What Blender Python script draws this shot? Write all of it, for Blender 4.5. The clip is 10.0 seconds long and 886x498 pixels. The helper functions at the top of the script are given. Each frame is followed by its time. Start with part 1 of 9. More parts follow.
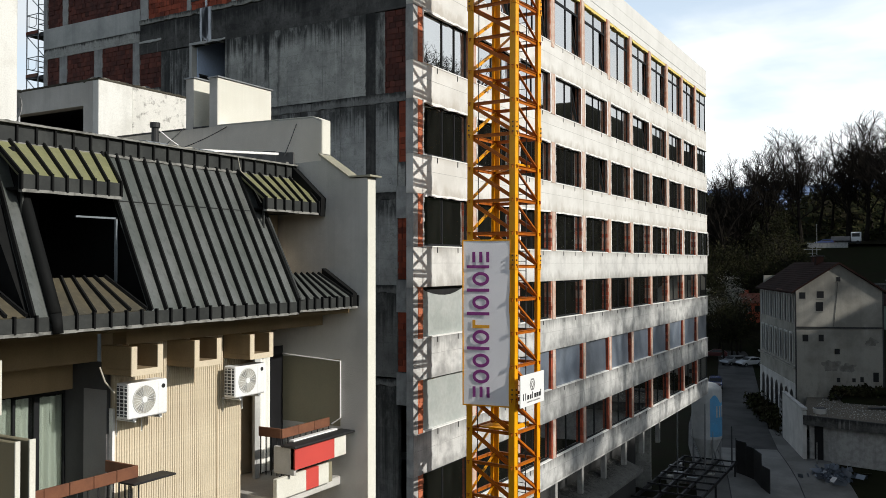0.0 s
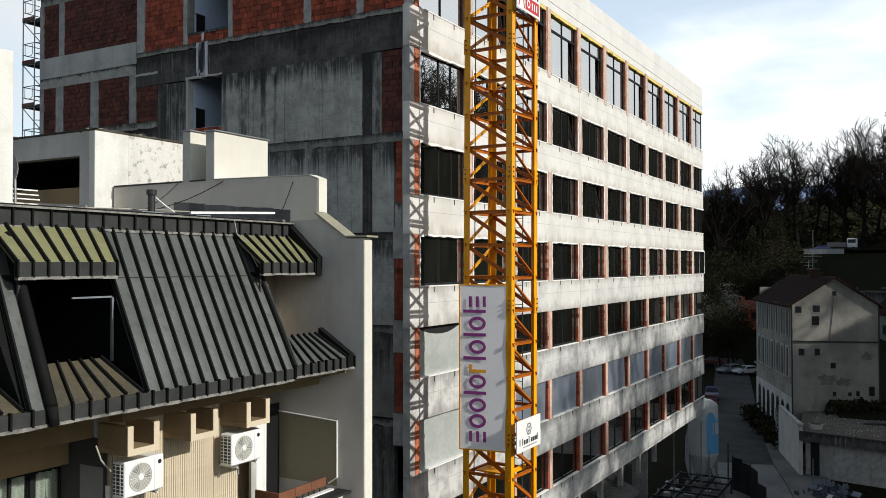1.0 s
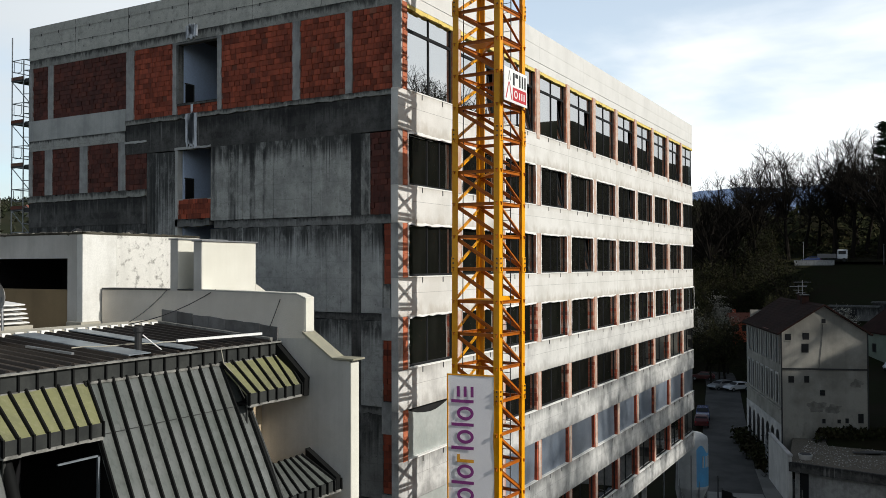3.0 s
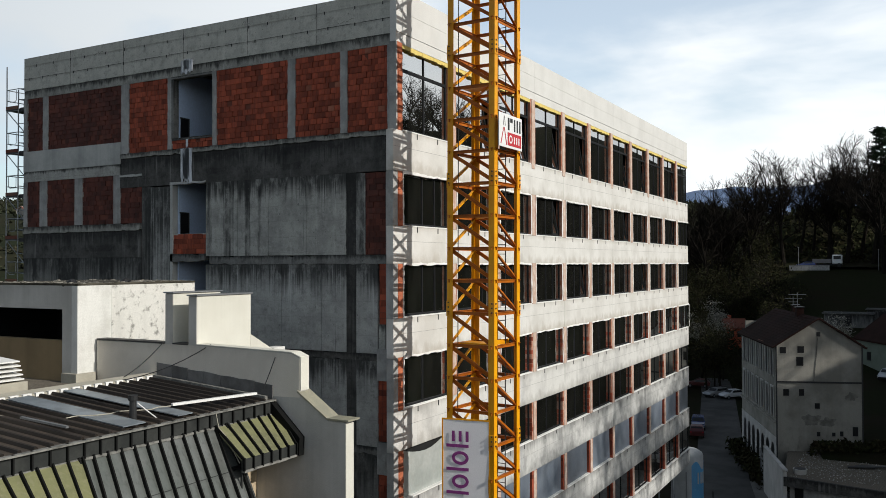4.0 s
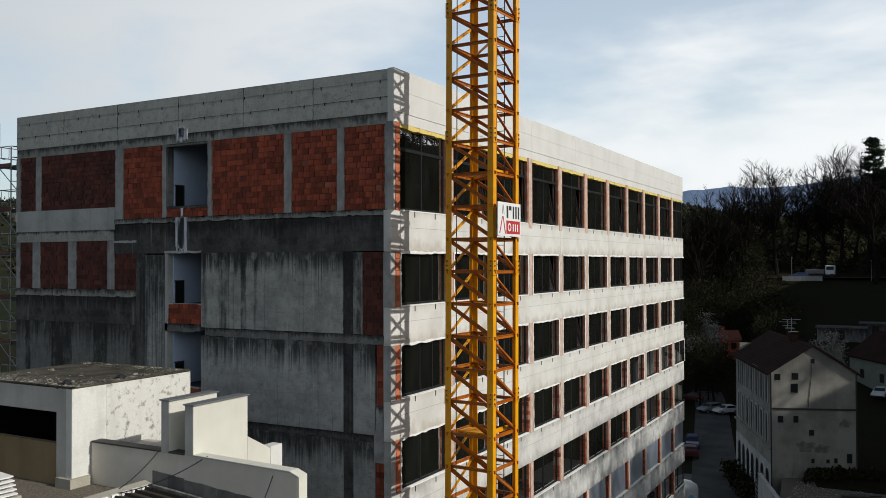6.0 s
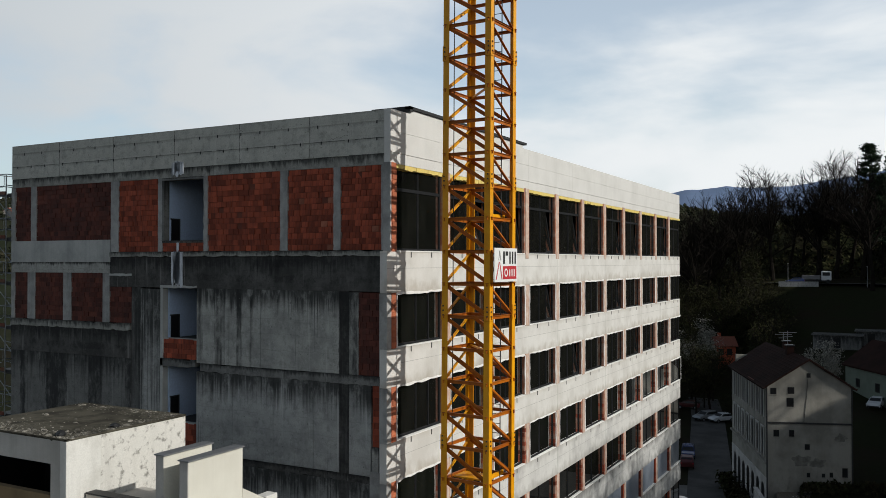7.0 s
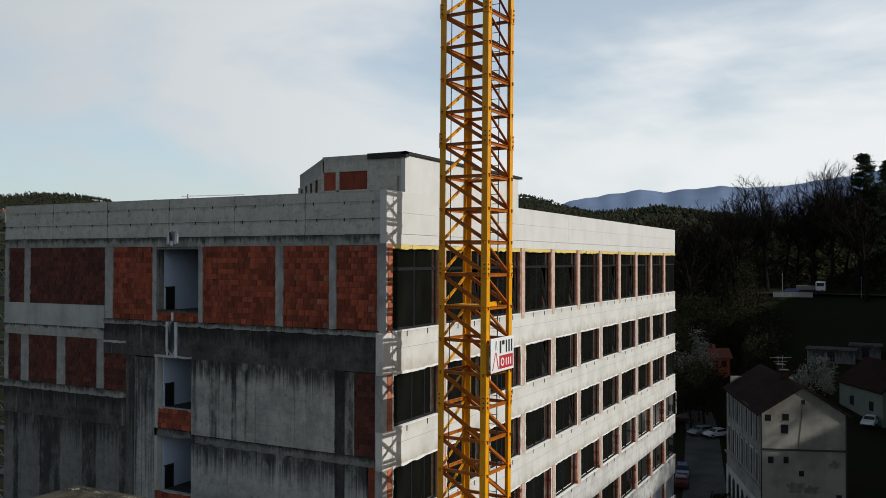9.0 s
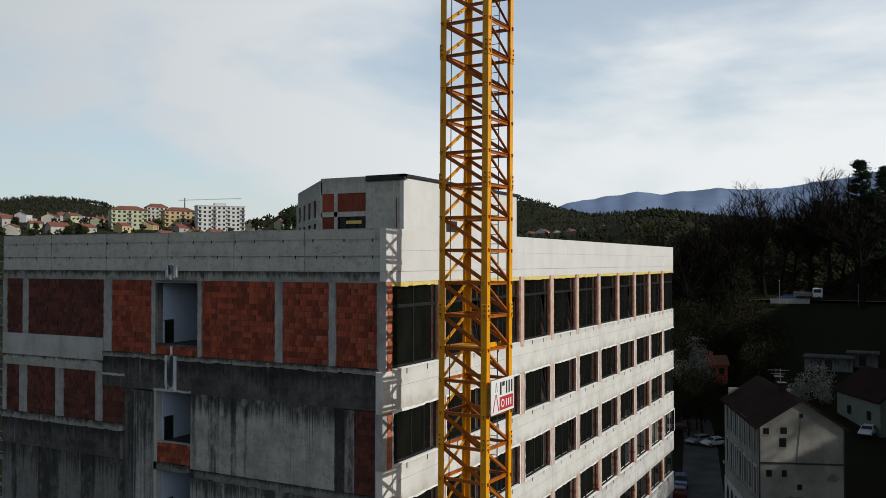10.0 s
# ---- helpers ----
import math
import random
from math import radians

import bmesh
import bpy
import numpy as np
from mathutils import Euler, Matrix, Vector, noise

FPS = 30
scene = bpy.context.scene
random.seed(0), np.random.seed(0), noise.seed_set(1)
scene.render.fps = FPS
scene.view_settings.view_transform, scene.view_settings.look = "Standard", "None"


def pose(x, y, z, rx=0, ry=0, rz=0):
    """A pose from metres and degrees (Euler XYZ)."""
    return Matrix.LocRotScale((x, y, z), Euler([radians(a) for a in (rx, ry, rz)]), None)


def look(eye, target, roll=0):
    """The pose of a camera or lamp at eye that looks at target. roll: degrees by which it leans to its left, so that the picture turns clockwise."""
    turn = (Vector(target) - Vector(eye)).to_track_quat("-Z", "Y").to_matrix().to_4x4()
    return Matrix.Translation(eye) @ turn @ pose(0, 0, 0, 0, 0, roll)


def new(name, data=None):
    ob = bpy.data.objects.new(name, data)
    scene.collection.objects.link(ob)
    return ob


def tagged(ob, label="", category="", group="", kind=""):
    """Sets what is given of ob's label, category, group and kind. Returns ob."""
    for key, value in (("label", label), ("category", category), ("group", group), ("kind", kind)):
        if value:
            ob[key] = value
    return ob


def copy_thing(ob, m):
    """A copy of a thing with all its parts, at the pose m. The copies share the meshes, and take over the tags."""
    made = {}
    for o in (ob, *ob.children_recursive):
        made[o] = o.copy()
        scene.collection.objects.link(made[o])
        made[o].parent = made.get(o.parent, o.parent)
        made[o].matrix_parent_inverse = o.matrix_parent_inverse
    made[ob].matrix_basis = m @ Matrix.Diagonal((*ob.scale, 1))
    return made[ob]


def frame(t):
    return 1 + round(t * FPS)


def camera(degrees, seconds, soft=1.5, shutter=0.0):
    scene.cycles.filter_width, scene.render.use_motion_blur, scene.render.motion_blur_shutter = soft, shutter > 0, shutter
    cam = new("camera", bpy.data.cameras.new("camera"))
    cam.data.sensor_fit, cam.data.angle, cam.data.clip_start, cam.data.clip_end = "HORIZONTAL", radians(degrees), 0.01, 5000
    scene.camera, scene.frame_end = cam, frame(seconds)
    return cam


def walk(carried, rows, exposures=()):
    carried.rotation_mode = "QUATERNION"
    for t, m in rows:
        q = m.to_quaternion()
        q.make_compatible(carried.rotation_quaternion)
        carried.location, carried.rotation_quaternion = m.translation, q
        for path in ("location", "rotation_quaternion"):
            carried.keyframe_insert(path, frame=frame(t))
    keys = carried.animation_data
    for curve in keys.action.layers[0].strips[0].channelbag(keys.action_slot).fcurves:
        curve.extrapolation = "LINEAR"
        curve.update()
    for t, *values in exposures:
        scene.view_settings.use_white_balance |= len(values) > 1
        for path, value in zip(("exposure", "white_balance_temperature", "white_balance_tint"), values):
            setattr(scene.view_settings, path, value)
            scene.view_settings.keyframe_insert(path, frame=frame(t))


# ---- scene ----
# camera
cam = camera(55.3, 10.0, soft=0.6)
PATH = [
    (0, (-23.875, -14.664, 14.806), (-22.141, -13.667, 14.842), -0.1),
    (0.5, (-23.873, -14.677, 15.462), (-22.138, -13.683, 15.499), -0.1),
    (1, (-23.905, -14.691, 16.145), (-22.168, -13.701, 16.182), -0.1),
    (1.5, (-23.947, -14.727, 16.835), (-22.208, -13.74, 16.873), -0.1),
    (2, (-23.948, -14.776, 17.521), (-22.207, -13.793, 17.559), -0.2),
    (2.5, (-23.956, -14.846, 18.208), (-22.213, -13.867, 18.246), -0.2),
    (4, (-24.022, -14.976, 20.281), (-22.272, -14.009, 20.317), -0.2),
    (4.5, (-23.985, -14.896, 20.994), (-22.232, -13.933, 21.03), -0.2),
    (5, (-23.987, -14.846, 21.703), (-22.232, -13.887, 21.738), -0.1),
    (5.5, (-23.975, -14.794, 22.354), (-22.219, -13.838, 22.389), -0.2),
    (7, (-23.908, -14.768, 24.465), (-22.146, -13.821, 24.495), -0.0),
    (7.5, (-23.886, -14.791, 25.161), (-22.123, -13.846, 25.19), -0.0),
    (8, (-23.862, -14.78, 25.875), (-22.098, -13.838, 25.902), 0.0),
    (8.5, (-23.851, -14.743, 26.577), (-22.086, -13.804, 26.603), 0.0),
    (9, (-23.867, -14.695, 27.23), (-22.1, -13.759, 27.256), 0.1),
    (9.5, (-23.898, -14.665, 27.855), (-22.129, -13.731, 27.882), 0.0),
    (10, (-23.909, -14.619, 28.424), (-22.139, -13.689, 28.455), -0.0),
]
walk(cam, [(t, look(eye, target, roll)) for t, eye, target, roll in PATH],
     exposures=[(0, 0.08), (2.5, 0.03), (4, -0.12), (5.5, -0.28), (7, -0.40), (10, -0.46)])

# ---------------------------------------------------------------- light
SUN_EL, SUN_TO = 29.0, Vector((0.012, -1.0, 0.0)).normalized()
world = bpy.data.worlds.new("sky")
scene.world = world
world.use_nodes = True
wn, wl = world.node_tree.nodes, world.node_tree.links
wn.clear()
w_out = wn.new("ShaderNodeOutputWorld")
w_bg = wn.new("ShaderNodeBackground")
w_sky = wn.new("ShaderNodeTexSky")
w_sky.sky_type = "NISHITA"
w_sky.sun_disc = False
w_sky.sun_elevation = radians(SUN_EL)
w_sky.sun_rotation = math.pi
w_sky.dust_density = 1.5
w_tc = wn.new("ShaderNodeTexCoord")
w_map = wn.new("ShaderNodeMapping")
w_map.inputs["Scale"].default_value = (1.2, 1.2, 3.2)
w_map.inputs["Rotation"].default_value = (0.05, 0.12, 0.6)
w_noise = wn.new("ShaderNodeTexNoise")
w_noise.inputs["Scale"].default_value = 1.9
w_noise.inputs["Detail"].default_value = 6.0
w_noise.inputs["Roughness"].default_value = 0.5
w_noise.inputs["Distortion"].default_value = 0.35


def w_math(op, a, b=None):
    n = wn.new("ShaderNodeMath")
    n.operation = op
    for k, v in enumerate((a, b)):
        if isinstance(v, (int, float)):
            n.inputs[k].default_value = v
        elif v is not None:
            wl.new(v, n.inputs[k])
    return n.outputs[0]


def w_range(v, a, b, c, d):
    n = wn.new("ShaderNodeMapRange")
    n.interpolation_type = "SMOOTHSTEP"
    for k, x in zip(("From Min", "From Max", "To Min", "To Max"), (a, b, c, d)):
        n.inputs[k].default_value = x
    wl.new(v, n.inputs["Value"])
    return n.outputs["Result"]


w_xyz = wn.new("ShaderNodeSeparateXYZ")
wl.new(w_tc.outputs["Generated"], w_xyz.inputs[0])
wl.new(w_tc.outputs["Generated"], w_map.inputs["Vector"])
wl.new(w_map.outputs["Vector"], w_noise.inputs["Vector"])
# a veil of cloud low over the valley that thins out overhead, with blue gaps
w_veil = w_math("MULTIPLY", w_range(w_noise.outputs["Fac"], 0.32, 0.54, 0.42, 1.0), w_range(w_xyz.outputs["Z"], 0.22, 0.75, 1.0, 0.22))
# the cloud is lit more strongly on the sun's side
w_side = wn.new("ShaderNodeVectorMath")
w_side.operation = "DOT_PRODUCT"
w_side.inputs[1].default_value = (0.62, -0.78, 0.0)
wl.new(w_tc.outputs["Generated"], w_side.inputs[0])
w_glow = w_range(w_side.outputs["Value"], -1.0, 0.62, 0.0, 1.0)
w_cloud = wn.new("ShaderNodeMix")
w_cloud.data_type = "RGBA"
w_cloud.inputs[6].default_value = (0.50, 0.565, 0.62, 1)
w_cloud.inputs[7].default_value = (1.15, 1.19, 1.21, 1)
wl.new(w_glow, w_cloud.inputs[0])
w_dim = wn.new("ShaderNodeMix")
w_dim.data_type = "RGBA"
w_dim.blend_type = "MULTIPLY"
w_dim.inputs[0].default_value = 1.0
w_dim.inputs[7].default_value = (0.155, 0.178, 0.182, 1)
w_mix = wn.new("ShaderNodeMix")
w_mix.data_type = "RGBA"
wl.new(w_sky.outputs["Color"], w_dim.inputs[6])
wl.new(w_dim.outputs[2], w_mix.inputs[6])
wl.new(w_cloud.outputs[2], w_mix.inputs[7])
wl.new(w_math("MAXIMUM", w_veil, w_range(w_side.outputs["Value"], 0.55, 0.85, 0.0, 0.92)), w_mix.inputs[0])
# clear and deeper overhead
w_deep = wn.new("ShaderNodeVectorMath")
w_deep.operation = "SCALE"
wl.new(w_mix.outputs[2], w_deep.inputs[0])
wl.new(w_range(w_xyz.outputs["Z"], 0.32, 0.72, 1.0, 0.34), w_deep.inputs["Scale"])
wl.new(w_deep.outputs["Vector"], w_bg.inputs["Color"])
wl.new(w_bg.outputs["Background"], w_out.inputs["Surface"])
w_bg.inputs["Strength"].default_value = 1.0

sun = new("sun", bpy.data.lights.new("sun", "SUN"))
sun.data.energy = 4.1
sun.data.angle = radians(0.6)
sun.data.color = (1.0, 0.97, 0.905)
sun_dir = SUN_TO * math.cos(radians(SUN_EL)) + Vector((0, 0, math.sin(radians(SUN_EL))))
sun.matrix_world = look((0, -60, 60), Vector((0, -60, 60)) - sun_dir)

# ---------------------------------------------------------------- materials
def material(name, base, second=None, rough=0.8, scale=3.0, grain=40.0, amount=0.5, streak=0.0, streak_col=(0.05, 0.05, 0.05),
             bump=0.2, metal=0.0, vary=0.0, streak_scale=1.6, patch=(0.42, 0.62), spec=0.4, grain_amt=0.35, drip=0.0, drip_col=(0.03, 0.03, 0.032), drip_reach=0.55, foot=0.0):
    """A surface with large blotches, fine grain, optional vertical run-off streaks, relief, and a change from piece to piece."""
    m = bpy.data.materials.new(name)
    m.use_nodes = True
    nt = m.node_tree
    N, L = nt.nodes, nt.links
    bsdf = N["Principled BSDF"]
    bsdf.inputs["Roughness"].default_value = rough
    bsdf.inputs["Metallic"].default_value = metal
    bsdf.inputs["Specular IOR Level"].default_value = spec
    tc = N.new("ShaderNodeTexCoord")
    second = second or tuple(c * 0.6 for c in base)

    def mixer(fac, a, b, mode="MIX"):
        mx = N.new("ShaderNodeMix")
        mx.data_type, mx.blend_type = "RGBA", mode
        for sock, v in ((0, fac), (6, a), (7, b)):
            if isinstance(v, (int, float)):
                mx.inputs[sock].default_value = v
            elif isinstance(v, tuple):
                mx.inputs[sock].default_value = (*v, 1)
            else:
                L.new(v, mx.inputs[sock])
        return mx.outputs[2]

    def noise_fac(sc, detail, lo, hi, gain, stretch=None):
        src = tc.outputs["Object"]
        if stretch:
            mp = N.new("ShaderNodeMapping")
            mp.inputs["Scale"].default_value = stretch
            L.new(src, mp.inputs["Vector"])
            src = mp.outputs["Vector"]
        n = N.new("ShaderNodeTexNoise")
        n.inputs["Scale"].default_value = sc
        n.inputs["Detail"].default_value = detail
        n.inputs["Roughness"].default_value = 0.6
        L.new(src, n.inputs["Vector"])
        r = N.new("ShaderNodeMapRange")
        r.inputs["From Min"].default_value, r.inputs["From Max"].default_value = lo, hi
        r.inputs["To Max"].default_value = gain
        L.new(n.outputs["Fac"], r.inputs["Value"])
        return r.outputs["Result"], n.outputs["Fac"]

    blotch, _ = noise_fac(scale, 6, patch[0], patch[1], amount)
    col = mixer(blotch, tuple(base), tuple(second))
    fine, fine_raw = noise_fac(grain, 4, 0.3, 0.7, grain_amt)
    col = mixer(fine, col, tuple(c * 0.55 for c in base))
    if streak:
        run, _ = noise_fac(streak_scale, 5, 0.5, 0.68, streak, (1.0, 1.0, 0.07))
        col = mixer(run, col, tuple(streak_col))
    if drip or foot:
        sep = N.new("ShaderNodeSeparateXYZ")
        L.new(tc.outputs["Generated"], sep.inputs[0])

        def calc(op, a, b):
            n = N.new("ShaderNodeMath")
            n.operation = op
            n.use_clamp = False
            for k, v in enumerate((a, b)):
                if isinstance(v, (int, float)):
                    n.inputs[k].default_value = v
                else:
                    L.new(v, n.inputs[k])
            return n.outputs[0]

        def ramp(v, lo, hi, gain):
            r = N.new("ShaderNodeMapRange")
            r.inputs["From Min"].default_value, r.inputs["From Max"].default_value, r.inputs["To Max"].default_value = lo, hi, gain
            L.new(v, r.inputs["Value"])
            return r.outputs["Result"]
    if drip:
        # rain marks that run down from the upper edge, each to its own length
        _, lines = noise_fac(11.0, 4, 0, 1, 1, (1.0, 1.0, 0.02))
        _, lumps = noise_fac(1.1, 5, 0, 1, 1, (1.0, 1.0, 0.35))
        edge = calc("ADD", sep.outputs["Z"], calc("MULTIPLY", calc("SUBTRACT", lumps, 0.5), 1.5 * drip_reach))
        edge = calc("ADD", edge, calc("MULTIPLY", calc("SUBTRACT", lines, 0.5), 1.3 * drip_reach))
        col = mixer(ramp(edge, 0.88 - 0.42 * drip_reach, 1.12 - 0.28 * drip_reach, drip), col, tuple(drip_col))
        if drip > 0.6:
            _, thin = noise_fac(16.0, 2, 0, 1, 1, (1.0, 1.0, 0.012))
            fade = calc("ADD", thin, calc("MULTIPLY", sep.outputs["Z"], 0.10))
            col = mixer(ramp(fade, 0.70, 0.76, drip * 0.8), col, tuple(drip_col))
    if foot:
        _, rise = noise_fac(2.4, 4, 0, 1, 1, (1.0, 1.0, 0.5))
        low = calc("SUBTRACT", rise, sep.outputs["Z"])
        col = mixer(ramp(low, 0.22, 0.5, foot), col, tuple(drip_col))
    if vary:
        info = N.new("ShaderNodeObjectInfo")
        geo = N.new("ShaderNodeNewGeometry")
        add = N.new("ShaderNodeMath")
        add.operation = "ADD"
        L.new(info.outputs["Random"], add.inputs[0])
        L.new(geo.outputs["Random Per Island"], add.inputs[1])
        fr = N.new("ShaderNodeMath")
        fr.operation = "FRACT"
        L.new(add.outputs[0], fr.inputs[0])
        r = N.new("ShaderNodeMapRange")
        r.inputs["To Min"].default_value, r.inputs["To Max"].default_value = 1 - vary, 1 + vary
        L.new(fr.outputs[0], r.inputs["Value"])
        hsv = N.new("ShaderNodeHueSaturation")
        L.new(r.outputs["Result"], hsv.inputs["Value"])
        L.new(col, hsv.inputs["Color"])
        col = hsv.outputs["Color"]
    L.new(col, bsdf.inputs["Base Color"])
    if bump:
        b = N.new("ShaderNodeBump")
        b.inputs["Strength"].default_value = bump
        b.inputs["Distance"].default_value = 0.02
        L.new(fine_raw, b.inputs["Height"])
        L.new(b.outputs["Normal"], bsdf.inputs["Normal"])
    return m


def rain_wall(name, base, second, bands=(), band_col=(0.03, 0.03, 0.03), drip=0.9, reach=0.35, thin=0.8, lime=0.3, dirt=(0.028, 0.028, 0.027), patch=(0.44, 0.60), mottle=0.8, lifts=0.25):
    """Cast concrete with formwork tone steps, dirt that runs down from the upper edge in sharp tongues, thin black runs, pale lime runs,
    and broad soaked bands. bands: (from, to, strength) along y, in metres."""
    m = bpy.data.materials.new(name)
    m.use_nodes = True
    N, L = m.node_tree.nodes, m.node_tree.links
    bsdf = N["Principled BSDF"]
    bsdf.inputs["Roughness"].default_value = 0.9
    bsdf.inputs["Specular IOR Level"].default_value = 0.3
    tc = N.new("ShaderNodeTexCoord")
    geo = N.new("ShaderNodeSeparateXYZ")
    L.new(tc.outputs["Object"], geo.inputs[0])
    gen = N.new("ShaderNodeSeparateXYZ")
    L.new(tc.outputs["Generated"], gen.inputs[0])

    def link(v, sock):
        if isinstance(v, (int, float)):
            sock.default_value = v
        elif isinstance(v, tuple):
            sock.default_value = (*v, 1)
        else:
            L.new(v, sock)

    def calc(op, a, b):
        n = N.new("ShaderNodeMath")
        n.operation = op
        link(a, n.inputs[0])
        link(b, n.inputs[1])
        return n.outputs[0]

    def rng_(v, lo, hi, gain=1.0):
        r = N.new("ShaderNodeMapRange")
        r.interpolation_type = "SMOOTHSTEP"
        r.inputs["From Min"].default_value, r.inputs["From Max"].default_value, r.inputs["To Max"].default_value = lo, hi, gain
        L.new(v, r.inputs["Value"])
        return r.outputs["Result"]

    def grainy(sc, detail=5.0, stretch=(1, 1, 1), rough=0.6, shift=0.0):
        mp = N.new("ShaderNodeMapping")
        mp.inputs["Scale"].default_value = stretch
        mp.inputs["Location"].default_value = (shift, shift * 0.7, shift * 0.3)
        L.new(tc.outputs["Object"], mp.inputs["Vector"])
        n = N.new("ShaderNodeTexNoise")
        n.inputs["Scale"].default_value, n.inputs["Detail"].default_value, n.inputs["Roughness"].default_value = sc, detail, rough
        L.new(mp.outputs["Vector"], n.inputs["Vector"])
        return n.outputs["Fac"]

    def mixer(fac, a, b):
        mx = N.new("ShaderNodeMix")
        mx.data_type = "RGBA"
        link(fac, mx.inputs[0])
        link(a, mx.inputs[6])
        link(b, mx.inputs[7])
        return mx.outputs[2]

    fine = grainy(26, 6, rough=0.7)
    col = mixer(rng_(grainy(0.8, 9, rough=0.72), patch[0] - 0.04, patch[1] + 0.04, mottle), base, second)
    col = mixer(rng_(grainy(3.4, 7, rough=0.75, shift=2.0), 0.46, 0.70, 0.65), col, tuple(c * 0.5 for c in second))
    col = mixer(rng_(grainy(2.2, 7, rough=0.75, shift=11.0), 0.54, 0.74, 0.5), col, tuple(min(0.8, c * 1.25) for c in base))
    # tone steps of the single casting lifts, with cloudy edges
    step = calc("ADD", calc("MULTIPLY", geo.outputs["Z"], 1.75), calc("MULTIPLY", grainy(1.4, 4), 0.5))
    step = calc("PINGPONG", step, 0.5)
    col = mixer(rng_(step, 0.2, 0.26, lifts), col, tuple(c * 0.72 for c in base))
    col = mixer(rng_(step, 0.475, 0.495, lifts * 1.4), col, tuple(c * 0.35 for c in base))
    col = mixer(rng_(fine, 0.38, 0.72, 0.5), col, tuple(c * 0.5 for c in base))
    tongue = grainy(7.0, 5, (1, 1, 0.022), 0.62)
    broad = grainy(1.3, 5, (1, 1, 0.16), 0.6, 3.0)
    hair = grainy(19.0, 3, (1, 1, 0.012), 0.6, 1.0)
    worn = grainy(2.6, 8, (1, 1, 0.45), 0.72, 7.0)
    if lime:
        col = mixer(rng_(grainy(5.0, 4, (1, 1, 0.03), 0.6, 9.0), 0.6, 0.68, lime), col, tuple(min(0.8, c * 1.35 + 0.04) for c in base))
    if bands:
        ramp = N.new("ShaderNodeValToRGB")
        cr = ramp.color_ramp
        stops = [(0.0, 0.0)]
        for a, b, v in sorted(bands):
            stops += [(a - 0.05, stops[-1][1] if a - 0.05 <= stops[-1][0] else 0.0), (a + 0.05, v), (b - 0.05, v), (b + 0.05, 0.0)]
        while len(cr.elements) > 1:
            cr.elements.remove(cr.elements[0])
        cr.elements[0].position, cr.elements[0].color = 0.0, (0, 0, 0, 1)
        for p, v in stops[1:]:
            e = cr.elements.new(p / 20.0)
            e.color = (v, v, v, 1)
        along = calc("ADD", geo.outputs["Y"], calc("MULTIPLY", calc("SUBTRACT", grainy(3.0, 6, (0.0, 1, 0.5), 0.7), 0.5), 0.35))
        L.new(calc("DIVIDE", along, 20.0), ramp.inputs[0])
        wet = calc("ADD", calc("MULTIPLY", ramp.outputs[0], 1.0), calc("MULTIPLY", calc("SUBTRACT", tongue, 0.5), 1.1))
        wet = calc("ADD", wet, calc("MULTIPLY", calc("SUBTRACT", broad, 0.5), 0.8))
        col = mixer(calc("MULTIPLY", rng_(wet, 0.32, 0.80, 0.95), rng_(worn, 0.25, 0.6)), col, band_col)
    if drip:
        edge = calc("ADD", gen.outputs["Z"], calc("MULTIPLY", calc("SUBTRACT", broad, 0.5), 1.7 * reach))
        edge = calc("ADD", edge, calc("MULTIPLY", calc("SUBTRACT", tongue, 0.5), 1.9 * reach))
        edge = calc("ADD", edge, calc("MULTIPLY", calc("SUBTRACT", hair, 0.5), 0.9 * reach))
        soak = calc("MULTIPLY", rng_(edge, 1.0 - 0.95 * reach, 1.02 - 0.18 * reach, drip), rng_(worn, 0.22, 0.55))
        col = mixer(soak, col, dirt)
    if thin:
        gate = calc("ADD", hair, calc("MULTIPLY", calc("SUBTRACT", broad, 0.5), 0.35))
        gate = calc("ADD", gate, calc("MULTIPLY", gen.outputs["Z"], 0.06))
        col = mixer(rng_(gate, 0.68, 0.74, thin), col, tuple(c * 1.3 for c in dirt))
    # blow holes
    col = mixer(rng_(grainy(9.0, 2, rough=0.4, shift=5.0), 0.70, 0.73, 0.7), col, tuple(c * 0.3 for c in base))
    L.new(col, bsdf.inputs["Base Color"])
    b = N.new("ShaderNodeBump")
    b.inputs["Strength"].default_value, b.inputs["Distance"].default_value = 0.55, 0.02
    L.new(fine, b.inputs["Height"])
    L.new(b.outputs["Normal"], bsdf.inputs["Normal"])
    return m


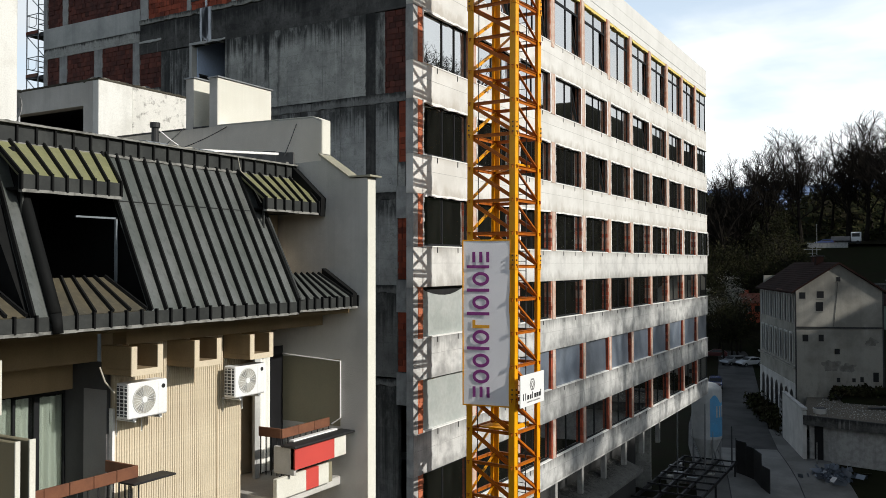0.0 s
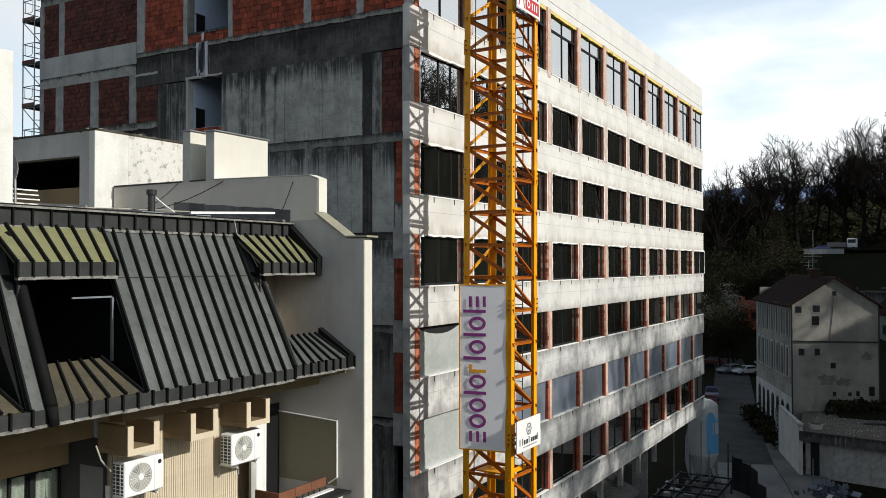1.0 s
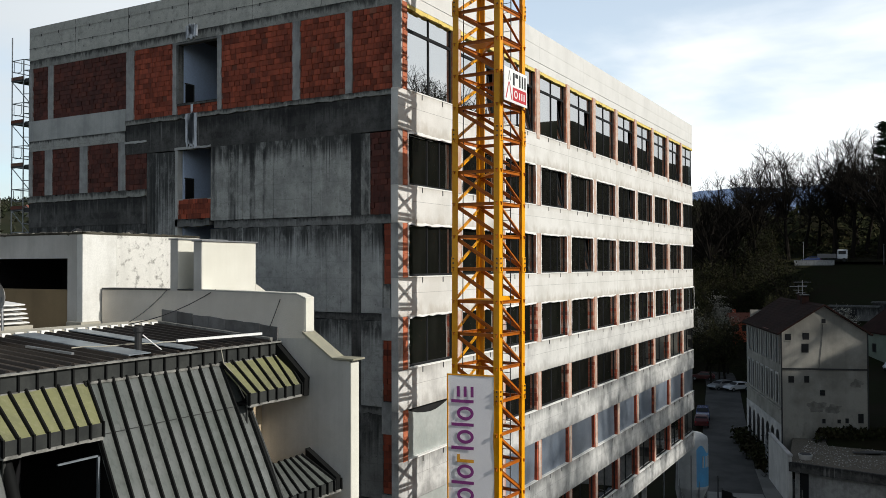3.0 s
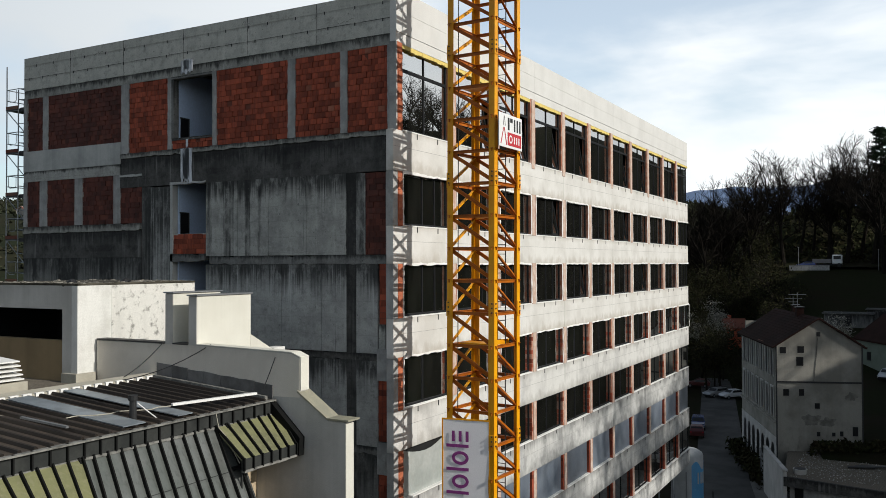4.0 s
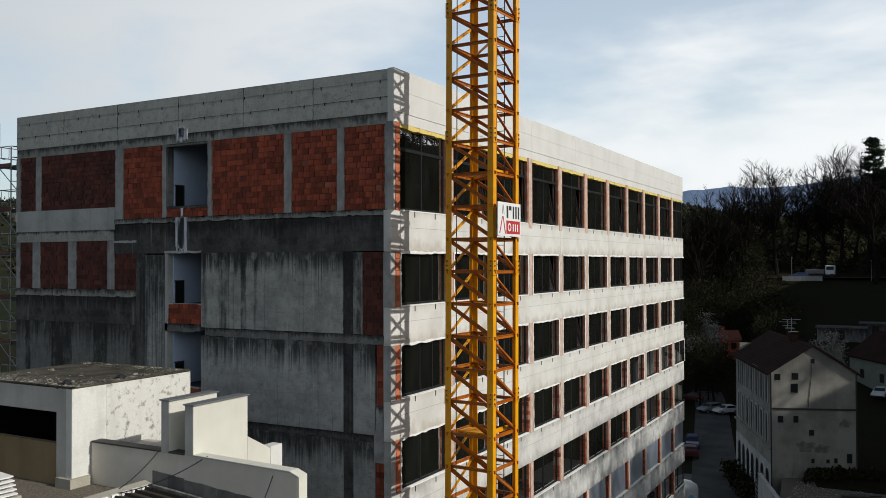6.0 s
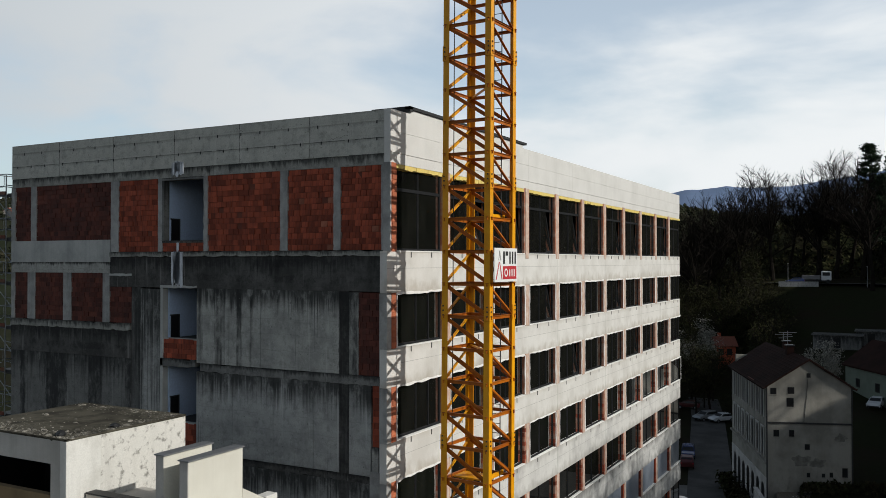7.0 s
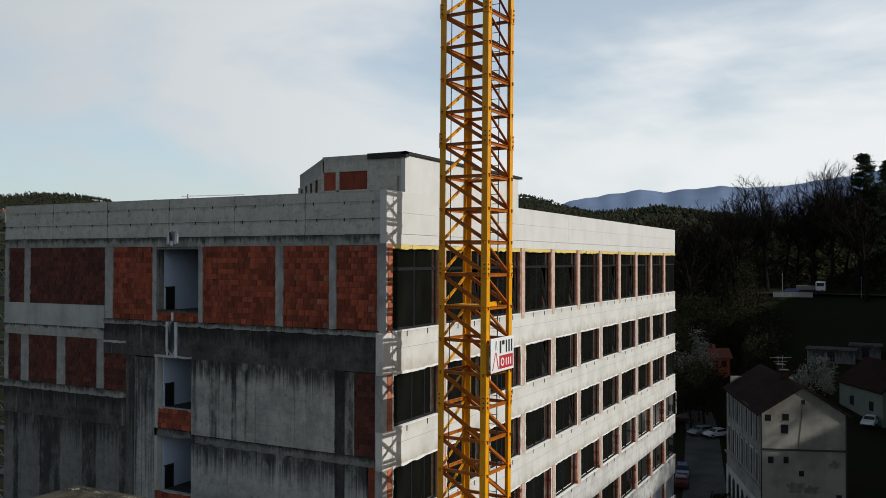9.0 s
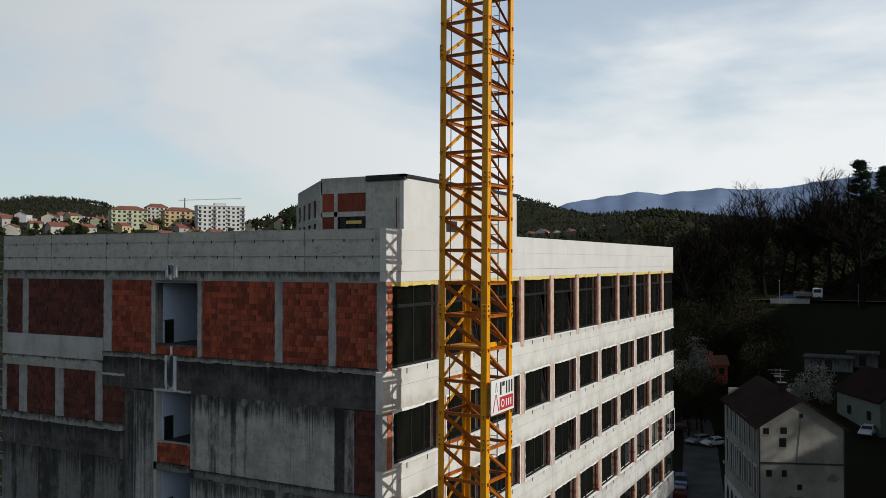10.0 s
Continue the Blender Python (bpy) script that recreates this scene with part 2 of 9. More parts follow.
def glass(name, tint, rough=0.02, ior=1.5, dust=0.0):
    """A thin pane: it mirrors by Fresnel and lets the rest through, tinted; dust: strength of an uneven pale film that
    imitates mirrored light.
    """
    m = bpy.data.materials.new(name)
    m.use_nodes = True
    N, L = m.node_tree.nodes, m.node_tree.links
    N.clear()
    out = N.new("ShaderNodeOutputMaterial")
    mix = N.new("ShaderNodeMixShader")
    fr = N.new("ShaderNodeFresnel")
    fr.inputs["IOR"].default_value = ior
    tr = N.new("ShaderNodeBsdfTransparent")
    tr.inputs["Color"].default_value = (*tint, 1)
    gl = N.new("ShaderNodeBsdfGlossy")
    gl.inputs["Roughness"].default_value = rough
    gl.inputs["Color"].default_value = (0.95, 0.96, 0.96, 1)
    L.new(fr.outputs[0], mix.inputs[0])
    L.new(tr.outputs[0], mix.inputs[1])
    L.new(gl.outputs[0], mix.inputs[2])
    last = mix.outputs[0]
    if dust:
        tc = N.new("ShaderNodeTexCoord")
        mp = N.new("ShaderNodeMapping")
        mp.inputs["Scale"].default_value = (1.0, 1.0, 0.3)
        no = N.new("ShaderNodeTexNoise")
        no.inputs["Scale"].default_value, no.inputs["Detail"].default_value = 1.6, 6.0
        mr = N.new("ShaderNodeMapRange")
        mr.inputs["From Min"].default_value, mr.inputs["From Max"].default_value = 0.3, 0.7
        mr.inputs["To Min"].default_value, mr.inputs["To Max"].default_value = dust * 0.45, dust * 1.5
        di = N.new("ShaderNodeBsdfDiffuse")
        di.inputs["Color"].default_value = (0.30, 0.30, 0.26, 1)
        top = N.new("ShaderNodeMixShader")
        L.new(tc.outputs["Object"], mp.inputs["Vector"])
        L.new(mp.outputs["Vector"], no.inputs["Vector"])
        L.new(no.outputs["Fac"], mr.inputs["Value"])
        L.new(mr.outputs["Result"], top.inputs[0])
        L.new(last, top.inputs[1])
        L.new(di.outputs[0], top.inputs[2])
        last = top.outputs[0]
    L.new(last, out.inputs["Surface"])
    return m


M_white = material("weathered_white_concrete", (0.68, 0.665, 0.63), (0.50, 0.48, 0.44), 0.88, 0.7, 30, 0.6, 0.12, (0.42, 0.375, 0.32), 0.4, streak_scale=3.5, drip=0.38, drip_col=(0.33, 0.285, 0.225), drip_reach=0.10, foot=0.5, grain_amt=0.25)
M_mid_white = material("stained_white_concrete", (0.64, 0.63, 0.60), (0.36, 0.35, 0.335), 0.88, 0.8, 30, 0.75, 0.2, (0.30, 0.285, 0.26), 0.4, streak_scale=3.0, drip=0.55, drip_col=(0.24, 0.22, 0.19), drip_reach=0.2, foot=0.5, patch=(0.47, 0.66))
M_low_white = material("grimy_white_concrete", (0.58, 0.575, 0.555), (0.28, 0.278, 0.27), 0.88, 1.3, 25, 0.8, 0.3, (0.20, 0.195, 0.185), 0.3, streak_scale=2.7, drip=0.7, drip_col=(0.17, 0.168, 0.16), drip_reach=0.4, foot=0.5, patch=(0.45, 0.62))
M_parapet = material("pale_cast_concrete", (0.67, 0.66, 0.63), (0.57, 0.56, 0.53), 0.85, 0.7, 30, 0.6, 0.2, (0.45, 0.44, 0.42), 0.2)
UP_BANDS = ((1.3, 2.15, 0.75), (5.95, 6.14, 0.5), (6.42, 6.80, 0.62), (7.25, 7.85, 0.62), (8.35, 8.7, 0.55))
LOW_BANDS = ((1.75, 2.1, 0.8), (12.2, 12.6, 0.8), (13.9, 14.75, 0.95), (16.05, 17.4, 1.0), (18.75, 19.1, 0.8))
M_grey = rain_wall("grey_cast_concrete", (0.46, 0.455, 0.42), (0.24, 0.238, 0.222), UP_BANDS, drip=0.92, reach=0.34, thin=0.65)
M_grey_low = rain_wall("grey_lower_concrete", (0.45, 0.45, 0.428), (0.28, 0.28, 0.267), LOW_BANDS, drip=0.92, reach=0.40, thin=0.6, mottle=0.8)
M_pgrey = rain_wall("grey_parapet_concrete", (0.55, 0.54, 0.485), (0.42, 0.41, 0.37), drip=0.35, reach=0.22, thin=0.22, lime=0.2, dirt=(0.14, 0.138, 0.128), mottle=0.7, lifts=0.12)
M_wash = material("leaked_plaster_wash", (0.76, 0.78, 0.82), (0.60, 0.62, 0.66), 0.9, 2.5, 25, 0.85, 0.3, (0.26, 0.27, 0.29), 0.3, streak_scale=9.0)
wash_nt = M_wash.node_tree
wash_tc, wash_map, wash_noise, wash_fade = [wash_nt.nodes.new("ShaderNode" + k) for k in ("TexCoord", "Mapping", "TexNoise", "MapRange")]
wash_map.inputs["Scale"].default_value = (1.0, 1.0, 0.12)
wash_noise.inputs["Scale"].default_value, wash_noise.inputs["Detail"].default_value = 6.0, 6.0
wash_fade.inputs["From Min"].default_value, wash_fade.inputs["From Max"].default_value, wash_fade.inputs["To Max"].default_value = 0.25, 0.48, 0.95
wash_nt.links.new(wash_tc.outputs["Object"], wash_map.inputs["Vector"])
wash_nt.links.new(wash_map.outputs["Vector"], wash_noise.inputs["Vector"])
wash_nt.links.new(wash_noise.outputs["Fac"], wash_fade.inputs["Value"])
wash_nt.links.new(wash_fade.outputs["Result"], wash_nt.nodes["Principled BSDF"].inputs["Alpha"])
M_lgrey = material("light_grey_concrete", (0.50, 0.50, 0.475), (0.33, 0.33, 0.315), 0.88, 0.9, 22, 0.7, 0.35, (0.17, 0.175, 0.18), 0.3)
M_dark = rain_wall("soaked_dark_concrete", (0.13, 0.126, 0.118), (0.026, 0.025, 0.024), drip=0.75, reach=0.55, thin=0.8, lime=0.7, dirt=(0.013, 0.013, 0.013), patch=(0.38, 0.60), mottle=0.95)
M_dgrey = rain_wall("dark_streaked_concrete", (0.22, 0.218, 0.205), (0.12, 0.118, 0.112), drip=0.9, reach=0.55, thin=0.8)
M_mgrey = rain_wall("blotched_grey_concrete", (0.22, 0.218, 0.205), (0.13, 0.128, 0.121), LOW_BANDS, drip=0.95, reach=0.10, thin=0.7, mottle=0.6)
M_lip = rain_wall("black_lipped_concrete", (0.36, 0.355, 0.32), (0.20, 0.198, 0.18), drip=0.9, reach=0.75, thin=0.7, lime=0.4)
M_col = material("concrete_column", (0.42, 0.415, 0.40), (0.26, 0.255, 0.245), 0.88, 2.4, 25, 0.8, 0.4, (0.14, 0.14, 0.135), 0.35, drip=0.5, drip_col=(0.11, 0.11, 0.105), drip_reach=0.3)
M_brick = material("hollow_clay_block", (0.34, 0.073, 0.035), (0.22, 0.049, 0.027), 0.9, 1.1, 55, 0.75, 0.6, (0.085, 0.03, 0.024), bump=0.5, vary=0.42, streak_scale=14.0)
M_brick_pale = material("chipped_clay_block", (0.34, 0.125, 0.075), (0.25, 0.085, 0.05), 0.9, 2.5, 55, 0.65, 0.3, (0.16, 0.05, 0.035), bump=0.5, vary=0.3, streak_scale=14.0)
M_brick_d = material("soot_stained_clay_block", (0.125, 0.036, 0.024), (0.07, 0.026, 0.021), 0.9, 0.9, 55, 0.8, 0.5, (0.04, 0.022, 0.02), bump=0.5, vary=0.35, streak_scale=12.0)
M_brick_face = material("brick_joint_mortar", (0.17, 0.055, 0.036), (0.12, 0.042, 0.03), 0.95, 3, 30, 0.6, bump=0.4)
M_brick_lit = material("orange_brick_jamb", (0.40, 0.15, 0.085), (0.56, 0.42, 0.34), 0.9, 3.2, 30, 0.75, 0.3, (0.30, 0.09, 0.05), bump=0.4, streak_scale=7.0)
M_brick_or = material("bare_orange_brick", (0.46, 0.14, 0.065), (0.33, 0.095, 0.048), 0.9, 4, 40, 0.7, bump=0.5, vary=0.3)
M_pillar = material("pinkish_mortared_pillar", (0.52, 0.36, 0.28), (0.64, 0.57, 0.50), 0.9, 3.5, 28, 0.85, 0.5, (0.40, 0.20, 0.13), 0.4, streak_scale=8.0)
M_foam = material("yellow_mounting_foam", (0.75, 0.58, 0.17), (0.60, 0.47, 0.16), 0.9, 5, 40, 0.5, bump=0.4)
M_tape = material("white_sealing_strip", (0.82, 0.81, 0.78), (0.66, 0.64, 0.6), 0.7, 3, 30, 0.4, bump=0.1)
M_frame = material("anthracite_window_frame", (0.014, 0.015, 0.016), (0.022, 0.022, 0.024), 0.7, 4, 30, 0.4, bump=0.05, spec=0.12)
M_membrane = material("black_membrane", (0.012, 0.012, 0.012), (0.022, 0.022, 0.022), 0.6, 2, 12, 0.6, bump=0.3)
M_film = material("grey_blue_plastic_sheet", (0.165, 0.19, 0.225), (0.11, 0.135, 0.175), 0.35, 1.2, 8, 0.7, 0.2, (0.24, 0.26, 0.28), 0.3, vary=0.4)
M_wfilm = material("milky_plastic_sheet", (0.42, 0.44, 0.42), (0.30, 0.33, 0.31), 0.4, 1.0, 6, 0.7, bump=0.4)
# concrete coloured near black, to look like an interior without light
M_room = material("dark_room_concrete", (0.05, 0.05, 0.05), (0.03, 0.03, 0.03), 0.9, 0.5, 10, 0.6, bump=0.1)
M_blue = material("pale_blue_plaster", (0.50, 0.60, 0.78), (0.43, 0.53, 0.71), 0.9, 0.5, 15, 0.5, bump=0.1)
# the diffuse film lifts these panes in place of brighter mirrored woods
M_glass = glass("coated_window_glass", (0.06, 0.07, 0.07), 0.012, 9.0, 0.02)
M_glass2 = glass("clear_window_glass", (0.75, 0.78, 0.76))
M_yellow = material("yellow_crane_paint", (0.80, 0.36, 0.004), (0.68, 0.25, 0.004), 0.45, 2.2, 35, 0.6, 0.2, (0.36, 0.09, 0.008), 0.12, spec=0.35, grain_amt=0.2)
# the mast's yellow again, darker and redder to carry the braces' shade
M_yellow_shade = material("dull_orange_brace_paint", (0.46, 0.125, 0.004), (0.28, 0.06, 0.005), 0.5, 2.6, 35, 0.7, 0.3, (0.22, 0.05, 0.01), 0.12, spec=0.3, grain_amt=0.25)
M_bolt = material("rusty_steel_bolt", (0.16, 0.10, 0.05), (0.08, 0.06, 0.05), 0.6, 8, 40, 0.5, metal=0.5)
M_steel = material("dull_galvanised_steel", (0.33, 0.34, 0.35), (0.22, 0.23, 0.24), 0.5, 5, 40, 0.5, metal=0.7)
M_dsteel = material("dark_painted_steel", (0.05, 0.05, 0.052), (0.035, 0.033, 0.03), 0.6, 4, 30, 0.6, metal=0.2)
M_banner = material("pale_banner_cloth", (0.88, 0.86, 0.885), (0.83, 0.81, 0.84), 0.7, 0.8, 60, 0.5, bump=0.08)
M_sign = material("white_sign_board", (0.80, 0.80, 0.79), (0.72, 0.72, 0.70), 0.5, 2, 40, 0.4, bump=0.05)
M_purple = material("purple_print", (0.24, 0.04, 0.21), (0.20, 0.035, 0.18), 0.7, 3, 40, 0.3, bump=0.02)
M_orange = material("orange_print", (0.75, 0.36, 0.03), (0.7, 0.3, 0.03), 0.7, 3, 40, 0.3, bump=0.02)
M_red = material("red_print", (0.50, 0.03, 0.04), (0.42, 0.025, 0.03), 0.6, 3, 40, 0.3, bump=0.02)
M_black = material("black_print", (0.015, 0.015, 0.016), (0.025, 0.025, 0.025), 0.6, 3, 40, 0.3, bump=0.02)
M_rgrey = material("grey_print", (0.20, 0.19, 0.19), (0.25, 0.24, 0.24), 0.6, 3, 40, 0.3, bump=0.02)

M_roof = material("dark_standing_seam_metal", (0.145, 0.158, 0.143), (0.235, 0.238, 0.23), 0.30, 0.8, 18, 0.7, 0.55, (0.085, 0.092, 0.08), 0.06, metal=0.45, spec=0.6, streak_scale=13.0, patch=(0.44, 0.62), vary=0.12, grain_amt=0.2)
# olive holds the sky and sun that the canopy sheets mirror
M_roof_o = material("olive_weathered_metal", (0.24, 0.24, 0.115), (0.15, 0.15, 0.09), 0.42, 1.2, 18, 0.7, 0.5, (0.30, 0.285, 0.18), 0.06, metal=0.2, spec=0.5, streak_scale=13.0, grain_amt=0.2)
M_roof_b = material("brown_tinged_metal", (0.105, 0.088, 0.056), (0.062, 0.058, 0.046), 0.42, 1.4, 18, 0.8, 0.5, (0.15, 0.135, 0.09), 0.06, metal=0.2, spec=0.5, streak_scale=13.0, grain_amt=0.2)
M_fascia = material("black_fascia_metal", (0.028, 0.030, 0.029), (0.055, 0.057, 0.053), 0.5, 2.0, 20, 0.7, metal=0.1, bump=0.06, spec=0.3)
M_seam = material("black_metal_seam", (0.006, 0.0063, 0.0062), (0.011, 0.011, 0.0105), 0.75, 3, 20, 0.5, bump=0.05, spec=0.12)
M_trim = material("chipped_pale_drip_edge", (0.24, 0.235, 0.215), (0.08, 0.078, 0.07), 0.6, 6, 30, 0.9, bump=0.2)
M_brown = material("brown_corrugated_metal", (0.062, 0.046, 0.034), (0.035, 0.028, 0.023), 0.6, 0.9, 14, 0.8, 0.4, (0.11, 0.085, 0.06), 0.1, metal=0.1)
M_brown_d = material("dark_brown_rib", (0.016, 0.0125, 0.010), (0.028, 0.021, 0.017), 0.6, 2, 20, 0.6, bump=0.05, spec=0.2)
M_patch = material("blue_grey_sheet_metal", (0.30, 0.34, 0.37), (0.17, 0.19, 0.21), 0.42, 1.8, 20, 0.8, 0.4, (0.12, 0.13, 0.14), metal=0.3, bump=0.1)
M_plaster = material("beige_render", (0.50, 0.40, 0.27), (0.42, 0.33, 0.22), 0.92, 1.0, 50, 0.6, 0.25, (0.27, 0.20, 0.13), 0.35)
M_cream = material("cream_painted_render", (0.70, 0.68, 0.60), (0.62, 0.595, 0.515), 0.9, 1.2, 50, 0.55, 0.08, (0.46, 0.44, 0.37), 0.3, drip=0.3, drip_col=(0.40, 0.385, 0.33), drip_reach=0.22, foot=0.25)
M_white_r = material("flaking_white_render", (0.70, 0.69, 0.65), (0.56, 0.545, 0.50), 0.9, 1.3, 30, 0.7, 0.3, (0.34, 0.33, 0.3), 0.4, patch=(0.5, 0.66))
M_mould = material("mould_spotted_render", (0.66, 0.645, 0.60), (0.12, 0.115, 0.10), 0.92, 4.5, 30, 0.8, 0.4, (0.34, 0.33, 0.30), 0.4, patch=(0.54, 0.66))
# beige-grey made lighter and warmer, so it carries bounced sunlight
M_beige = material("beige_grey_render", (0.72, 0.665, 0.585), (0.60, 0.55, 0.475), 0.92, 0.7, 45, 0.7, 0.12, (0.33, 0.30, 0.26), 0.35, drip=0.35, drip_col=(0.26, 0.24, 0.21), drip_reach=0.15)
M_flash = material("bitumen_flashing", (0.17, 0.165, 0.16), (0.09, 0.086, 0.08), 0.75, 2.2, 40, 0.85, 0.4, (0.05, 0.048, 0.045), 0.4, vary=0.35)
M_grey_r = material("grey_render", (0.58, 0.56, 0.52), (0.42, 0.40, 0.365), 0.92, 0.8, 45, 0.7, 0.15, (0.26, 0.245, 0.22), 0.35, drip=0.4, drip_col=(0.24, 0.225, 0.205), drip_reach=0.2, foot=0.3)
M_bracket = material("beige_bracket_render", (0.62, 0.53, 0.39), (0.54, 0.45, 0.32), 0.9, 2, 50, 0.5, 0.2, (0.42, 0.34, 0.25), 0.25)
# brown paint made darker, so its colour also holds the shade under the eave
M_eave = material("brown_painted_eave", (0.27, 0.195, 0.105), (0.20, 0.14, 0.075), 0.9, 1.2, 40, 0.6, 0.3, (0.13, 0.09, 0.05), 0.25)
M_rib = material("ribbed_sand_cladding", (0.66, 0.57, 0.42), (0.55, 0.46, 0.33), 0.85, 1.4, 40, 0.7, 0.35, (0.42, 0.34, 0.235), 0.25, foot=0.3, drip=0.3, drip_col=(0.36, 0.29, 0.2), drip_reach=0.2)
# olive paint on the fire wall; on the dividers it stands for shade
M_olive = material("olive_painted_panel", (0.25, 0.225, 0.15), (0.20, 0.18, 0.12), 0.7, 0.8, 40, 0.5, bump=0.1)
M_wood = material("red_brown_stained_wood", (0.18, 0.072, 0.036), (0.11, 0.042, 0.024), 0.6, 3, 40, 0.7, bump=0.15)
M_ac = material("white_appliance_shell", (0.80, 0.80, 0.79), (0.70, 0.70, 0.68), 0.4, 2, 40, 0.4, 0.15, (0.55, 0.53, 0.5), 0.03)
M_acdark = material("dark_fin_grille", (0.05, 0.055, 0.06), (0.1, 0.1, 0.11), 0.5, 6, 40, 0.5, metal=0.4)
M_fan = material("shaded_fan_grey", (0.40, 0.385, 0.34), (0.33, 0.32, 0.285), 0.7, 6, 40, 0.4, bump=0.0)
M_blade = material("dull_fan_blade", (0.24, 0.235, 0.215), (0.2, 0.195, 0.18), 0.6, 6, 40, 0.4, bump=0.0)
M_curtain = material("white_curtain_cloth", (0.86, 0.85, 0.79), (0.70, 0.70, 0.65), 0.9, 2, 60, 0.4, bump=0.1)
M_stripe = material("red_balcony_paint", (0.58, 0.07, 0.055), (0.48, 0.06, 0.05), 0.6, 1.5, 40, 0.5, bump=0.06)
M_gravel = material("roof_gravel", (0.22, 0.19, 0.15), (0.10, 0.09, 0.075), 0.95, 18, 60, 0.9, bump=0.9, spec=0.1)
M_litter = material("pale_rubble", (0.42, 0.40, 0.36), (0.22, 0.2, 0.18), 0.95, 5, 30, 0.8, bump=0.5, vary=0.5)
M_rubble = material("grey_brown_rubble", (0.19, 0.178, 0.152), (0.06, 0.054, 0.043), 0.95, 5, 30, 0.9, bump=0.5, vary=0.75)
M_tar = material("dirty_roof_screed", (0.095, 0.088, 0.068), (0.032, 0.029, 0.023), 0.95, 1.4, 16, 0.9, bump=0.5, spec=0.1)
M_ledge = material("pale_ridge_capping", (0.42, 0.39, 0.32), (0.30, 0.28, 0.23), 0.8, 1.5, 30, 0.6, bump=0.2)
M_lead = material("lichen_coping_metal", (0.36, 0.34, 0.25), (0.26, 0.25, 0.2), 0.6, 2.5, 25, 0.7, metal=0.2, bump=0.2)
M_asphalt = material("worn_asphalt", (0.085, 0.083, 0.08), (0.045, 0.044, 0.042), 0.9, 0.35, 30, 0.85, bump=0.3, spec=0.15)
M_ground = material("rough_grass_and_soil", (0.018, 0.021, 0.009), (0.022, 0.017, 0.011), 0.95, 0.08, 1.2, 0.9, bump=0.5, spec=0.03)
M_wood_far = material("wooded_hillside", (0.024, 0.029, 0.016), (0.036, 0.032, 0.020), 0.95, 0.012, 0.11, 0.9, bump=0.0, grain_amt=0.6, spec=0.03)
# the haze of distance is put into this blue base colour
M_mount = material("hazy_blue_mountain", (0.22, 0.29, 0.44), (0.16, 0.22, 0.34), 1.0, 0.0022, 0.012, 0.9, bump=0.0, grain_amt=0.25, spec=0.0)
M_old = material("stained_old_house_render", (0.38, 0.36, 0.315), (0.20, 0.19, 0.165), 0.92, 0.35, 18, 0.75, 0.2, (0.16, 0.15, 0.132), 0.3, drip=0.35, drip_col=(0.12, 0.113, 0.10), drip_reach=0.2, foot=0.6, spec=0.1)
M_stain = material("damp_render", (0.17, 0.16, 0.142), (0.27, 0.255, 0.225), 0.92, 1.8, 18, 0.95, bump=0.2)
# near black for panes; on recess walls it stands in for shade
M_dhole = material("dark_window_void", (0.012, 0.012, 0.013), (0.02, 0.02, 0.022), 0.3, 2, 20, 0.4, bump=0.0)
M_tile = material("old_brown_roof_tiles", (0.034, 0.017, 0.014), (0.02, 0.012, 0.010), 0.9, 0.5, 9, 0.8, bump=0.5, spec=0.05)
M_tile_r = material("red_roof_tiles", (0.22, 0.075, 0.05), (0.15, 0.06, 0.045), 0.9, 0.3, 5, 0.7, bump=0.2)
M_wall_w = material("white_yard_wall", (0.58, 0.56, 0.53), (0.40, 0.385, 0.36), 0.92, 0.6, 22, 0.7, 0.4, (0.28, 0.27, 0.25), 0.3)
M_silo_b = material("blue_silo_paint", (0.11, 0.38, 0.66), (0.12, 0.31, 0.54), 0.5, 1.2, 20, 0.6, 0.2, (0.2, 0.3, 0.4), 0.05)
M_silo_w = material("grey_white_silo_paint", (0.55, 0.56, 0.56), (0.40, 0.41, 0.41), 0.5, 1.0, 20, 0.7, 0.4, (0.25, 0.25, 0.25), 0.05)
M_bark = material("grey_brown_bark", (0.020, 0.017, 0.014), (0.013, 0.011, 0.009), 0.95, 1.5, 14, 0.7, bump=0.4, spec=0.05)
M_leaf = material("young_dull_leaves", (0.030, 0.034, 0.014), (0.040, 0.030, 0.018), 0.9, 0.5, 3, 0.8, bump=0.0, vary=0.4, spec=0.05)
M_blossom = material("white_spring_blossom", (0.40, 0.38, 0.33), (0.24, 0.23, 0.18), 0.9, 0.6, 4, 0.7, bump=0.0, vary=0.35)
M_needle = material("dark_conifer_needles", (0.022, 0.034, 0.018), (0.012, 0.02, 0.012), 0.9, 0.6, 4, 0.8, bump=0.0, vary=0.4, spec=0.05)
M_tyre = material("black_tyre_rubber", (0.02, 0.02, 0.02), (0.03, 0.03, 0.03), 0.85, 6, 40, 0.4)
M_carw = material("white_car_paint", (0.72, 0.73, 0.74), (0.62, 0.63, 0.64), 0.25, 1, 30, 0.3, bump=0.0, spec=0.6)
M_carb = material("dark_blue_car_paint", (0.02, 0.04, 0.14), (0.015, 0.03, 0.1), 0.25, 1, 30, 0.3, bump=0.0, spec=0.6)
M_carr = material("dark_red_car_paint", (0.11, 0.02, 0.02), (0.08, 0.015, 0.015), 0.3, 1, 30, 0.3, bump=0.0, spec=0.6)
M_cars = material("silver_car_paint", (0.38, 0.39, 0.40), (0.3, 0.31, 0.32), 0.28, 1, 30, 0.3, metal=0.5, bump=0.0)
M_lamp = material("clear_head_lamp", (0.6, 0.62, 0.64), (0.4, 0.42, 0.44), 0.15, 4, 30, 0.3, bump=0.0)


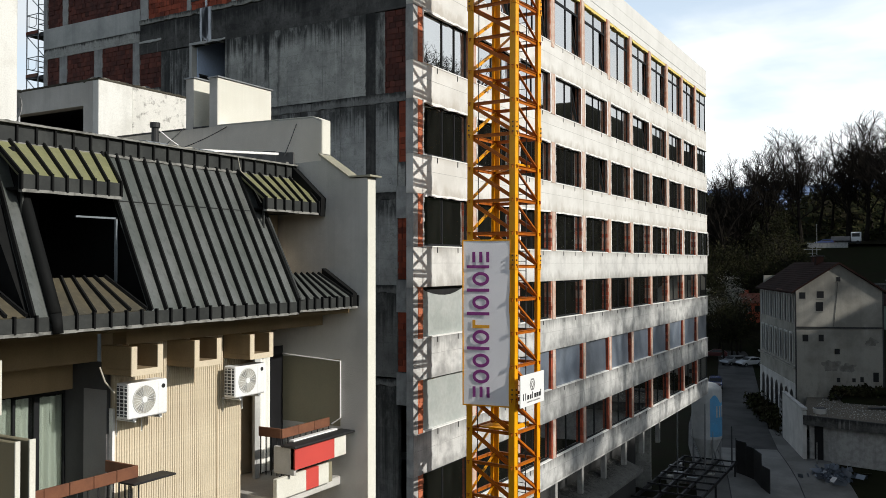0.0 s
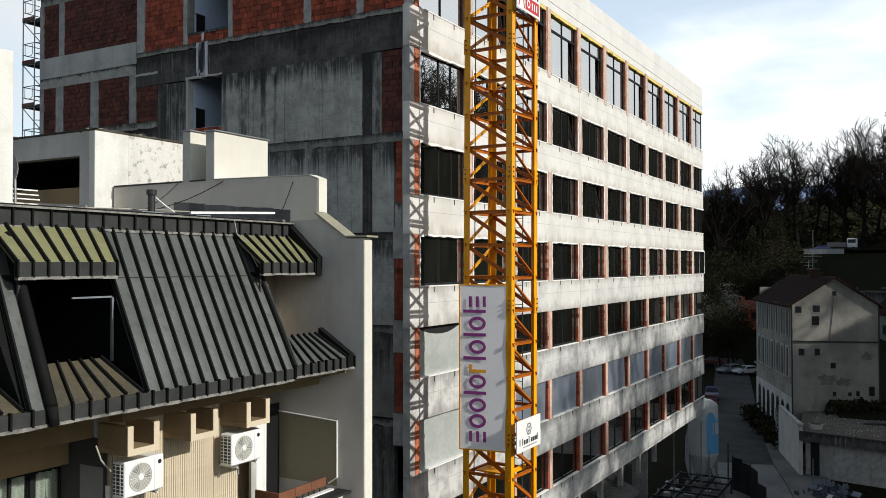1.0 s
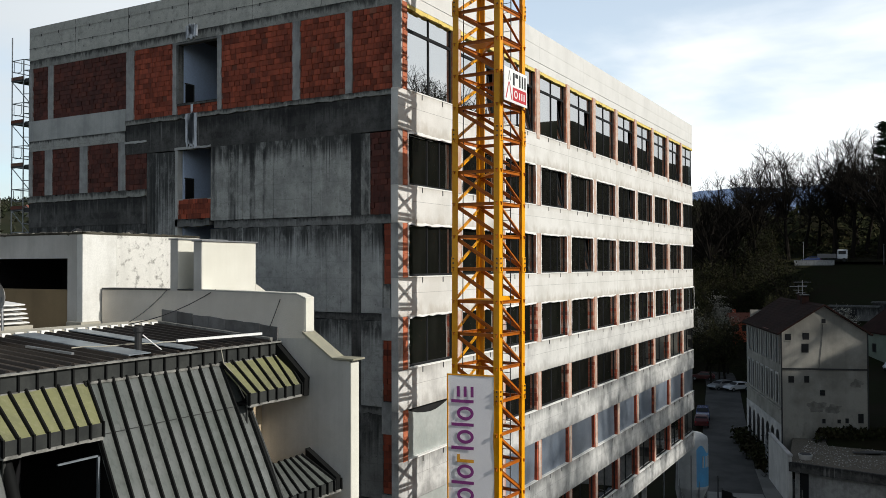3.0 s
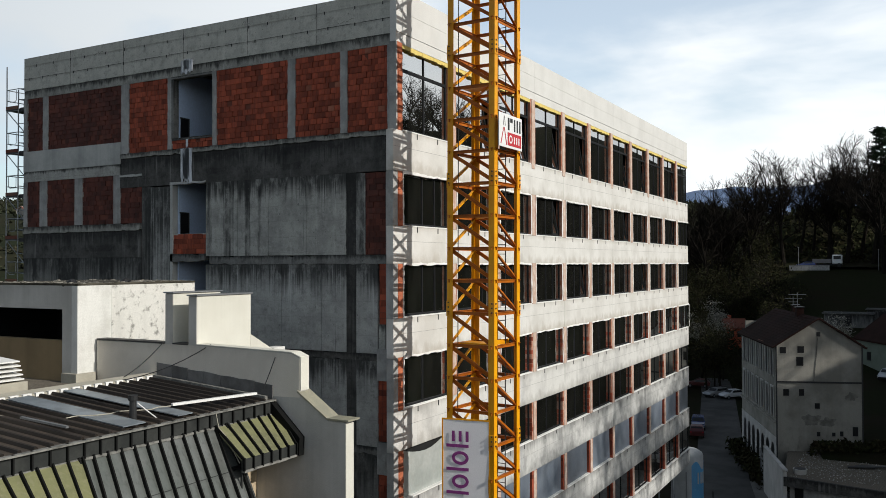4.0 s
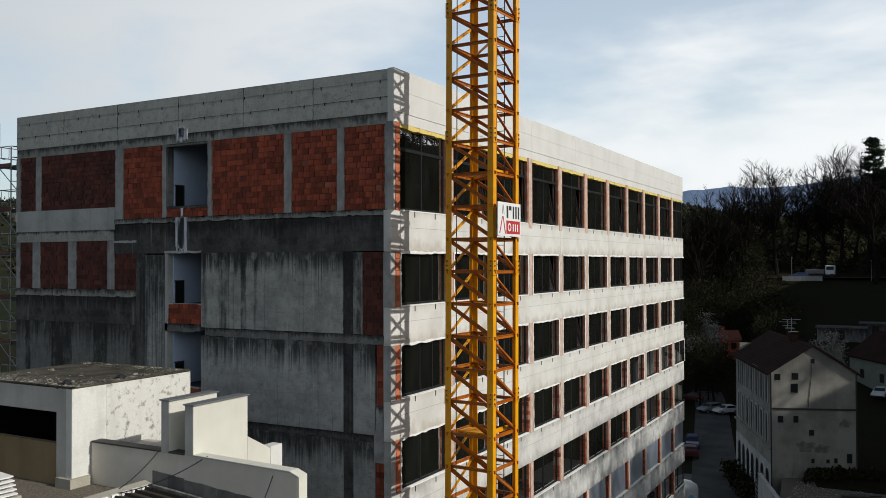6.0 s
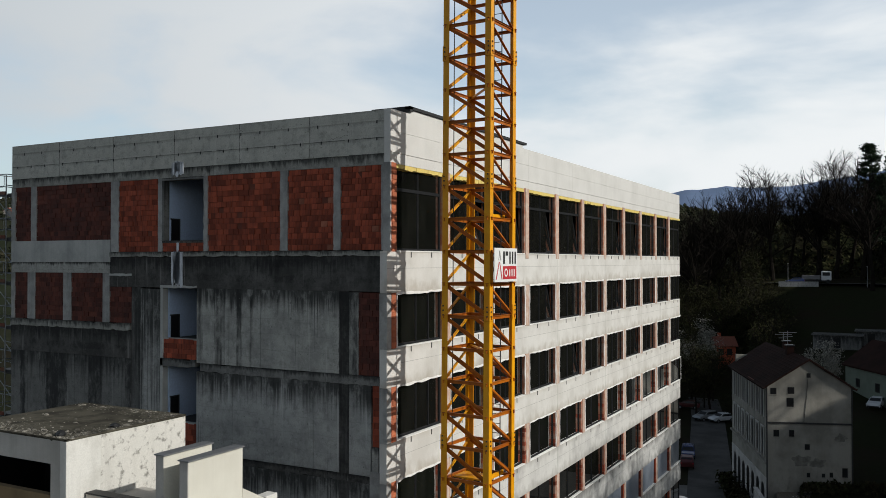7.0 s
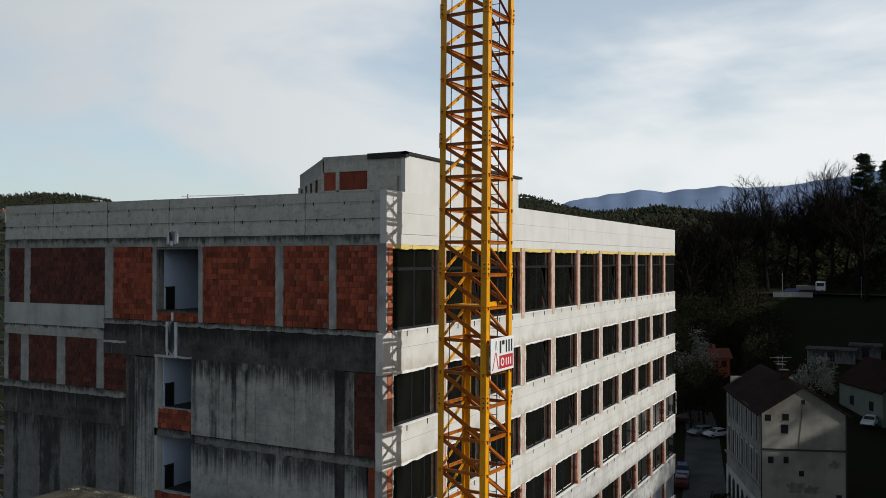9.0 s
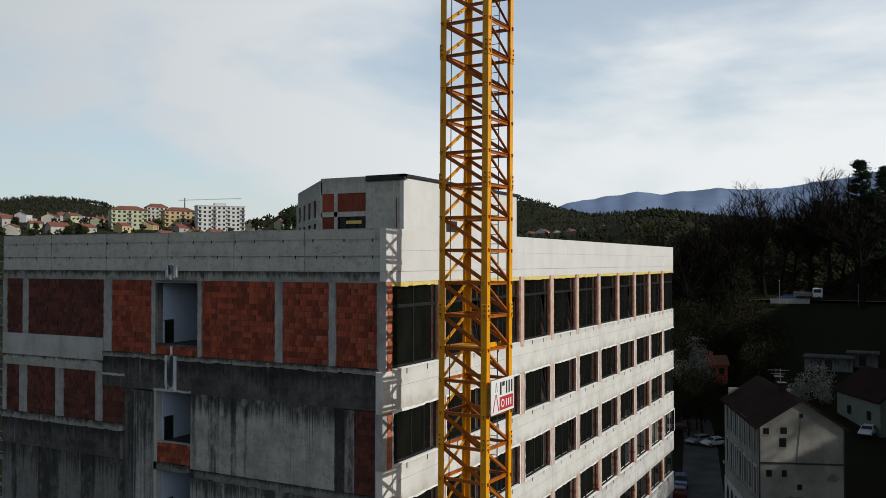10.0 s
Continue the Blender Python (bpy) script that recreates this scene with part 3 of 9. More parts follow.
# ---------------------------------------------------------------- mesh helpers
class Geo:
    """Gathers vertices and faces of one mesh."""

    def __init__(self):
        self.v, self.f, self.smooth = [], [], False

    def add(self, verts, faces):
        o = len(self.v)
        self.v += [tuple(p) for p in verts]
        self.f += [tuple(o + i for i in fc) for fc in faces]
        return self

    def box(self, x0, y0, z0, x1, y1, z1, c=0.0):
        """An upright box; c: the width of the chamfer on its edges."""
        x0, x1, y0, y1, z0, z1 = min(x0, x1), max(x0, x1), min(y0, y1), max(y0, y1), min(z0, z1), max(z0, z1)
        if c <= 0:
            vs = [(x, y, z) for z in (z0, z1) for y in (y0, y1) for x in (x0, x1)]
            return self.add(vs, [(0, 2, 3, 1), (4, 5, 7, 6), (0, 1, 5, 4), (2, 6, 7, 3), (0, 4, 6, 2), (1, 3, 7, 5)])
        bm = bmesh.new()
        vs = [bm.verts.new((x, y, z)) for z in (z0, z1) for y in (y0, y1) for x in (x0, x1)]
        for fc in [(0, 2, 3, 1), (4, 5, 7, 6), (0, 1, 5, 4), (2, 6, 7, 3), (0, 4, 6, 2), (1, 3, 7, 5)]:
            bm.faces.new([vs[i] for i in fc])
        bmesh.ops.bevel(bm, geom=list(bm.edges), offset=c, segments=1, affect="EDGES")
        bm.verts.index_update()
        self.add([v.co[:] for v in bm.verts], [[v.index for v in fc.verts] for fc in bm.faces])
        bm.free()
        return self

    def prism(self, poly, axis, a, b):
        """A polygon of (u, v) pairs pushed along an axis from a to b: 'x' takes (y, z), 'y' takes (x, z), 'z' takes (x, y)."""
        def at(u, v, w):
            return {"x": (w, u, v), "y": (u, w, v), "z": (u, v, w)}[axis]
        n = len(poly)
        vs = [at(u, v, a) for u, v in poly] + [at(u, v, b) for u, v in poly]
        fs = [tuple(range(n)), tuple(range(2 * n - 1, n - 1, -1))]
        fs += [(i, n + i, n + (i + 1) % n, (i + 1) % n) for i in range(n)]
        return self.add(vs, fs)

    def beam(self, p, q, w, h=None, up=(0, 0, 1)):
        """A straight bar of w by h from p to q."""
        p, q, h = Vector(p), Vector(q), h or w
        d = (q - p).normalized()
        side = d.cross(Vector(up))
        side = (side if side.length > 1e-4 else d.cross(Vector((1, 0, 0)))).normalized()
        top = side.cross(d)
        vs = [e + side * (sx * w / 2) + top * (sz * h / 2) for e in (p, q) for sz in (-1, 1) for sx in (-1, 1)]
        return self.add(vs, [(0, 2, 3, 1), (4, 5, 7, 6), (0, 1, 5, 4), (2, 6, 7, 3), (0, 4, 6, 2), (1, 3, 7, 5)])

    def tube(self, p, q, r0, r1=None, n=8, caps=True):
        """A round bar, tapering from r0 at p to r1 at q."""
        p, q, r1 = Vector(p), Vector(q), r0 if r1 is None else r1
        d = (q - p).normalized()
        s = d.cross(Vector((0, 0, 1)) if abs(d.z) < 0.95 else Vector((1, 0, 0))).normalized()
        t = s.cross(d)
        vs = [e + (s * math.cos(k * 2 * math.pi / n) + t * math.sin(k * 2 * math.pi / n)) * r for e, r in ((p, r0), (q, r1)) for k in range(n)]
        fs = [(k, (k + 1) % n, n + (k + 1) % n, n + k) for k in range(n)]
        if caps:
            fs += [tuple(range(n - 1, -1, -1)), tuple(range(n, 2 * n))]
        return self.add(vs, fs)

    def path(self, pts, r, n=6):
        """A bent round bar through the given points, in one piece."""
        pts = [Vector(q) for q in pts]
        o = len(self.v)
        last = None
        for k, c in enumerate(pts):
            d = (pts[min(k + 1, len(pts) - 1)] - pts[max(k - 1, 0)]).normalized()
            ref = last if last is not None else (Vector((0, 0, 1)) if abs(d.z) < 0.9 else Vector((1, 0, 0)))
            s = d.cross(ref)
            s = (s if s.length > 1e-4 else d.cross(Vector((0, 1, 0)))).normalized()
            t = s.cross(d)
            last = t
            self.v += [tuple(c + (s * math.cos(a * 2 * math.pi / n) + t * math.sin(a * 2 * math.pi / n)) * r) for a in range(n)]
        for k in range(len(pts) - 1):
            self.f += [(o + k * n + a, o + k * n + (a + 1) % n, o + (k + 1) * n + (a + 1) % n, o + (k + 1) * n + a) for a in range(n)]
        self.f += [tuple(o + a for a in range(n)), tuple(o + (len(pts) - 1) * n + a for a in range(n))]
        return self


def make_mesh(name, geo, mat):
    me = bpy.data.meshes.new(name)
    me.from_pydata(geo.v, [], geo.f)
    bm = bmesh.new()
    bm.from_mesh(me)
    bmesh.ops.recalc_face_normals(bm, faces=bm.faces)
    bm.to_mesh(me)
    bm.free()
    if geo.smooth:
        me.polygons.foreach_set("use_smooth", [True] * len(me.polygons))
    if mat:
        me.materials.append(mat)
    return me


def thing(name, base=(0, 0, 0), label="", category="", group="", kind=""):
    """An empty at a thing's base, to which its parts belong."""
    ob = new(name)
    ob.empty_display_size = 0.2
    ob.location = base
    return tagged(ob, label, category, group, kind)


def part(name, geo, mat, parent, label="", at=None):
    """One mesh under a thing or a part. The mesh is in world metres, unless at gives its own origin."""
    ob = new(name, geo if isinstance(geo, bpy.types.Mesh) else make_mesh(name, geo, mat))
    ob.parent = parent
    base = Vector((0, 0, 0))
    p = parent
    while p is not None:
        base += Vector(p.location)
        p = p.parent
    ob.location = Vector(at or (0, 0, 0)) - base
    if label:
        tagged(ob, label)
    return ob


def single(name, geo, mat, label="", category="", group="", kind="", at=None):
    """A thing of one mesh."""
    ob = new(name, geo if isinstance(geo, bpy.types.Mesh) else make_mesh(name, geo, mat))
    ob.location = at or (0, 0, 0)
    return tagged(ob, label, category, group, kind)

# ---------------------------------------------------------------- the unfinished hotel
# Its long white front stands in the plane y = 0, its bare side wall in the plane x = 0.
LEN, DEP, TOP = 42.05, 19.75, 29.56
PITCH, OPEN, X_FIRST = 3.86, 3.30, 0.30
X_END = -0.32  # the front stands out a little past the bare side wall
HEADS = [27.72, 23.42, 20.30, 17.16, 14.04, 10.95, 7.82]
SILLS = [24.83, 21.60, 18.50, 15.42, 12.36, 9.22, 6.12]
BAYS = 11
hotel = thing("hotel_building", (LEN / 2, DEP / 2, -3), "unfinished six-storey concrete hotel with white window bands and bare brick side", "building")

# white bands between the window rows, each with a chamfered lower edge and joints between castings
for i in range(7):
    low = HEADS[i + 1] if i < 6 else 5.0
    cuts = [X_END, 7.75, 15.45, 23.2, 30.9, 36.0, LEN]
    for a, b in zip(cuts, cuts[1:]):
        g = Geo().box(a + (0.008 if a > 0 else 0), 0.0, low, b - (0.008 if b < LEN else 0), 0.28, SILLS[i] - 0.03, 0.012)
        part("spandrel_panel", g, M_white if i < 3 else M_mid_white if i == 3 else M_low_white, hotel, "white concrete band with dirty run-off marks")
        zs = low + (SILLS[i] - low) * 0.58
        part("casting_seam", Geo().box(a + 0.02, -0.0025, zs, b - 0.02, 0.02, zs + 0.012), M_col, hotel)
    for k in range(BAYS):
        x = X_FIRST + k * PITCH
        s = Geo().box(x - 0.02, -0.015, SILLS[i] - 0.028, min(x + OPEN + 0.02, LEN), 0.2, SILLS[i] + 0.012)
        part("window_sill", s, M_tape, hotel, "thin white sealing strip")
    # hanging drip hooks under the sills
    for k in range(BAYS):
        for f in (0.28, 0.72):
            x = X_FIRST + k * PITCH + OPEN * f
            part("drip_hook", Geo().box(x, -0.02, SILLS[i] - 0.22, x + 0.035, -0.002, SILLS[i] - 0.03), M_dsteel, hotel)

# parapet of the front in three casting lifts, and of the side wall
for z0, z1 in ((27.75, 28.108), (28.112, 28.832), (28.836, TOP)):
    for a, b in zip([-0.1, 5.9, 11.8, 17.7, 23.6, 29.5, 35.4], [5.9, 11.8, 17.7, 23.6, 29.5, 35.4, LEN]):
        g = Geo().box(a + 0.002, 0.0 if z0 > 28 else 0.02, z0, b - 0.002, 0.25, z1, 0.004)
        part("front_parapet_panel", g, M_parapet, hotel, "pale cast concrete parapet panel")
for z0, z1 in ((27.72, 28.08), (28.09, 28.62), (28.63, 29.2), (29.205, TOP)):
    ys = [0.26, 3.4, 6.6, 9.9, 13.3, 16.6, DEP]
    for a, b in zip(ys, ys[1:]):
        g = Geo().box(0.0 if z0 > 28 else 0.015, a + 0.002, z0, 0.25, b - 0.002, z1, 0.004)
        part("side_parapet_panel", g, M_pgrey if z0 > 28 else M_lip, hotel, "grey cast concrete parapet panel with formwork lines")
for z in (28.63, 29.2):
    y = 0.6
    while y < DEP:
        part("formwork_tie", Geo().box(-0.014, y - 0.02, z - 0.09, 0.01, y + 0.02, z + 0.02, 0.004), M_black, hotel, "black formwork tie end")
        y += random.choice((0.9, 1.15, 1.3))
for nm, z in (("lift_joint", 28.63), ("lift_joint", 28.09)):
    y = 0.3
    while y < DEP - 0.4:
        w = random.uniform(0.5, 1.6)
        part(nm, Geo().box(-0.006, y, z - random.uniform(0.004, 0.012), 0.01, min(y + w, DEP), z + random.uniform(0.0, 0.008)), M_dark, hotel)
        y += w + random.uniform(0.1, 0.8)

for y in (3.4, 6.6, 9.9, 13.3, 16.6):
    n = 12
    jig = [(y + random.uniform(-0.02, 0.02), 28.1 + (TOP - 28.12) * q / n) for q in range(n + 1)]
    part("casting_joint", Geo().prism(jig + [(b + random.uniform(0.012, 0.035), z) for b, z in reversed(jig)], "x", -0.005, 0.01), M_lip, hotel, "dirty upright joint between castings")
for y, z in ((2.5, 28.75), (15.2, 29.25), (6.9, 29.3)):
    path = [(-0.002, y, z)]
    for _ in range(9):
        path.append((-0.002, path[-1][1] - random.uniform(0.02, 0.12), path[-1][2] + random.choice((-1, 1)) * random.uniform(0.0, 0.08)))
    part("crack", Geo().path(path, 0.005, 4), M_dark, hotel, "dark branching crack")
rng = random.Random(4)
JAMB_CORNER = make_mesh("brick", Geo().box(0, -0.012, 0, 0.27, 0.1, 0.18, 0.006), M_brick_or)
JAMB_BRICK = make_mesh("brick", Geo().box(0, 0, 0, 0.15, 0.12, 0.18), M_brick)
# pillars between the windows, of mortared brick
for i in range(7):
    for k in range(BAYS + 1):
        x0 = X_FIRST + (k - 1) * PITCH + OPEN if k else 0.0
        x1 = X_FIRST + k * PITCH if k < BAYS else LEN
        g = Geo()
        zt = HEADS[i] if i else 27.78
        zb = SILLS[i] - 0.03 - (0.20 if i == 0 and 0 < k < BAYS else 0.0)
        if k == 0:
            left = X_END if i else -0.12
            g.box(left, 0.0, zb, -0.03, 0.28, zt, 0.01)
            part("corner_pillar", g, M_col, hotel, "grey concrete corner pillar")
            b = Geo().box(-0.03, 0.012, zb, x1, 0.28, zt)
            jamb = part("brick_jamb", b, M_brick_or, hotel, "bare orange brick jamb")
            z = zb + 0.02
            while z < zt - 0.19:
                part("brick", JAMB_CORNER, None, jamb, at=(-0.02 + rng.uniform(0, 0.05), 0.0 + rng.uniform(0, 0.01), z))
                z += 0.2
        elif x1 > x0 + 0.02:
            mid = (x0 + x1) / 2
            g.box(x0 + (0.15 if i >= 3 else 0.10), -0.022, zb, x1 - 0.10, 0.30, zt, 0.012)
            part("window_pillar", g, M_pillar, hotel, "brick pillar smeared with pale mortar")
            # upper floors take a paler brick with sunlight put into its colour
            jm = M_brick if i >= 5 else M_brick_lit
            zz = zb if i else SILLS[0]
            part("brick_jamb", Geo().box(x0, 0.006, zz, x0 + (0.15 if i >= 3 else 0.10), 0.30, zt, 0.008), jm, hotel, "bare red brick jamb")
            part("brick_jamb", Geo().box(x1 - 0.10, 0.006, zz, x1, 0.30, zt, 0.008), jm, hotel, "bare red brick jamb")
            # chipped courses standing proud on the jamb
            z = zz + 0.02
            while z < zt - 0.2:
                if i >= 3 and rng.random() < 0.5:
                    part("brick", JAMB_BRICK, None, hotel, at=(x0 - 0.004, 0.0 + rng.uniform(0, 0.01), z))
                z += 0.2

# windows: frame and panes, alike ones sharing their meshes
GLASS_Y = 0.13


def outline(w, h, bar, y0, y1):
    """A rectangular frame in one piece."""
    g = Geo()
    for y in (y0, y1):
        g.v += [(0, y, 0), (w, y, 0), (w, y, h), (0, y, h), (bar, y, bar), (w - bar, y, bar), (w - bar, y, h - bar), (bar, y, h - bar)]
    for k in range(4):
        n = (k + 1) % 4
        g.f += [(k, n, 4 + n, 4 + k), (8 + k, 12 + k, 12 + n, 8 + n), (k, 8 + k, 8 + n, n), (4 + k, 4 + n, 12 + n, 12 + k)]
    return g


def window_meshes(h, kind):
    """Frame, pane and mullions of a window of the given height, its lower left corner at the origin."""
    p, w = Geo(), OPEN
    bars = []
    if kind == "tall":
        t = h - 0.80
        bars = [(0.04, t - 0.05, w - 0.04, t + 0.06), (w * 0.5 - 0.03, t + 0.06, w * 0.5 + 0.03, h - 0.05), (w * 0.5 - 0.035, 0.05, w * 0.5 + 0.035, t - 0.05), (w * 0.74 - 0.035, 0.05, w * 0.74 + 0.035, t - 0.05)]
    else:
        bars = [(w * 0.46 - 0.03, 0.05, w * 0.46 + 0.03, h - 0.05), (w * 0.73 - 0.03, 0.05, w * 0.73 + 0.03, h - 0.05)]
    p.add([(0.03, 0.035, 0.03), (w - 0.03, 0.035, 0.03), (w - 0.03, 0.035, h - 0.03), (0.03, 0.035, h - 0.03)], [(0, 1, 2, 3)])
    cut = w * 0.75
    top = h - 0.80 if kind == "tall" else h - 0.03
    po = Geo().add([(0.03, 0.035, 0.03), (cut, 0.035, 0.03), (cut, 0.035, top), (0.03, 0.035, top)], [(0, 1, 2, 3)])
    if kind == "tall":
        po.add([(0.03, 0.035, top), (w - 0.03, 0.035, top), (w - 0.03, 0.035, h - 0.03), (0.03, 0.035, h - 0.03)], [(0, 1, 2, 3)])
    mull = [make_mesh("mullion", Geo().box(a, 0.002, b, c, 0.06, d), M_frame) for a, b, c, d in bars]
    return make_mesh("window", outline(w, h, 0.075, 0.0, 0.07), M_frame), make_mesh("pane", p, M_glass), mull, make_mesh("pane", po, M_glass)


def sash_mesh(h):
    """A tilted sash with its pane, hinged at its foot."""
    p = Geo()
    w = OPEN * 0.25 - 0.09
    f = outline(w, h, 0.09, -0.03, 0.03)
    p.add([(0.05, 0, 0.05), (w - 0.05, 0, 0.05), (w - 0.05, 0, h - 0.05), (0.05, 0, h - 0.05)], [(0, 1, 2, 3)])
    return make_mesh("sash", f, M_frame), make_mesh("sash_pane", p, M_glass)


WIN = {}
for i in range(7):
    WIN[i] = window_meshes(HEADS[i] - SILLS[i] - 0.02, "tall" if i == 0 else "plain")
SASH = {0: sash_mesh(HEADS[0] - SILLS[0] - 0.9), 1: sash_mesh(HEADS[1] - SILLS[1] - 0.2)}
OPENED = {(0, 1), (0, 2), (0, 3), (0, 4), (0, 6), (0, 7), (0, 9), (1, 3), (1, 6), (2, 4), (2, 7), (1, 9)}
for i in range(7):
    for k in range(BAYS):
        x0 = X_FIRST + k * PITCH
        z0 = SILLS[i] + 0.012
        h = HEADS[i] - z0
        if i == 5 or (i == 4 and k == 0):
            # opening closed with a sagging plastic sheet
            g = Geo()
            n, mrows = 9, 5
            for r in range(mrows):
                for c in range(n):
                    u, v = c / (n - 1), r / (mrows - 1)
                    sag = (0.30 if k == 0 and i == 4 else 0.04) * (4 * u * (1 - u)) * (v ** 6)
                    g.v.append((x0 + 0.02 + (OPEN - 0.04) * u, 0.14 + 0.03 * math.sin(9 * u + k) * v, z0 + (h - 0.01) * v - sag))
            g.f = [(r * n + c, r * n + c + 1, (r + 1) * n + c + 1, (r + 1) * n + c) for r in range(mrows - 1) for c in range(n - 1)]
            g.smooth = True
            part("plastic_sheet", g, M_wfilm if k == 0 else M_film, hotel, "sagging milky plastic sheet closing an empty opening" if k == 0 else "taut grey-blue plastic sheet closing an empty opening")
            g = Geo()
            g.box(x0, 0.2, z0, x0 + OPEN, 0.24, HEADS[i])
            part("black_membrane", g, M_membrane, hotel)
            continue
        w_ob = part("window", WIN[i][0], None, hotel, "anthracite framed window with dark panes", at=(x0, GLASS_Y, z0))
        part("pane", WIN[i][3 if (i, k) in OPENED else 1], None, w_ob, at=(x0, GLASS_Y, z0))
        for me in WIN[i][2][:3 if i < 3 else 1]:
            part("mullion", me, None, w_ob, at=(x0, GLASS_Y, z0))
        if (i, k) in OPENED:
            sm = SASH[0 if i == 0 else 1]
            s_ob = part("open_sash", sm[0], None, hotel, "sash tilted open at the top", at=(x0 + OPEN * 0.75 + 0.01, GLASS_Y + 0.05, z0 + 0.06))
            s_ob.rotation_euler = (radians(-9), 0, 0)
            sp = new("sash_pane", sm[1])
            sp.parent = s_ob
        if i == 0:
            g = Geo()
            n = 12
            for c in range(n):
                a = x0 + OPEN * c / n
                g.box(a, 0.02 + rng.uniform(0, 0.02), HEADS[0] - rng.uniform(0.09, 0.14), a + OPEN / n, 0.20, HEADS[0] + 0.03)
            part("foam_strip", g, M_foam, hotel, "yellow mounting foam under the parapet")
        elif i in (1, 2, 3):
            n = 14
            top = [(x0 + OPEN * q / n, HEADS[i] + rng.uniform(0.0, 0.05)) for q in range(n + 1)]
            low = [(x, HEADS[i] - rng.uniform(0.02, 0.08)) for x, _ in reversed(top)]
            g = Geo().prism(top + low, "y", -0.012, 0.1)
            for side, sgn in ((x0, 1), (x0 + OPEN, -1)):
                if rng.random() < (0.95 if sgn > 0 else 0.85):
                    m_ = 8
                    out = [(side - sgn * (rng.uniform(0.0, 0.04) if sgn > 0 else rng.uniform(0.02, 0.09)), z0 + (h - 0.02) * q / m_) for q in range(m_ + 1)]
                    inn = [(side + sgn * rng.uniform(0.02, 0.07), z) for _, z in reversed(out)]
                    g.prism(out + inn, "y", -0.014 if sgn > 0 else -0.026, 0.012 if sgn > 0 else -0.018)
            part("sealing_tape", g, M_tape, hotel, "white sealing tape round the opening")

# floors, rooms and roof behind the front; the rooms' darkness is put into their colour
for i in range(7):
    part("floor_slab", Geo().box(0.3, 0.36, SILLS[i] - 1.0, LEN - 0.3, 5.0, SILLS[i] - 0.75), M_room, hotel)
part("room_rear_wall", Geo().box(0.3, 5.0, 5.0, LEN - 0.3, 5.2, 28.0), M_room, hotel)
part("roof_slab", Geo().box(0.25, 0.25, 28.0, LEN - 0.25, DEP, 28.25), M_tar, hotel)
part("end_wall", Geo().box(LEN - 0.25, 0.30, 5.0, LEN, DEP, 28.0, 0.01).box(LEN - 0.25, 4.4, -3, LEN, DEP, 5.0, 0.01), M_grey, hotel)
part("rear_wall", Geo().box(0.3, DEP - 0.3, -3, LEN - 0.25, DEP, TOP, 0.01), M_grey, hotel)

# ground storey, set back under the lowest band, its shade put into the wall's dark colour
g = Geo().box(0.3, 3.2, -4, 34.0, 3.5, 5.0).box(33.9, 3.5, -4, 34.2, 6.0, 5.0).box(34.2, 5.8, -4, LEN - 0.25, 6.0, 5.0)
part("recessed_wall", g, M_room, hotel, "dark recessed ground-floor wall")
part("overhang_soffit", Geo().box(0.2, 0.05, 4.9, LEN - 0.05, 3.2, 5.05), M_low_white, hotel)
# dark concrete here stands in for the woods' shade on the ledge
part("concrete_ledge", Geo().prism([(1.5, 1.6), (3.2, 2.3), (3.2, 2.0), (1.5, 1.35)], "x", 6, 30), M_dgrey, hotel)
part("yellow_wall_panel", Geo().box(36.6, 5.7, 1.0, 41.0, 5.79, 4.3), material("lime_yellow_render", (0.46, 0.43, 0.16), (0.3, 0.29, 0.16), 0.9, 0.8, 20, 0.7), hotel)
for k in range(9):
    x = 5.5 + k * 3.86
    part("ground_floor_post", Geo().box(x, 2.2, 2.0, x + 0.32, 2.5, 4.95, 0.02), M_col, hotel, "short white concrete post")

# ---- side wall: concrete frame, block infill, stained cast panels


def side_part(name, y0, y1, z0, z1, mat, proud=0.0, label="", thick=0.25, c=0.008):
    if name == "slab_edge":
        # cast edge with broken arrises
        a, n = max(y0, 0.284), max(4, int((y1 - y0) / 0.16))
        ys = [a + (y1 - a) * k / n for k in range(n + 1)]
        lo = [(y, z0 + rng.choice((0.0, 0.0, 0.02, 0.05, -0.03)) * rng.random()) for y in ys]
        hi = [(y, z1 - rng.choice((0.0, 0.0, 0.03, 0.06)) * rng.random()) for y in ys]
        return part(name, Geo().prism(lo + hi[::-1], "x", -proud, thick), mat, hotel, label)
    return part(name, Geo().box(-proud, max(y0, 0.284), z0, thick, y1, z1, c), mat, hotel, label)


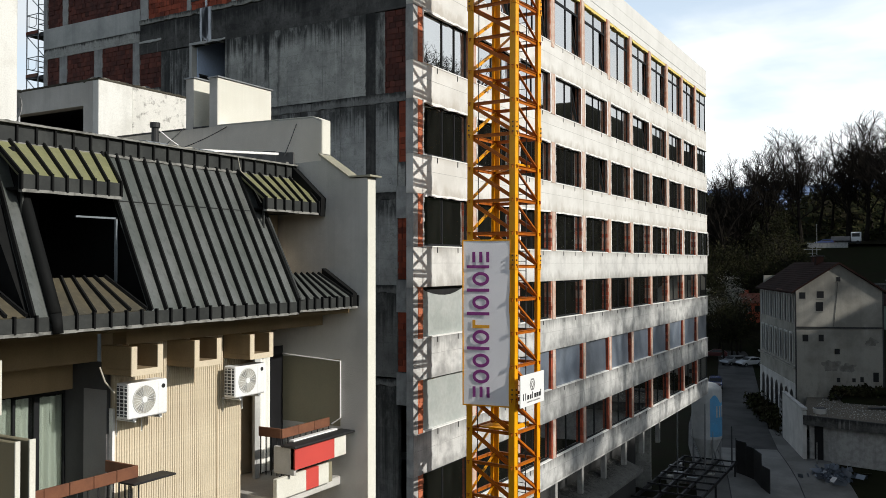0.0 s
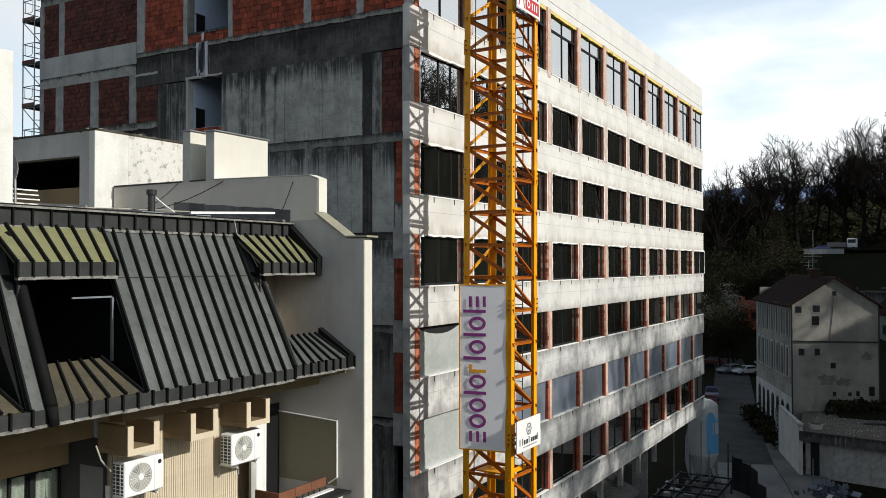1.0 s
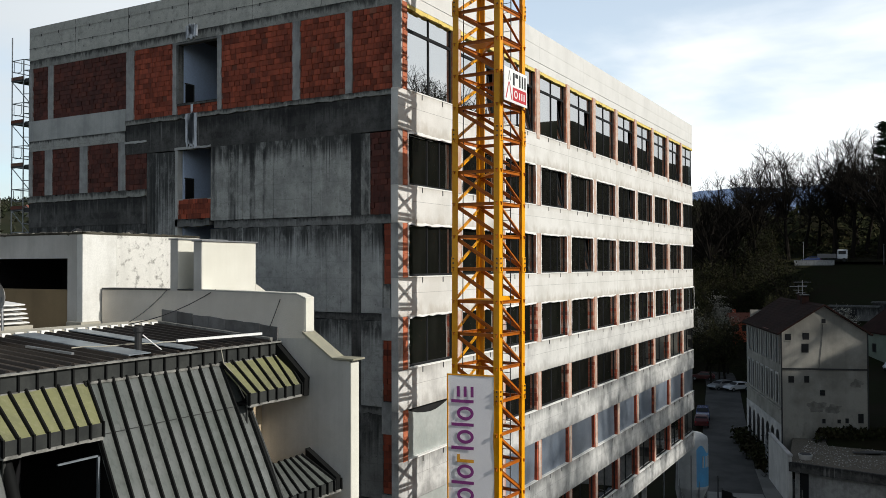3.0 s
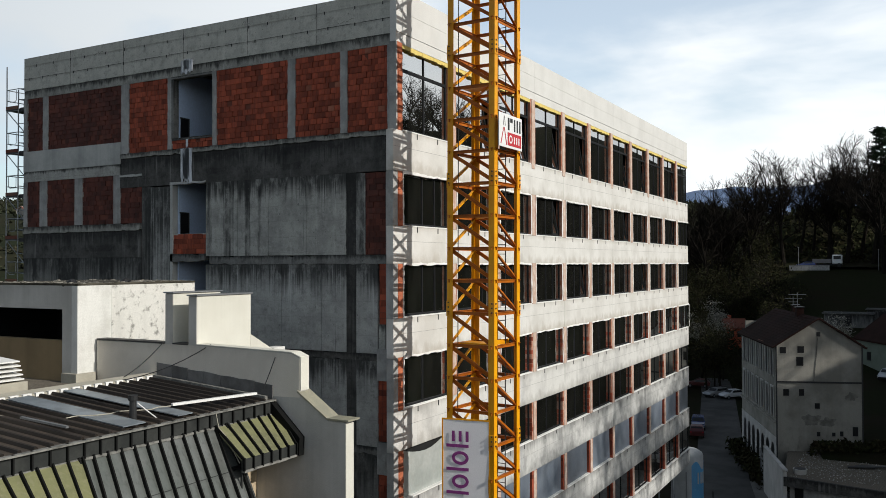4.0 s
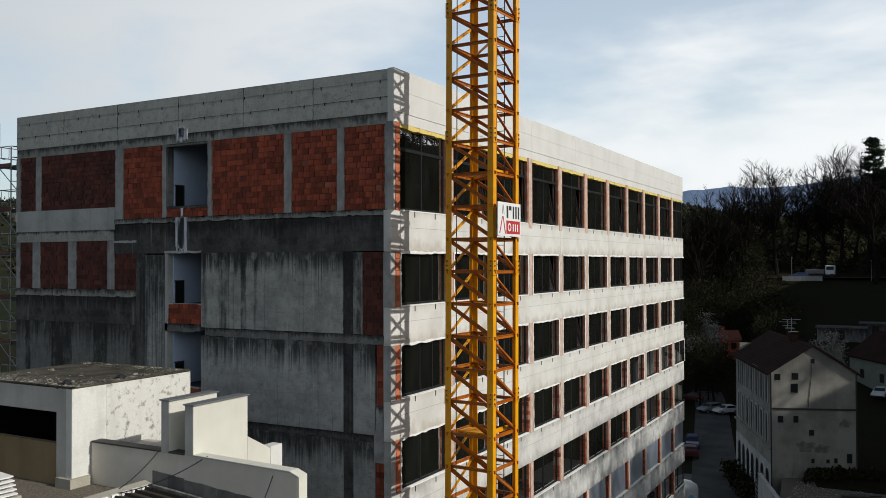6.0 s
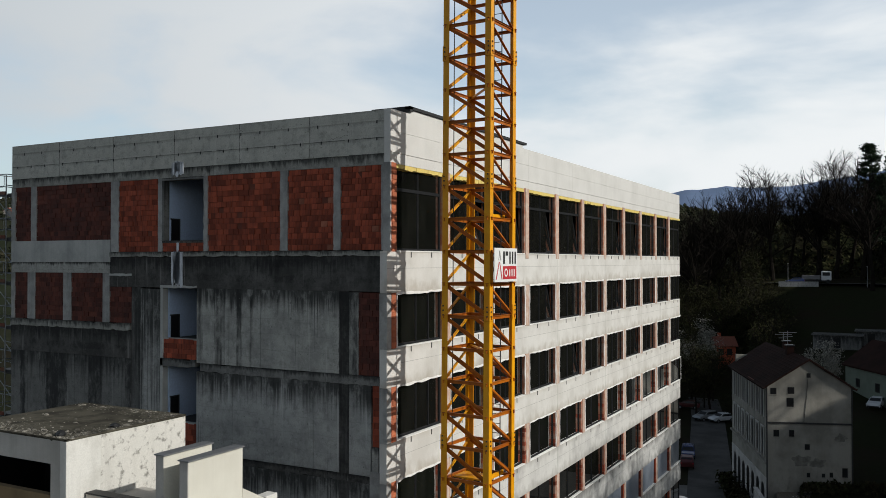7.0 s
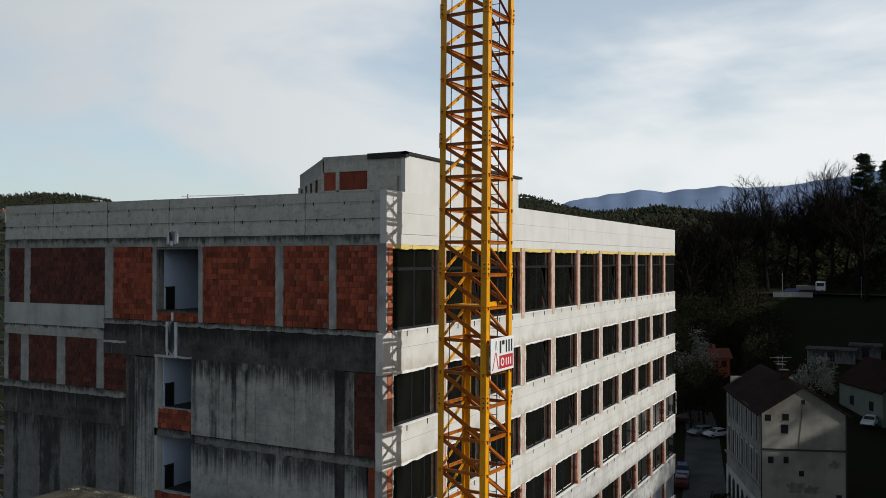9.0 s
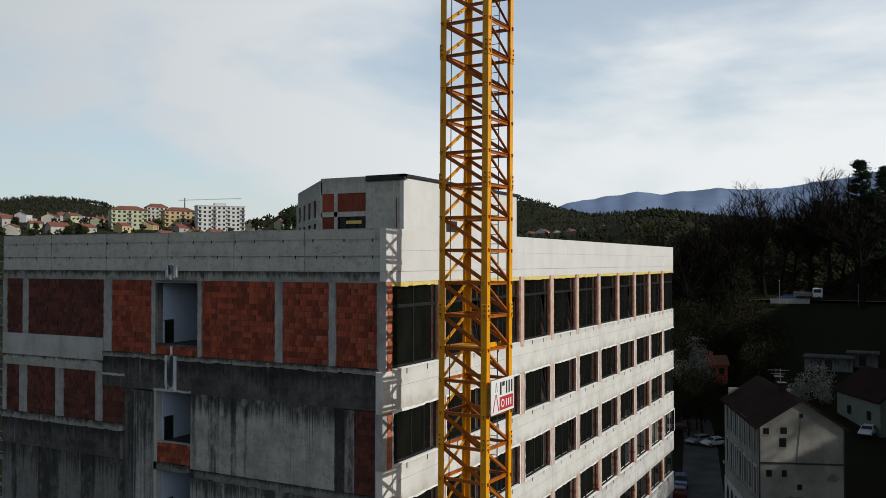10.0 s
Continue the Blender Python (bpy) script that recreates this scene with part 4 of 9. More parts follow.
def block_panel(y0, y1, z0, z1, single_blocks, bw=0.26, bh=0.205, mat=None):
    """A bay of hollow clay blocks in mortar. Blocks near the corner are pieces of their own."""
    panel = part("brick_panel", Geo().box(0.06, y0, z0, 0.25, y1, z1), M_brick_face, hotel, "bare red clay block infill")
    rows = max(1, int(round((z1 - z0) / bh)))
    hh = (z1 - z0) / rows
    joined = Geo()
    for r in range(rows):
        y = y0 - (bw * 0.5 if r % 2 else 0) + rng.uniform(-0.02, 0.02)
        while y < y1 - 0.01:
            w = bw * rng.uniform(0.92, 1.08)
            a, b = max(y, y0) + 0.006, min(y + w, y1) - 0.006
            y += w
            if b - a < 0.03:
                continue
            px = rng.uniform(0.012, 0.04) + (0.03 if rng.random() < 0.04 else 0)
            z = z0 + r * hh
            if single_blocks:
                if rng.random() < 0.012:
                    continue
                me = BLOCKS[4] if rng.random() < 0.035 else BLOCKS[rng.randrange(4)]
                ob = new("brick", me)
                ob.parent = panel
                ob.location = Vector((px, (a + b) / 2, z + hh / 2)) - Vector(hotel.location) - Vector(panel.location)
                ob.scale = (1, (b - a) / 0.25, (hh - 0.012) / 0.19)
            elif rng.random() > 0.012:
                joined.box(px, a, z + 0.006, 0.07, b, z + hh - 0.006)
    if not single_blocks:
        tagged(part("brickwork", joined, mat or M_brick, panel), kind="stuff")


BLOCKS = []
for n in range(4):
    g = Geo()
    o = [rng.uniform(-0.008, 0.008) for _ in range(4)]
    g.add([(0 + o[0], -0.125, -0.095), (0 + o[1], 0.125, -0.095), (0 + o[2], 0.125, 0.095), (0 + o[3], -0.125, 0.095),
           (0.06, -0.125, -0.095), (0.06, 0.125, -0.095), (0.06, 0.125, 0.095), (0.06, -0.125, 0.095)],
          [(0, 1, 2, 3), (0, 4, 5, 1), (1, 5, 6, 2), (2, 6, 7, 3), (3, 7, 4, 0)])
    BLOCKS.append(make_mesh("brick", g, M_brick))
BLOCKS.append(make_mesh("brick", g, M_brick_pale))

# top storey
COLS1 = [(0.285, 0.42), (2.08, 2.37), (4.37, 4.70), (8.18, 8.37), (10.55, 10.76), (12.98, 13.42), (18.08, 18.42), (19.5, DEP)]
for a, b in COLS1:
    low = 24.86 if b < 13.6 else 25.36
    n = 20
    zs = [low + (27.72 - low) * q / n for q in range(n + 1)]
    edge = [(a + rng.uniform(-0.014, 0.014) * (a > 0), z) for z in zs] + [(b + rng.uniform(-0.014, 0.014), z) for z in reversed(zs)]
    g = Geo().prism(edge, "x", -0.016, 0.25)
    part("concrete_column", g, M_col, hotel, "rough cast grey concrete column")
block_panel(0.42, 2.08, 24.86, 27.72, True)
block_panel(2.37, 4.37, 24.86, 27.72, True)
block_panel(4.70, 8.18, 24.86, 27.72, False)
block_panel(10.76, 12.98, 24.86, 27.72, False)
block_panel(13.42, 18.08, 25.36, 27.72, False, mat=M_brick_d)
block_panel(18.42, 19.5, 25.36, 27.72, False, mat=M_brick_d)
block_panel(8.37, 10.55, 24.86, 25.28, False)
side_part("slab_edge", 0.0, 13.45, 24.66, 24.86, M_lip, 0.05, "pale cracked slab edge")
side_part("upstand", 13.45, DEP, 24.45, 25.36, M_lgrey, 0.02, "light grey concrete upstand")
side_part("upstand_foot", 13.45, DEP, 24.0, 24.45, M_grey, 0.0)
side_part("soaked_beam", 0.45, 13.5, 23.45, 24.66, M_dark, 0.0, "blackened rain-soaked concrete beam")
side_part("corner_beam", 0.0, 0.45, 23.4, 24.62, M_grey, 0.004)
for y0, wd, z1, ln in ((9.38, 0.62, 24.84, 1.42), (9.55, 0.34, 24.85, 1.42), (9.40, 0.60, 28.30, 0.56), (9.55, 0.30, 28.34, 0.52), (9.6, 0.12, 25.2, 0.36)):
    n = 9
    low = [(y0 + wd * (1 - q / n), z1 - ln * rng.uniform(0.72, 1.0)) for q in range(n + 1)]
    part("run_off_stain", Geo().prism([(y0, z1), (y0 + wd, z1)] + low, "x", -0.056, -0.051 if 24 < z1 < 26 else 0.0), M_wash, hotel, "pale wash of leaked plaster")
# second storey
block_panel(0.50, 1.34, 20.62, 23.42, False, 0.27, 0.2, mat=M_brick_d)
side_part("concrete_column", 0.0, 0.50, 20.3, 23.4, M_col, 0.006)
side_part("shear_wall_panel", 1.34, 1.72, 20.62, 23.42, M_grey, 0.0)
side_part("soaked_strip", 1.72, 2.12, 3.0, 23.45, M_dark, -0.004, "dark wet strip down the wall", c=0.0)
cy = [2.12, 3.85, 5.6, 7.1, 8.72]
for a, b in zip(cy, cy[1:]):
    side_part("shear_wall_panel", a + 0.008, b - 0.004, 20.62, 23.45, M_grey, 0.0, "rain-streaked cast concrete panel")
side_part("shear_wall_panel", 10.60, 11.70, 8, 23.4, M_grey_low, 0.02)
side_part("drain_pipe_chase", 11.70, 12.25, 8, 23.7, M_dgrey, -0.03)
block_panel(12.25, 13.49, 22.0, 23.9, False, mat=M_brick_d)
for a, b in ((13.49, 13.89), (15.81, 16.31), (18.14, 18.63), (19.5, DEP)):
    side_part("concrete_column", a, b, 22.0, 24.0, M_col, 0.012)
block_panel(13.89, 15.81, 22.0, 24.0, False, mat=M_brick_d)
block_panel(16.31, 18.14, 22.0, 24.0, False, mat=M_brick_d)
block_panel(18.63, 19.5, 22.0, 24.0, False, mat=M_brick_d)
side_part("slab_edge", 12.25, DEP, 21.7, 22.0, M_lip, 0.04, "broken pale slab edge")
side_part("soaked_beam", 12.25, DEP, 20.6, 21.7, M_dark, 0.0, "blackened rain-soaked concrete beam")
for a, b in zip([12.25, 14.0, 15.6, 17.3, 18.6], [14.0, 15.6, 17.3, 18.6, DEP]):
    side_part("shear_wall_panel", a + 0.008, b - 0.006, 8, 20.6, M_mgrey, -0.01, "rain-streaked cast concrete wall")
block_panel(8.74, 10.56, 20.72, 21.50, False)
block_panel(8.74, 10.56, 17.4, 18.3, False)
side_part("slab_edge", 8.76, 10.6, 20.42, 20.72, M_dgrey, 0.03)
side_part("slab_edge", 8.76, 10.6, 17.1, 17.4, M_dgrey, 0.03)

# lower storeys of the side wall
side_part("slab_edge", 0.0, 8.5, 20.30, 20.62, M_dgrey, 0.02, "rough slab edge")
for z0, z1 in ((17.25, 20.30), (14.1, 17.0), (11.0, 13.85), (3.0, 10.7)):
    for a, b in ((0.83, 1.72), (2.12, 3.2), (3.2, 5.0), (5.0, 6.9), (6.9, 8.72)):
        side_part("shear_wall_panel", a + 0.006, b - 0.004, z0, z1, M_grey_low if z0 > 11.5 else M_dgrey, 0.0, "rain-streaked cast concrete panel")
    side_part("concrete_column", 0.0, 0.50 if z0 > 17 else 0.44, z0 - 0.3, z1 + 0.05, M_col, 0.006)
    side_part("corner_casting", 0.30, 0.86, z0 - 0.9, z0 + 0.18, M_col, 0.03, "rough grey slab corner")
    if z0 > 4:
        block_panel(*((0.50, 0.78) if z0 > 17 else (0.44, 0.83)), z0 + (1.0 if z0 > 17 else 0.2), z1, False, 0.4, 0.2)
        side_part("column_foot", 0.53, 0.80, z0, z0 + (1.0 if z0 > 17 else 0.2), M_grey, 0.0)
for z in (17.0, 13.85, 10.7):
    side_part("slab_edge", 0.0, 8.6, z, z + 0.25, M_dark if z > 16 else M_dgrey, 0.015)

# stair shaft behind the stacked openings: its pale blue side wall runs back from the jamb, with a dark doorway near the front
part("stair_shaft_wall", Geo().box(0.262, 10.42, 8, 4.5, 10.56, 28), M_blue, hotel, "pale blue plastered stair shaft wall")
part("stair_shaft_side", Geo().box(0.262, 8.15, 8, 4.5, 8.3, 28), M_col, hotel)
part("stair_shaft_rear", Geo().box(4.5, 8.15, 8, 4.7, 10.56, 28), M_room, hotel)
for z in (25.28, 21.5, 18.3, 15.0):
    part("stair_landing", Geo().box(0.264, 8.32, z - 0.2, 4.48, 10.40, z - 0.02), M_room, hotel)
    part("opening_sill", Geo().box(-0.01, 8.40, z - 0.09, 0.26, 10.54, z + 0.005, 0.006) if z > 24 else Geo().box(0.03, 8.74, z - 0.04, 0.26, 10.55, z + 0.005, 0.006), M_dark if z > 24 else M_lgrey, hotel)
    part("doorway", Geo().box(0.34, 10.395, z - 0.02, 0.74, 10.418, z + 0.84), M_dhole, hotel)
    part("door_frame", Geo().box(0.74, 10.38, z - 0.02, 0.79, 10.418, z + 0.89).box(0.30, 10.38, z + 0.84, 0.739, 10.418, z + 0.89), M_dsteel, hotel)
side_part("slab_edge", 8.7, 10.62, 23.45, 23.55, M_lgrey, 0.03, "pale broken lintel")
side_part("concrete_column", 10.46, 10.60, 18.3, 23.44, M_lgrey, 0.03)
side_part("slab_edge", 12.2, 13.5, 23.9, 23.99, M_lgrey, 0.03, "pale broken lintel")
# thin concrete reveals round the top opening
for a, b in ((10.42, 10.55),):
    part("opening_reveal", Geo().box(-0.02, a, 25.28, 0.25, b, 27.62, 0.006), M_dgrey, hotel, "dark concrete reveal")
part("opening_lintel", Geo().box(-0.02, 8.37, 27.62, 0.25, 10.55, 27.72, 0.006), M_dgrey, hotel)

# the rooftop storey
pent = hotel
g = Geo()
g.box(19.0, 10.53, 28.2, 36.1, 10.8, 33.45, 0.01)
part("rooftop_front_wall", g, M_parapet, pent, "pale cast concrete rooftop storey")
g = Geo()
g.box(19.0, 10.8, 28.2, 19.25, 13.2, 33.3, 0.01)
g.box(19.0, 13.2, 32.62, 19.25, 16.5, 33.6, 0.01)
g.box(19.0, 15.25, 28.2, 19.25, 15.5, 32.62)
g.box(19.0, 16.4, 28.2, 19.25, 16.6, 33.4)
g.box(19.0, 13.2, 31.2, 19.25, 16.5, 31.5)
part("rooftop_side_wall", g, M_pgrey, pent, "grey concrete frame of the rooftop storey")
for y0, y1, z0, z1 in ((13.25, 15.25, 31.5, 32.62), (15.5, 16.4, 31.5, 32.62), (15.5, 16.4, 28.2, 31.2)):
    part("rooftop_brick_panel", Geo().box(19.06, y0, z0, 19.25, y1, z1), M_brick, pent, "red brick infill")
g = Geo()
for y in (13.25, 13.9, 14.55, 15.2):
    g.box(19.05, y - 0.05, 28.2, 19.15, y + 0.05, 31.2)
part("rooftop_window_frame", g, M_frame, pent)
part("rooftop_window_glass", Geo().box(19.1, 13.25, 28.2, 19.12, 15.25, 31.2), M_membrane, pent)
g = Geo()
g.prism([(19.0, 16.5), (26.5, 24.0), (26.7, 23.8), (19.2, 16.4)], "z", 32.4, 33.5)
g.prism([(19.3, 16.8), (26.4, 23.9), (26.6, 23.8), (19.5, 16.7)], "z", 30.9, 31.3)
for t in (0.04, 0.27, 0.5, 0.73, 0.95):
    x, y = 19.1 + 7.3 * t, 16.6 + 7.3 * t
    g.box(x, y, 28.2, x + 0.2, y + 0.25, 32.5)
part("rooftop_slant_wall", g, M_pgrey, pent)
for t in (0.10, 0.33, 0.56, 0.79):
    x, y = 19.35 + 7.3 * t, 16.7 + 7.3 * t
    part("rooftop_slant_infill", Geo().prism([(x, y), (x + 1.15, y + 1.15), (x + 1.25, y + 1.05), (x + 0.1, y - 0.1)], "z", 31.3, 32.4), M_brick_d, pent, "dark brick infill")
    part("rooftop_slant_window", Geo().prism([(x + 0.05, y), (x + 1.15, y + 1.1), (x + 1.2, y + 1.05), (x + 0.1, y - 0.05)], "z", 28.2, 30.9), M_membrane, pent)
# added dark wall, so the gaps show an unlit interior
part("rooftop_inner_wall", Geo().prism([(20.3, 16.2), (27.2, 23.2), (27.4, 23.0), (20.5, 16.0)], "z", 28.2, 33.3), M_room, pent)
part("rear_wing", Geo().box(19.6, DEP, -3, LEN - 0.25, 24.4, 28.25, 0.01), M_grey, hotel, "grey concrete rear wing")
# yellow-taped opening and patched panel on the rooftop storey's side
part("taped_opening", Geo().box(18.985, 13.5, 30.75, 19.05, 14.6, 30.95), M_foam, pent, "yellow tape over an opening")
part("patch_panel", Geo().box(18.97, 11.0, 28.4, 19.0, 12.7, 31.1, 0.006), M_lgrey, pent, "pale patched concrete panel")
part("downpipe", Geo().tube((18.93, 10.95, 28.3), (18.93, 10.95, 32.2), 0.06, n=6), M_dsteel, pent)
part("roof_edge_strip", Geo().box(18.85, 10.4, 33.45, 36.6, 10.75, 33.62).box(18.85, 10.4, 33.3, 19.2, 13.1, 33.62), M_black, pent, "black roof edge flashing")
part("rooftop_roof", Geo().box(19.2, 10.75, 33.4, 36.1, 16.4, 33.55).prism([(19.3, 16.42), (36.0, 16.42), (36.0, 23.9), (26.6, 23.8)], "z", 33.3, 33.45), M_tar, pent)
g = Geo().box(24.4, 10.5, 30.0, 25.9, 10.54, 31.1)
part("rooftop_window", g, M_membrane, pent)
part("rooftop_back_wall", Geo().box(26.7, 23.8, 28.2, 36.0, 24.0, 33.4).box(35.9, 10.8, 28.2, 36.1, 23.8, 33.4), M_pgrey, pent)

# ---------------------------------------------------------------- tower crane mast
MX, MY, MH, PAN = 0.02, -3.20, 0.756, 1.00325
Z_LEV = [33.80 - PAN * i for i in range(-9, 38)]
crane = thing("tower_crane", (MX, MY, -3.3), "yellow lattice tower crane mast standing before the hotel", "crane")
corners = {"F": (MX - MH, MY - MH), "R": (MX + MH, MY - MH), "B": (MX + MH, MY + MH), "L": (MX - MH, MY + MH)}
for key, (cx, cy) in corners.items():
    sx, sy = (1 if cx < MX else -1), (1 if cy < MY else -1)
    g = Geo()
    # a folded angle: two flanges that open to the inside
    g.box(cx - 0.085 * sx, cy - 0.085 * sy, -3.3, cx + 0.115 * sx, cy - 0.06 * sy, Z_LEV[0] + 0.6)
    g.box(cx - 0.085 * sx, cy - 0.06 * sy, -3.3, cx - 0.06 * sx, cy + 0.115 * sy, Z_LEV[0] + 0.6)
    part("mast_leg", g, M_yellow, crane, "yellow angle-steel leg")
FACES = [("L", "F"), ("F", "R"), ("R", "B"), ("L", "B")]
for a, b in FACES:
    ca, cb = Vector((*corners[a], 0)), Vector((*corners[b], 0))
    for n, z in enumerate(Z_LEV):
        up = Vector((0, 0, z))
        e = (cb - ca).normalized() * 0.13
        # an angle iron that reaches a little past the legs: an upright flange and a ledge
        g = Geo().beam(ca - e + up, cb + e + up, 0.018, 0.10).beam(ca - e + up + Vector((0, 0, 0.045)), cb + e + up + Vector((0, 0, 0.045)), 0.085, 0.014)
        part("brace", g, M_yellow_shade, crane)
        if n + 1 < len(Z_LEV):
            dn = Vector((0, 0, Z_LEV[n + 1]))
            d = (cb - ca).normalized() * 0.06
            hi, lo = (ca + d, cb - d) if (a, b) in (("L", "F"), ("F", "R")) else (cb - d, ca + d)
            p, q = hi + up - Vector((0, 0, 0.06)), lo + dn + Vector((0, 0, 0.10))
            nrm = (cb - ca).cross(Vector((0, 0, 1))).normalized()
            lie = (q - p).cross(nrm).normalized()
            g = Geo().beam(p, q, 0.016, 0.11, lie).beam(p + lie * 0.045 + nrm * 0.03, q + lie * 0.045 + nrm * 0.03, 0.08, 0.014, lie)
            # sunlit rear diagonals keep plain yellow, the others the shaded copy
            part("diagonal", g, M_yellow_shade if (a, b) != ("L", "B") else M_yellow, crane)
# bolted joints, every fourth panel
for n, z in enumerate(Z_LEV):
    if (n - 9 - 3) % 4:
        continue
    for key, (cx, cy) in corners.items():
        sx, sy = (1 if cx < MX else -1), (1 if cy < MY else -1)
        g = Geo().box(cx - 0.105 * sx, cy - 0.105 * sy, z - 0.10, cx + 0.10 * sx, cy - 0.086 * sy, z + 0.38, 0.008)
        g.box(cx - 0.105 * sx, cy - 0.086 * sy, z - 0.10, cx - 0.086 * sx, cy + 0.10 * sy, z + 0.38, 0.008)
        plate = part("joint_plate", g, M_yellow, crane)
        for q in (0.05, 0.19, 0.33):
            part("bolt", Geo().tube((cx - 0.03 * sx, cy - 0.13 * sy, z + q), (cx - 0.03 * sx, cy - 0.10 * sy, z + q), 0.028, n=6), M_bolt, plate)
            part("bolt", Geo().tube((cx - 0.13 * sx, cy - 0.02 * sy, z + q), (cx - 0.10 * sx, cy - 0.02 * sy, z + q), 0.028, n=6), M_bolt, plate)
# ladder and rest platforms
for dy in (-0.14, 0.14):
    part("ladder_rail", Geo().tube((MX + 0.36, MY - 0.44 + dy, -3), (MX + 0.36, MY - 0.44 + dy, Z_LEV[0]), 0.018, n=5), M_dsteel, crane)
z = -2.8
rung = make_mesh("rung", Geo().tube((MX + 0.36, MY - 0.58, 0), (MX + 0.36, MY - 0.30, 0), 0.011, n=4), M_dsteel)
while z < Z_LEV[0]:
    part("rung", rung, None, crane, at=(0, 0, z))
    z += 0.3
for n in (17, 25, 33):
    z = Z_LEV[n] + 0.03
    g = Geo().box(MX - 0.55, MY - 0.55, z, MX + 0.15, MY + 0.55, z + 0.05).box(MX - 0.57, MY - 0.57, z, MX + 0.62, MY - 0.53, z + 0.14)
    part("rest_platform", g, M_yellow, crane, "yellow steel rest platform")
for n in (13, 17, 21, 25, 29, 33):
    g = Geo().beam((*corners["F"], Z_LEV[n]), (*corners["B"], Z_LEV[n]), 0.05, 0.06)
    part("cross_brace", g, M_yellow, crane)
g = Geo()
g.path([(MX - 0.55, MY + 0.62, z) for z in (-3, 10, 20, 30, Z_LEV[0])], 0.016, 5)
part("power_cable", g, M_black, crane)
# the mast stands a little askew to the hotel and leans slightly
crane.rotation_euler = (0.0053, 0.0028, radians(-3.5))
crane.location = (MX - 0.08, MY + 0.152, -3.3)


def ring(g, cx, cz, r, w, n=16, a0=0.0, a1=360.0):
    """A flat ring, or a part of one, in the plane of u and v."""
    for k in range(n):
        p, q = radians(a0 + (a1 - a0) * k / n), radians(a0 + (a1 - a0) * (k + 1) / n)
        o = len(g)
        g.append([(cx + rr * math.cos(t), cz + rr * math.sin(t)) for rr, t in ((r - w, p), (r, p), (r, q), (r - w, q))])


def bar(g, u0, v0, u1, v1):
    g.append([(u0, v0), (u1, v0), (u1, v1), (u0, v1)])


def flat(quads, put):
    """Thin raised print from flat quads; put turns (u, v) into a place and lifts it by w."""
    geo = Geo()
    for q in quads:
        n = len(q)
        geo.add([put(u, v, 0) for u, v in q] + [put(u, v, 0.004) for u, v in q],
                [tuple(range(n, 2 * n))] + [(i, (i + 1) % n, n + (i + 1) % n, n + i) for i in range(n)])
    return geo


# long banner on the face towards the old house, with an upright row of plain purple marks
BX = MX - 0.80 - 0.16
banner = thing("banner", (BX, MY, 10.5), "pale lilac-white banner with upright purple marks on the crane mast", "banner")
g = Geo()
nz, ny = 14, 4
for r in range(nz + 1):
    for c in range(ny + 1):
        g.v.append((BX + 0.01 * math.sin(r * 0.9 + c), -3.77 + 1.48 * c / ny, 10.55 + 4.97 * r / nz))
g.f = [(r * (ny + 1) + c, r * (ny + 1) + c + 1, (r + 1) * (ny + 1) + c + 1, (r + 1) * (ny + 1) + c) for r in range(nz) for c in range(ny)]
g.smooth = True
part("cloth", g, M_banner, banner)
g = Geo()
for y in (-3.79, -2.28):
    g.box(BX - 0.012, y - 0.02, 10.52, BX + 0.03, y + 0.02, 15.55)
for z in (10.53, 15.53):
    g.box(BX - 0.012, -3.79, z - 0.02, BX + 0.03, -2.28, z + 0.02)
part("frame", g, M_yellow, banner)
# marks: u runs up the banner, v runs away from the corner leg
u = 10.78
XH, WD = 0.54, 0.095
V0 = -3.13


def put_banner(u, v, w):
    return (BX - 0.022 - w, V0 + v, u)


def loop_mark(cu, cv, ru, rv, wd, n=22):
    """A flat oval ring in one piece."""
    g = Geo()
    for k in range(n):
        c, s = math.cos(2 * math.pi * k / n), math.sin(2 * math.pi * k / n)
        for q, w in ((0.0, 0.0), (wd, 0.0), (wd, 0.004), (0.0, 0.004)):
            g.v.append(put_banner(cu + (ru - q) * c, cv + (rv - q) * s, w))
    for k in range(n):
        m = (k + 1) % n
        g.f += [(4 * k + e, 4 * k + (e + 1) % 4, 4 * m + (e + 1) % 4, 4 * m + e) for e in range(4)]
    return g


# plain rings, blocks and bars in the rhythm of the print
for kind in "brrtrotrtrtb":
    qs = []
    mat, nm, lab = (M_orange, "orange_mark", "plain orange shape") if kind == "o" else (M_purple, "purple_mark", "plain purple shape")
    if kind == "b":
        for v in (0.0, (XH - WD) / 2, XH - WD):
            bar(qs, u, v, u + 0.32, v + WD)
        step = 0.42
    elif kind == "r":
        part(nm, loop_mark(u + 0.21, XH / 2, 0.21, XH / 2, WD), mat, banner, lab)
        step = 0.48
    elif kind == "t":
        bar(qs, u + 0.05, 0.0, u + 0.05 + WD, 0.72)
        step = 0.23
    else:
        bar(qs, u, 0.0, u + WD, XH)
        bar(qs, u + WD, XH - WD, u + 0.24, XH)
        step = 0.34
    u += step
    for one in qs:
        part(nm, flat([one], put_banner), mat, banner, lab)


def square_sign(name, x0, x1, z0, z1, y, label):
    s = thing(name, ((x0 + x1) / 2, y, z0), label, "sign")
    part("board", Geo().box(x0, y, z0, x1, y + 0.03, z1, 0.004), M_sign, s)
    part("fixing", Geo().box(x0 + 0.2, y + 0.03, z0 + 0.2, x0 + 0.28, y + 0.12, z1 - 0.2).box(x1 - 0.3, y + 0.03, z0 + 0.2, x1 - 0.22, y + 0.12, z1 - 0.2), M_bolt, s)
    return s


banner.rotation_euler = (0, 0, radians(9))
banner.location.x -= 0.05

SY = MY - 0.80 - 0.20
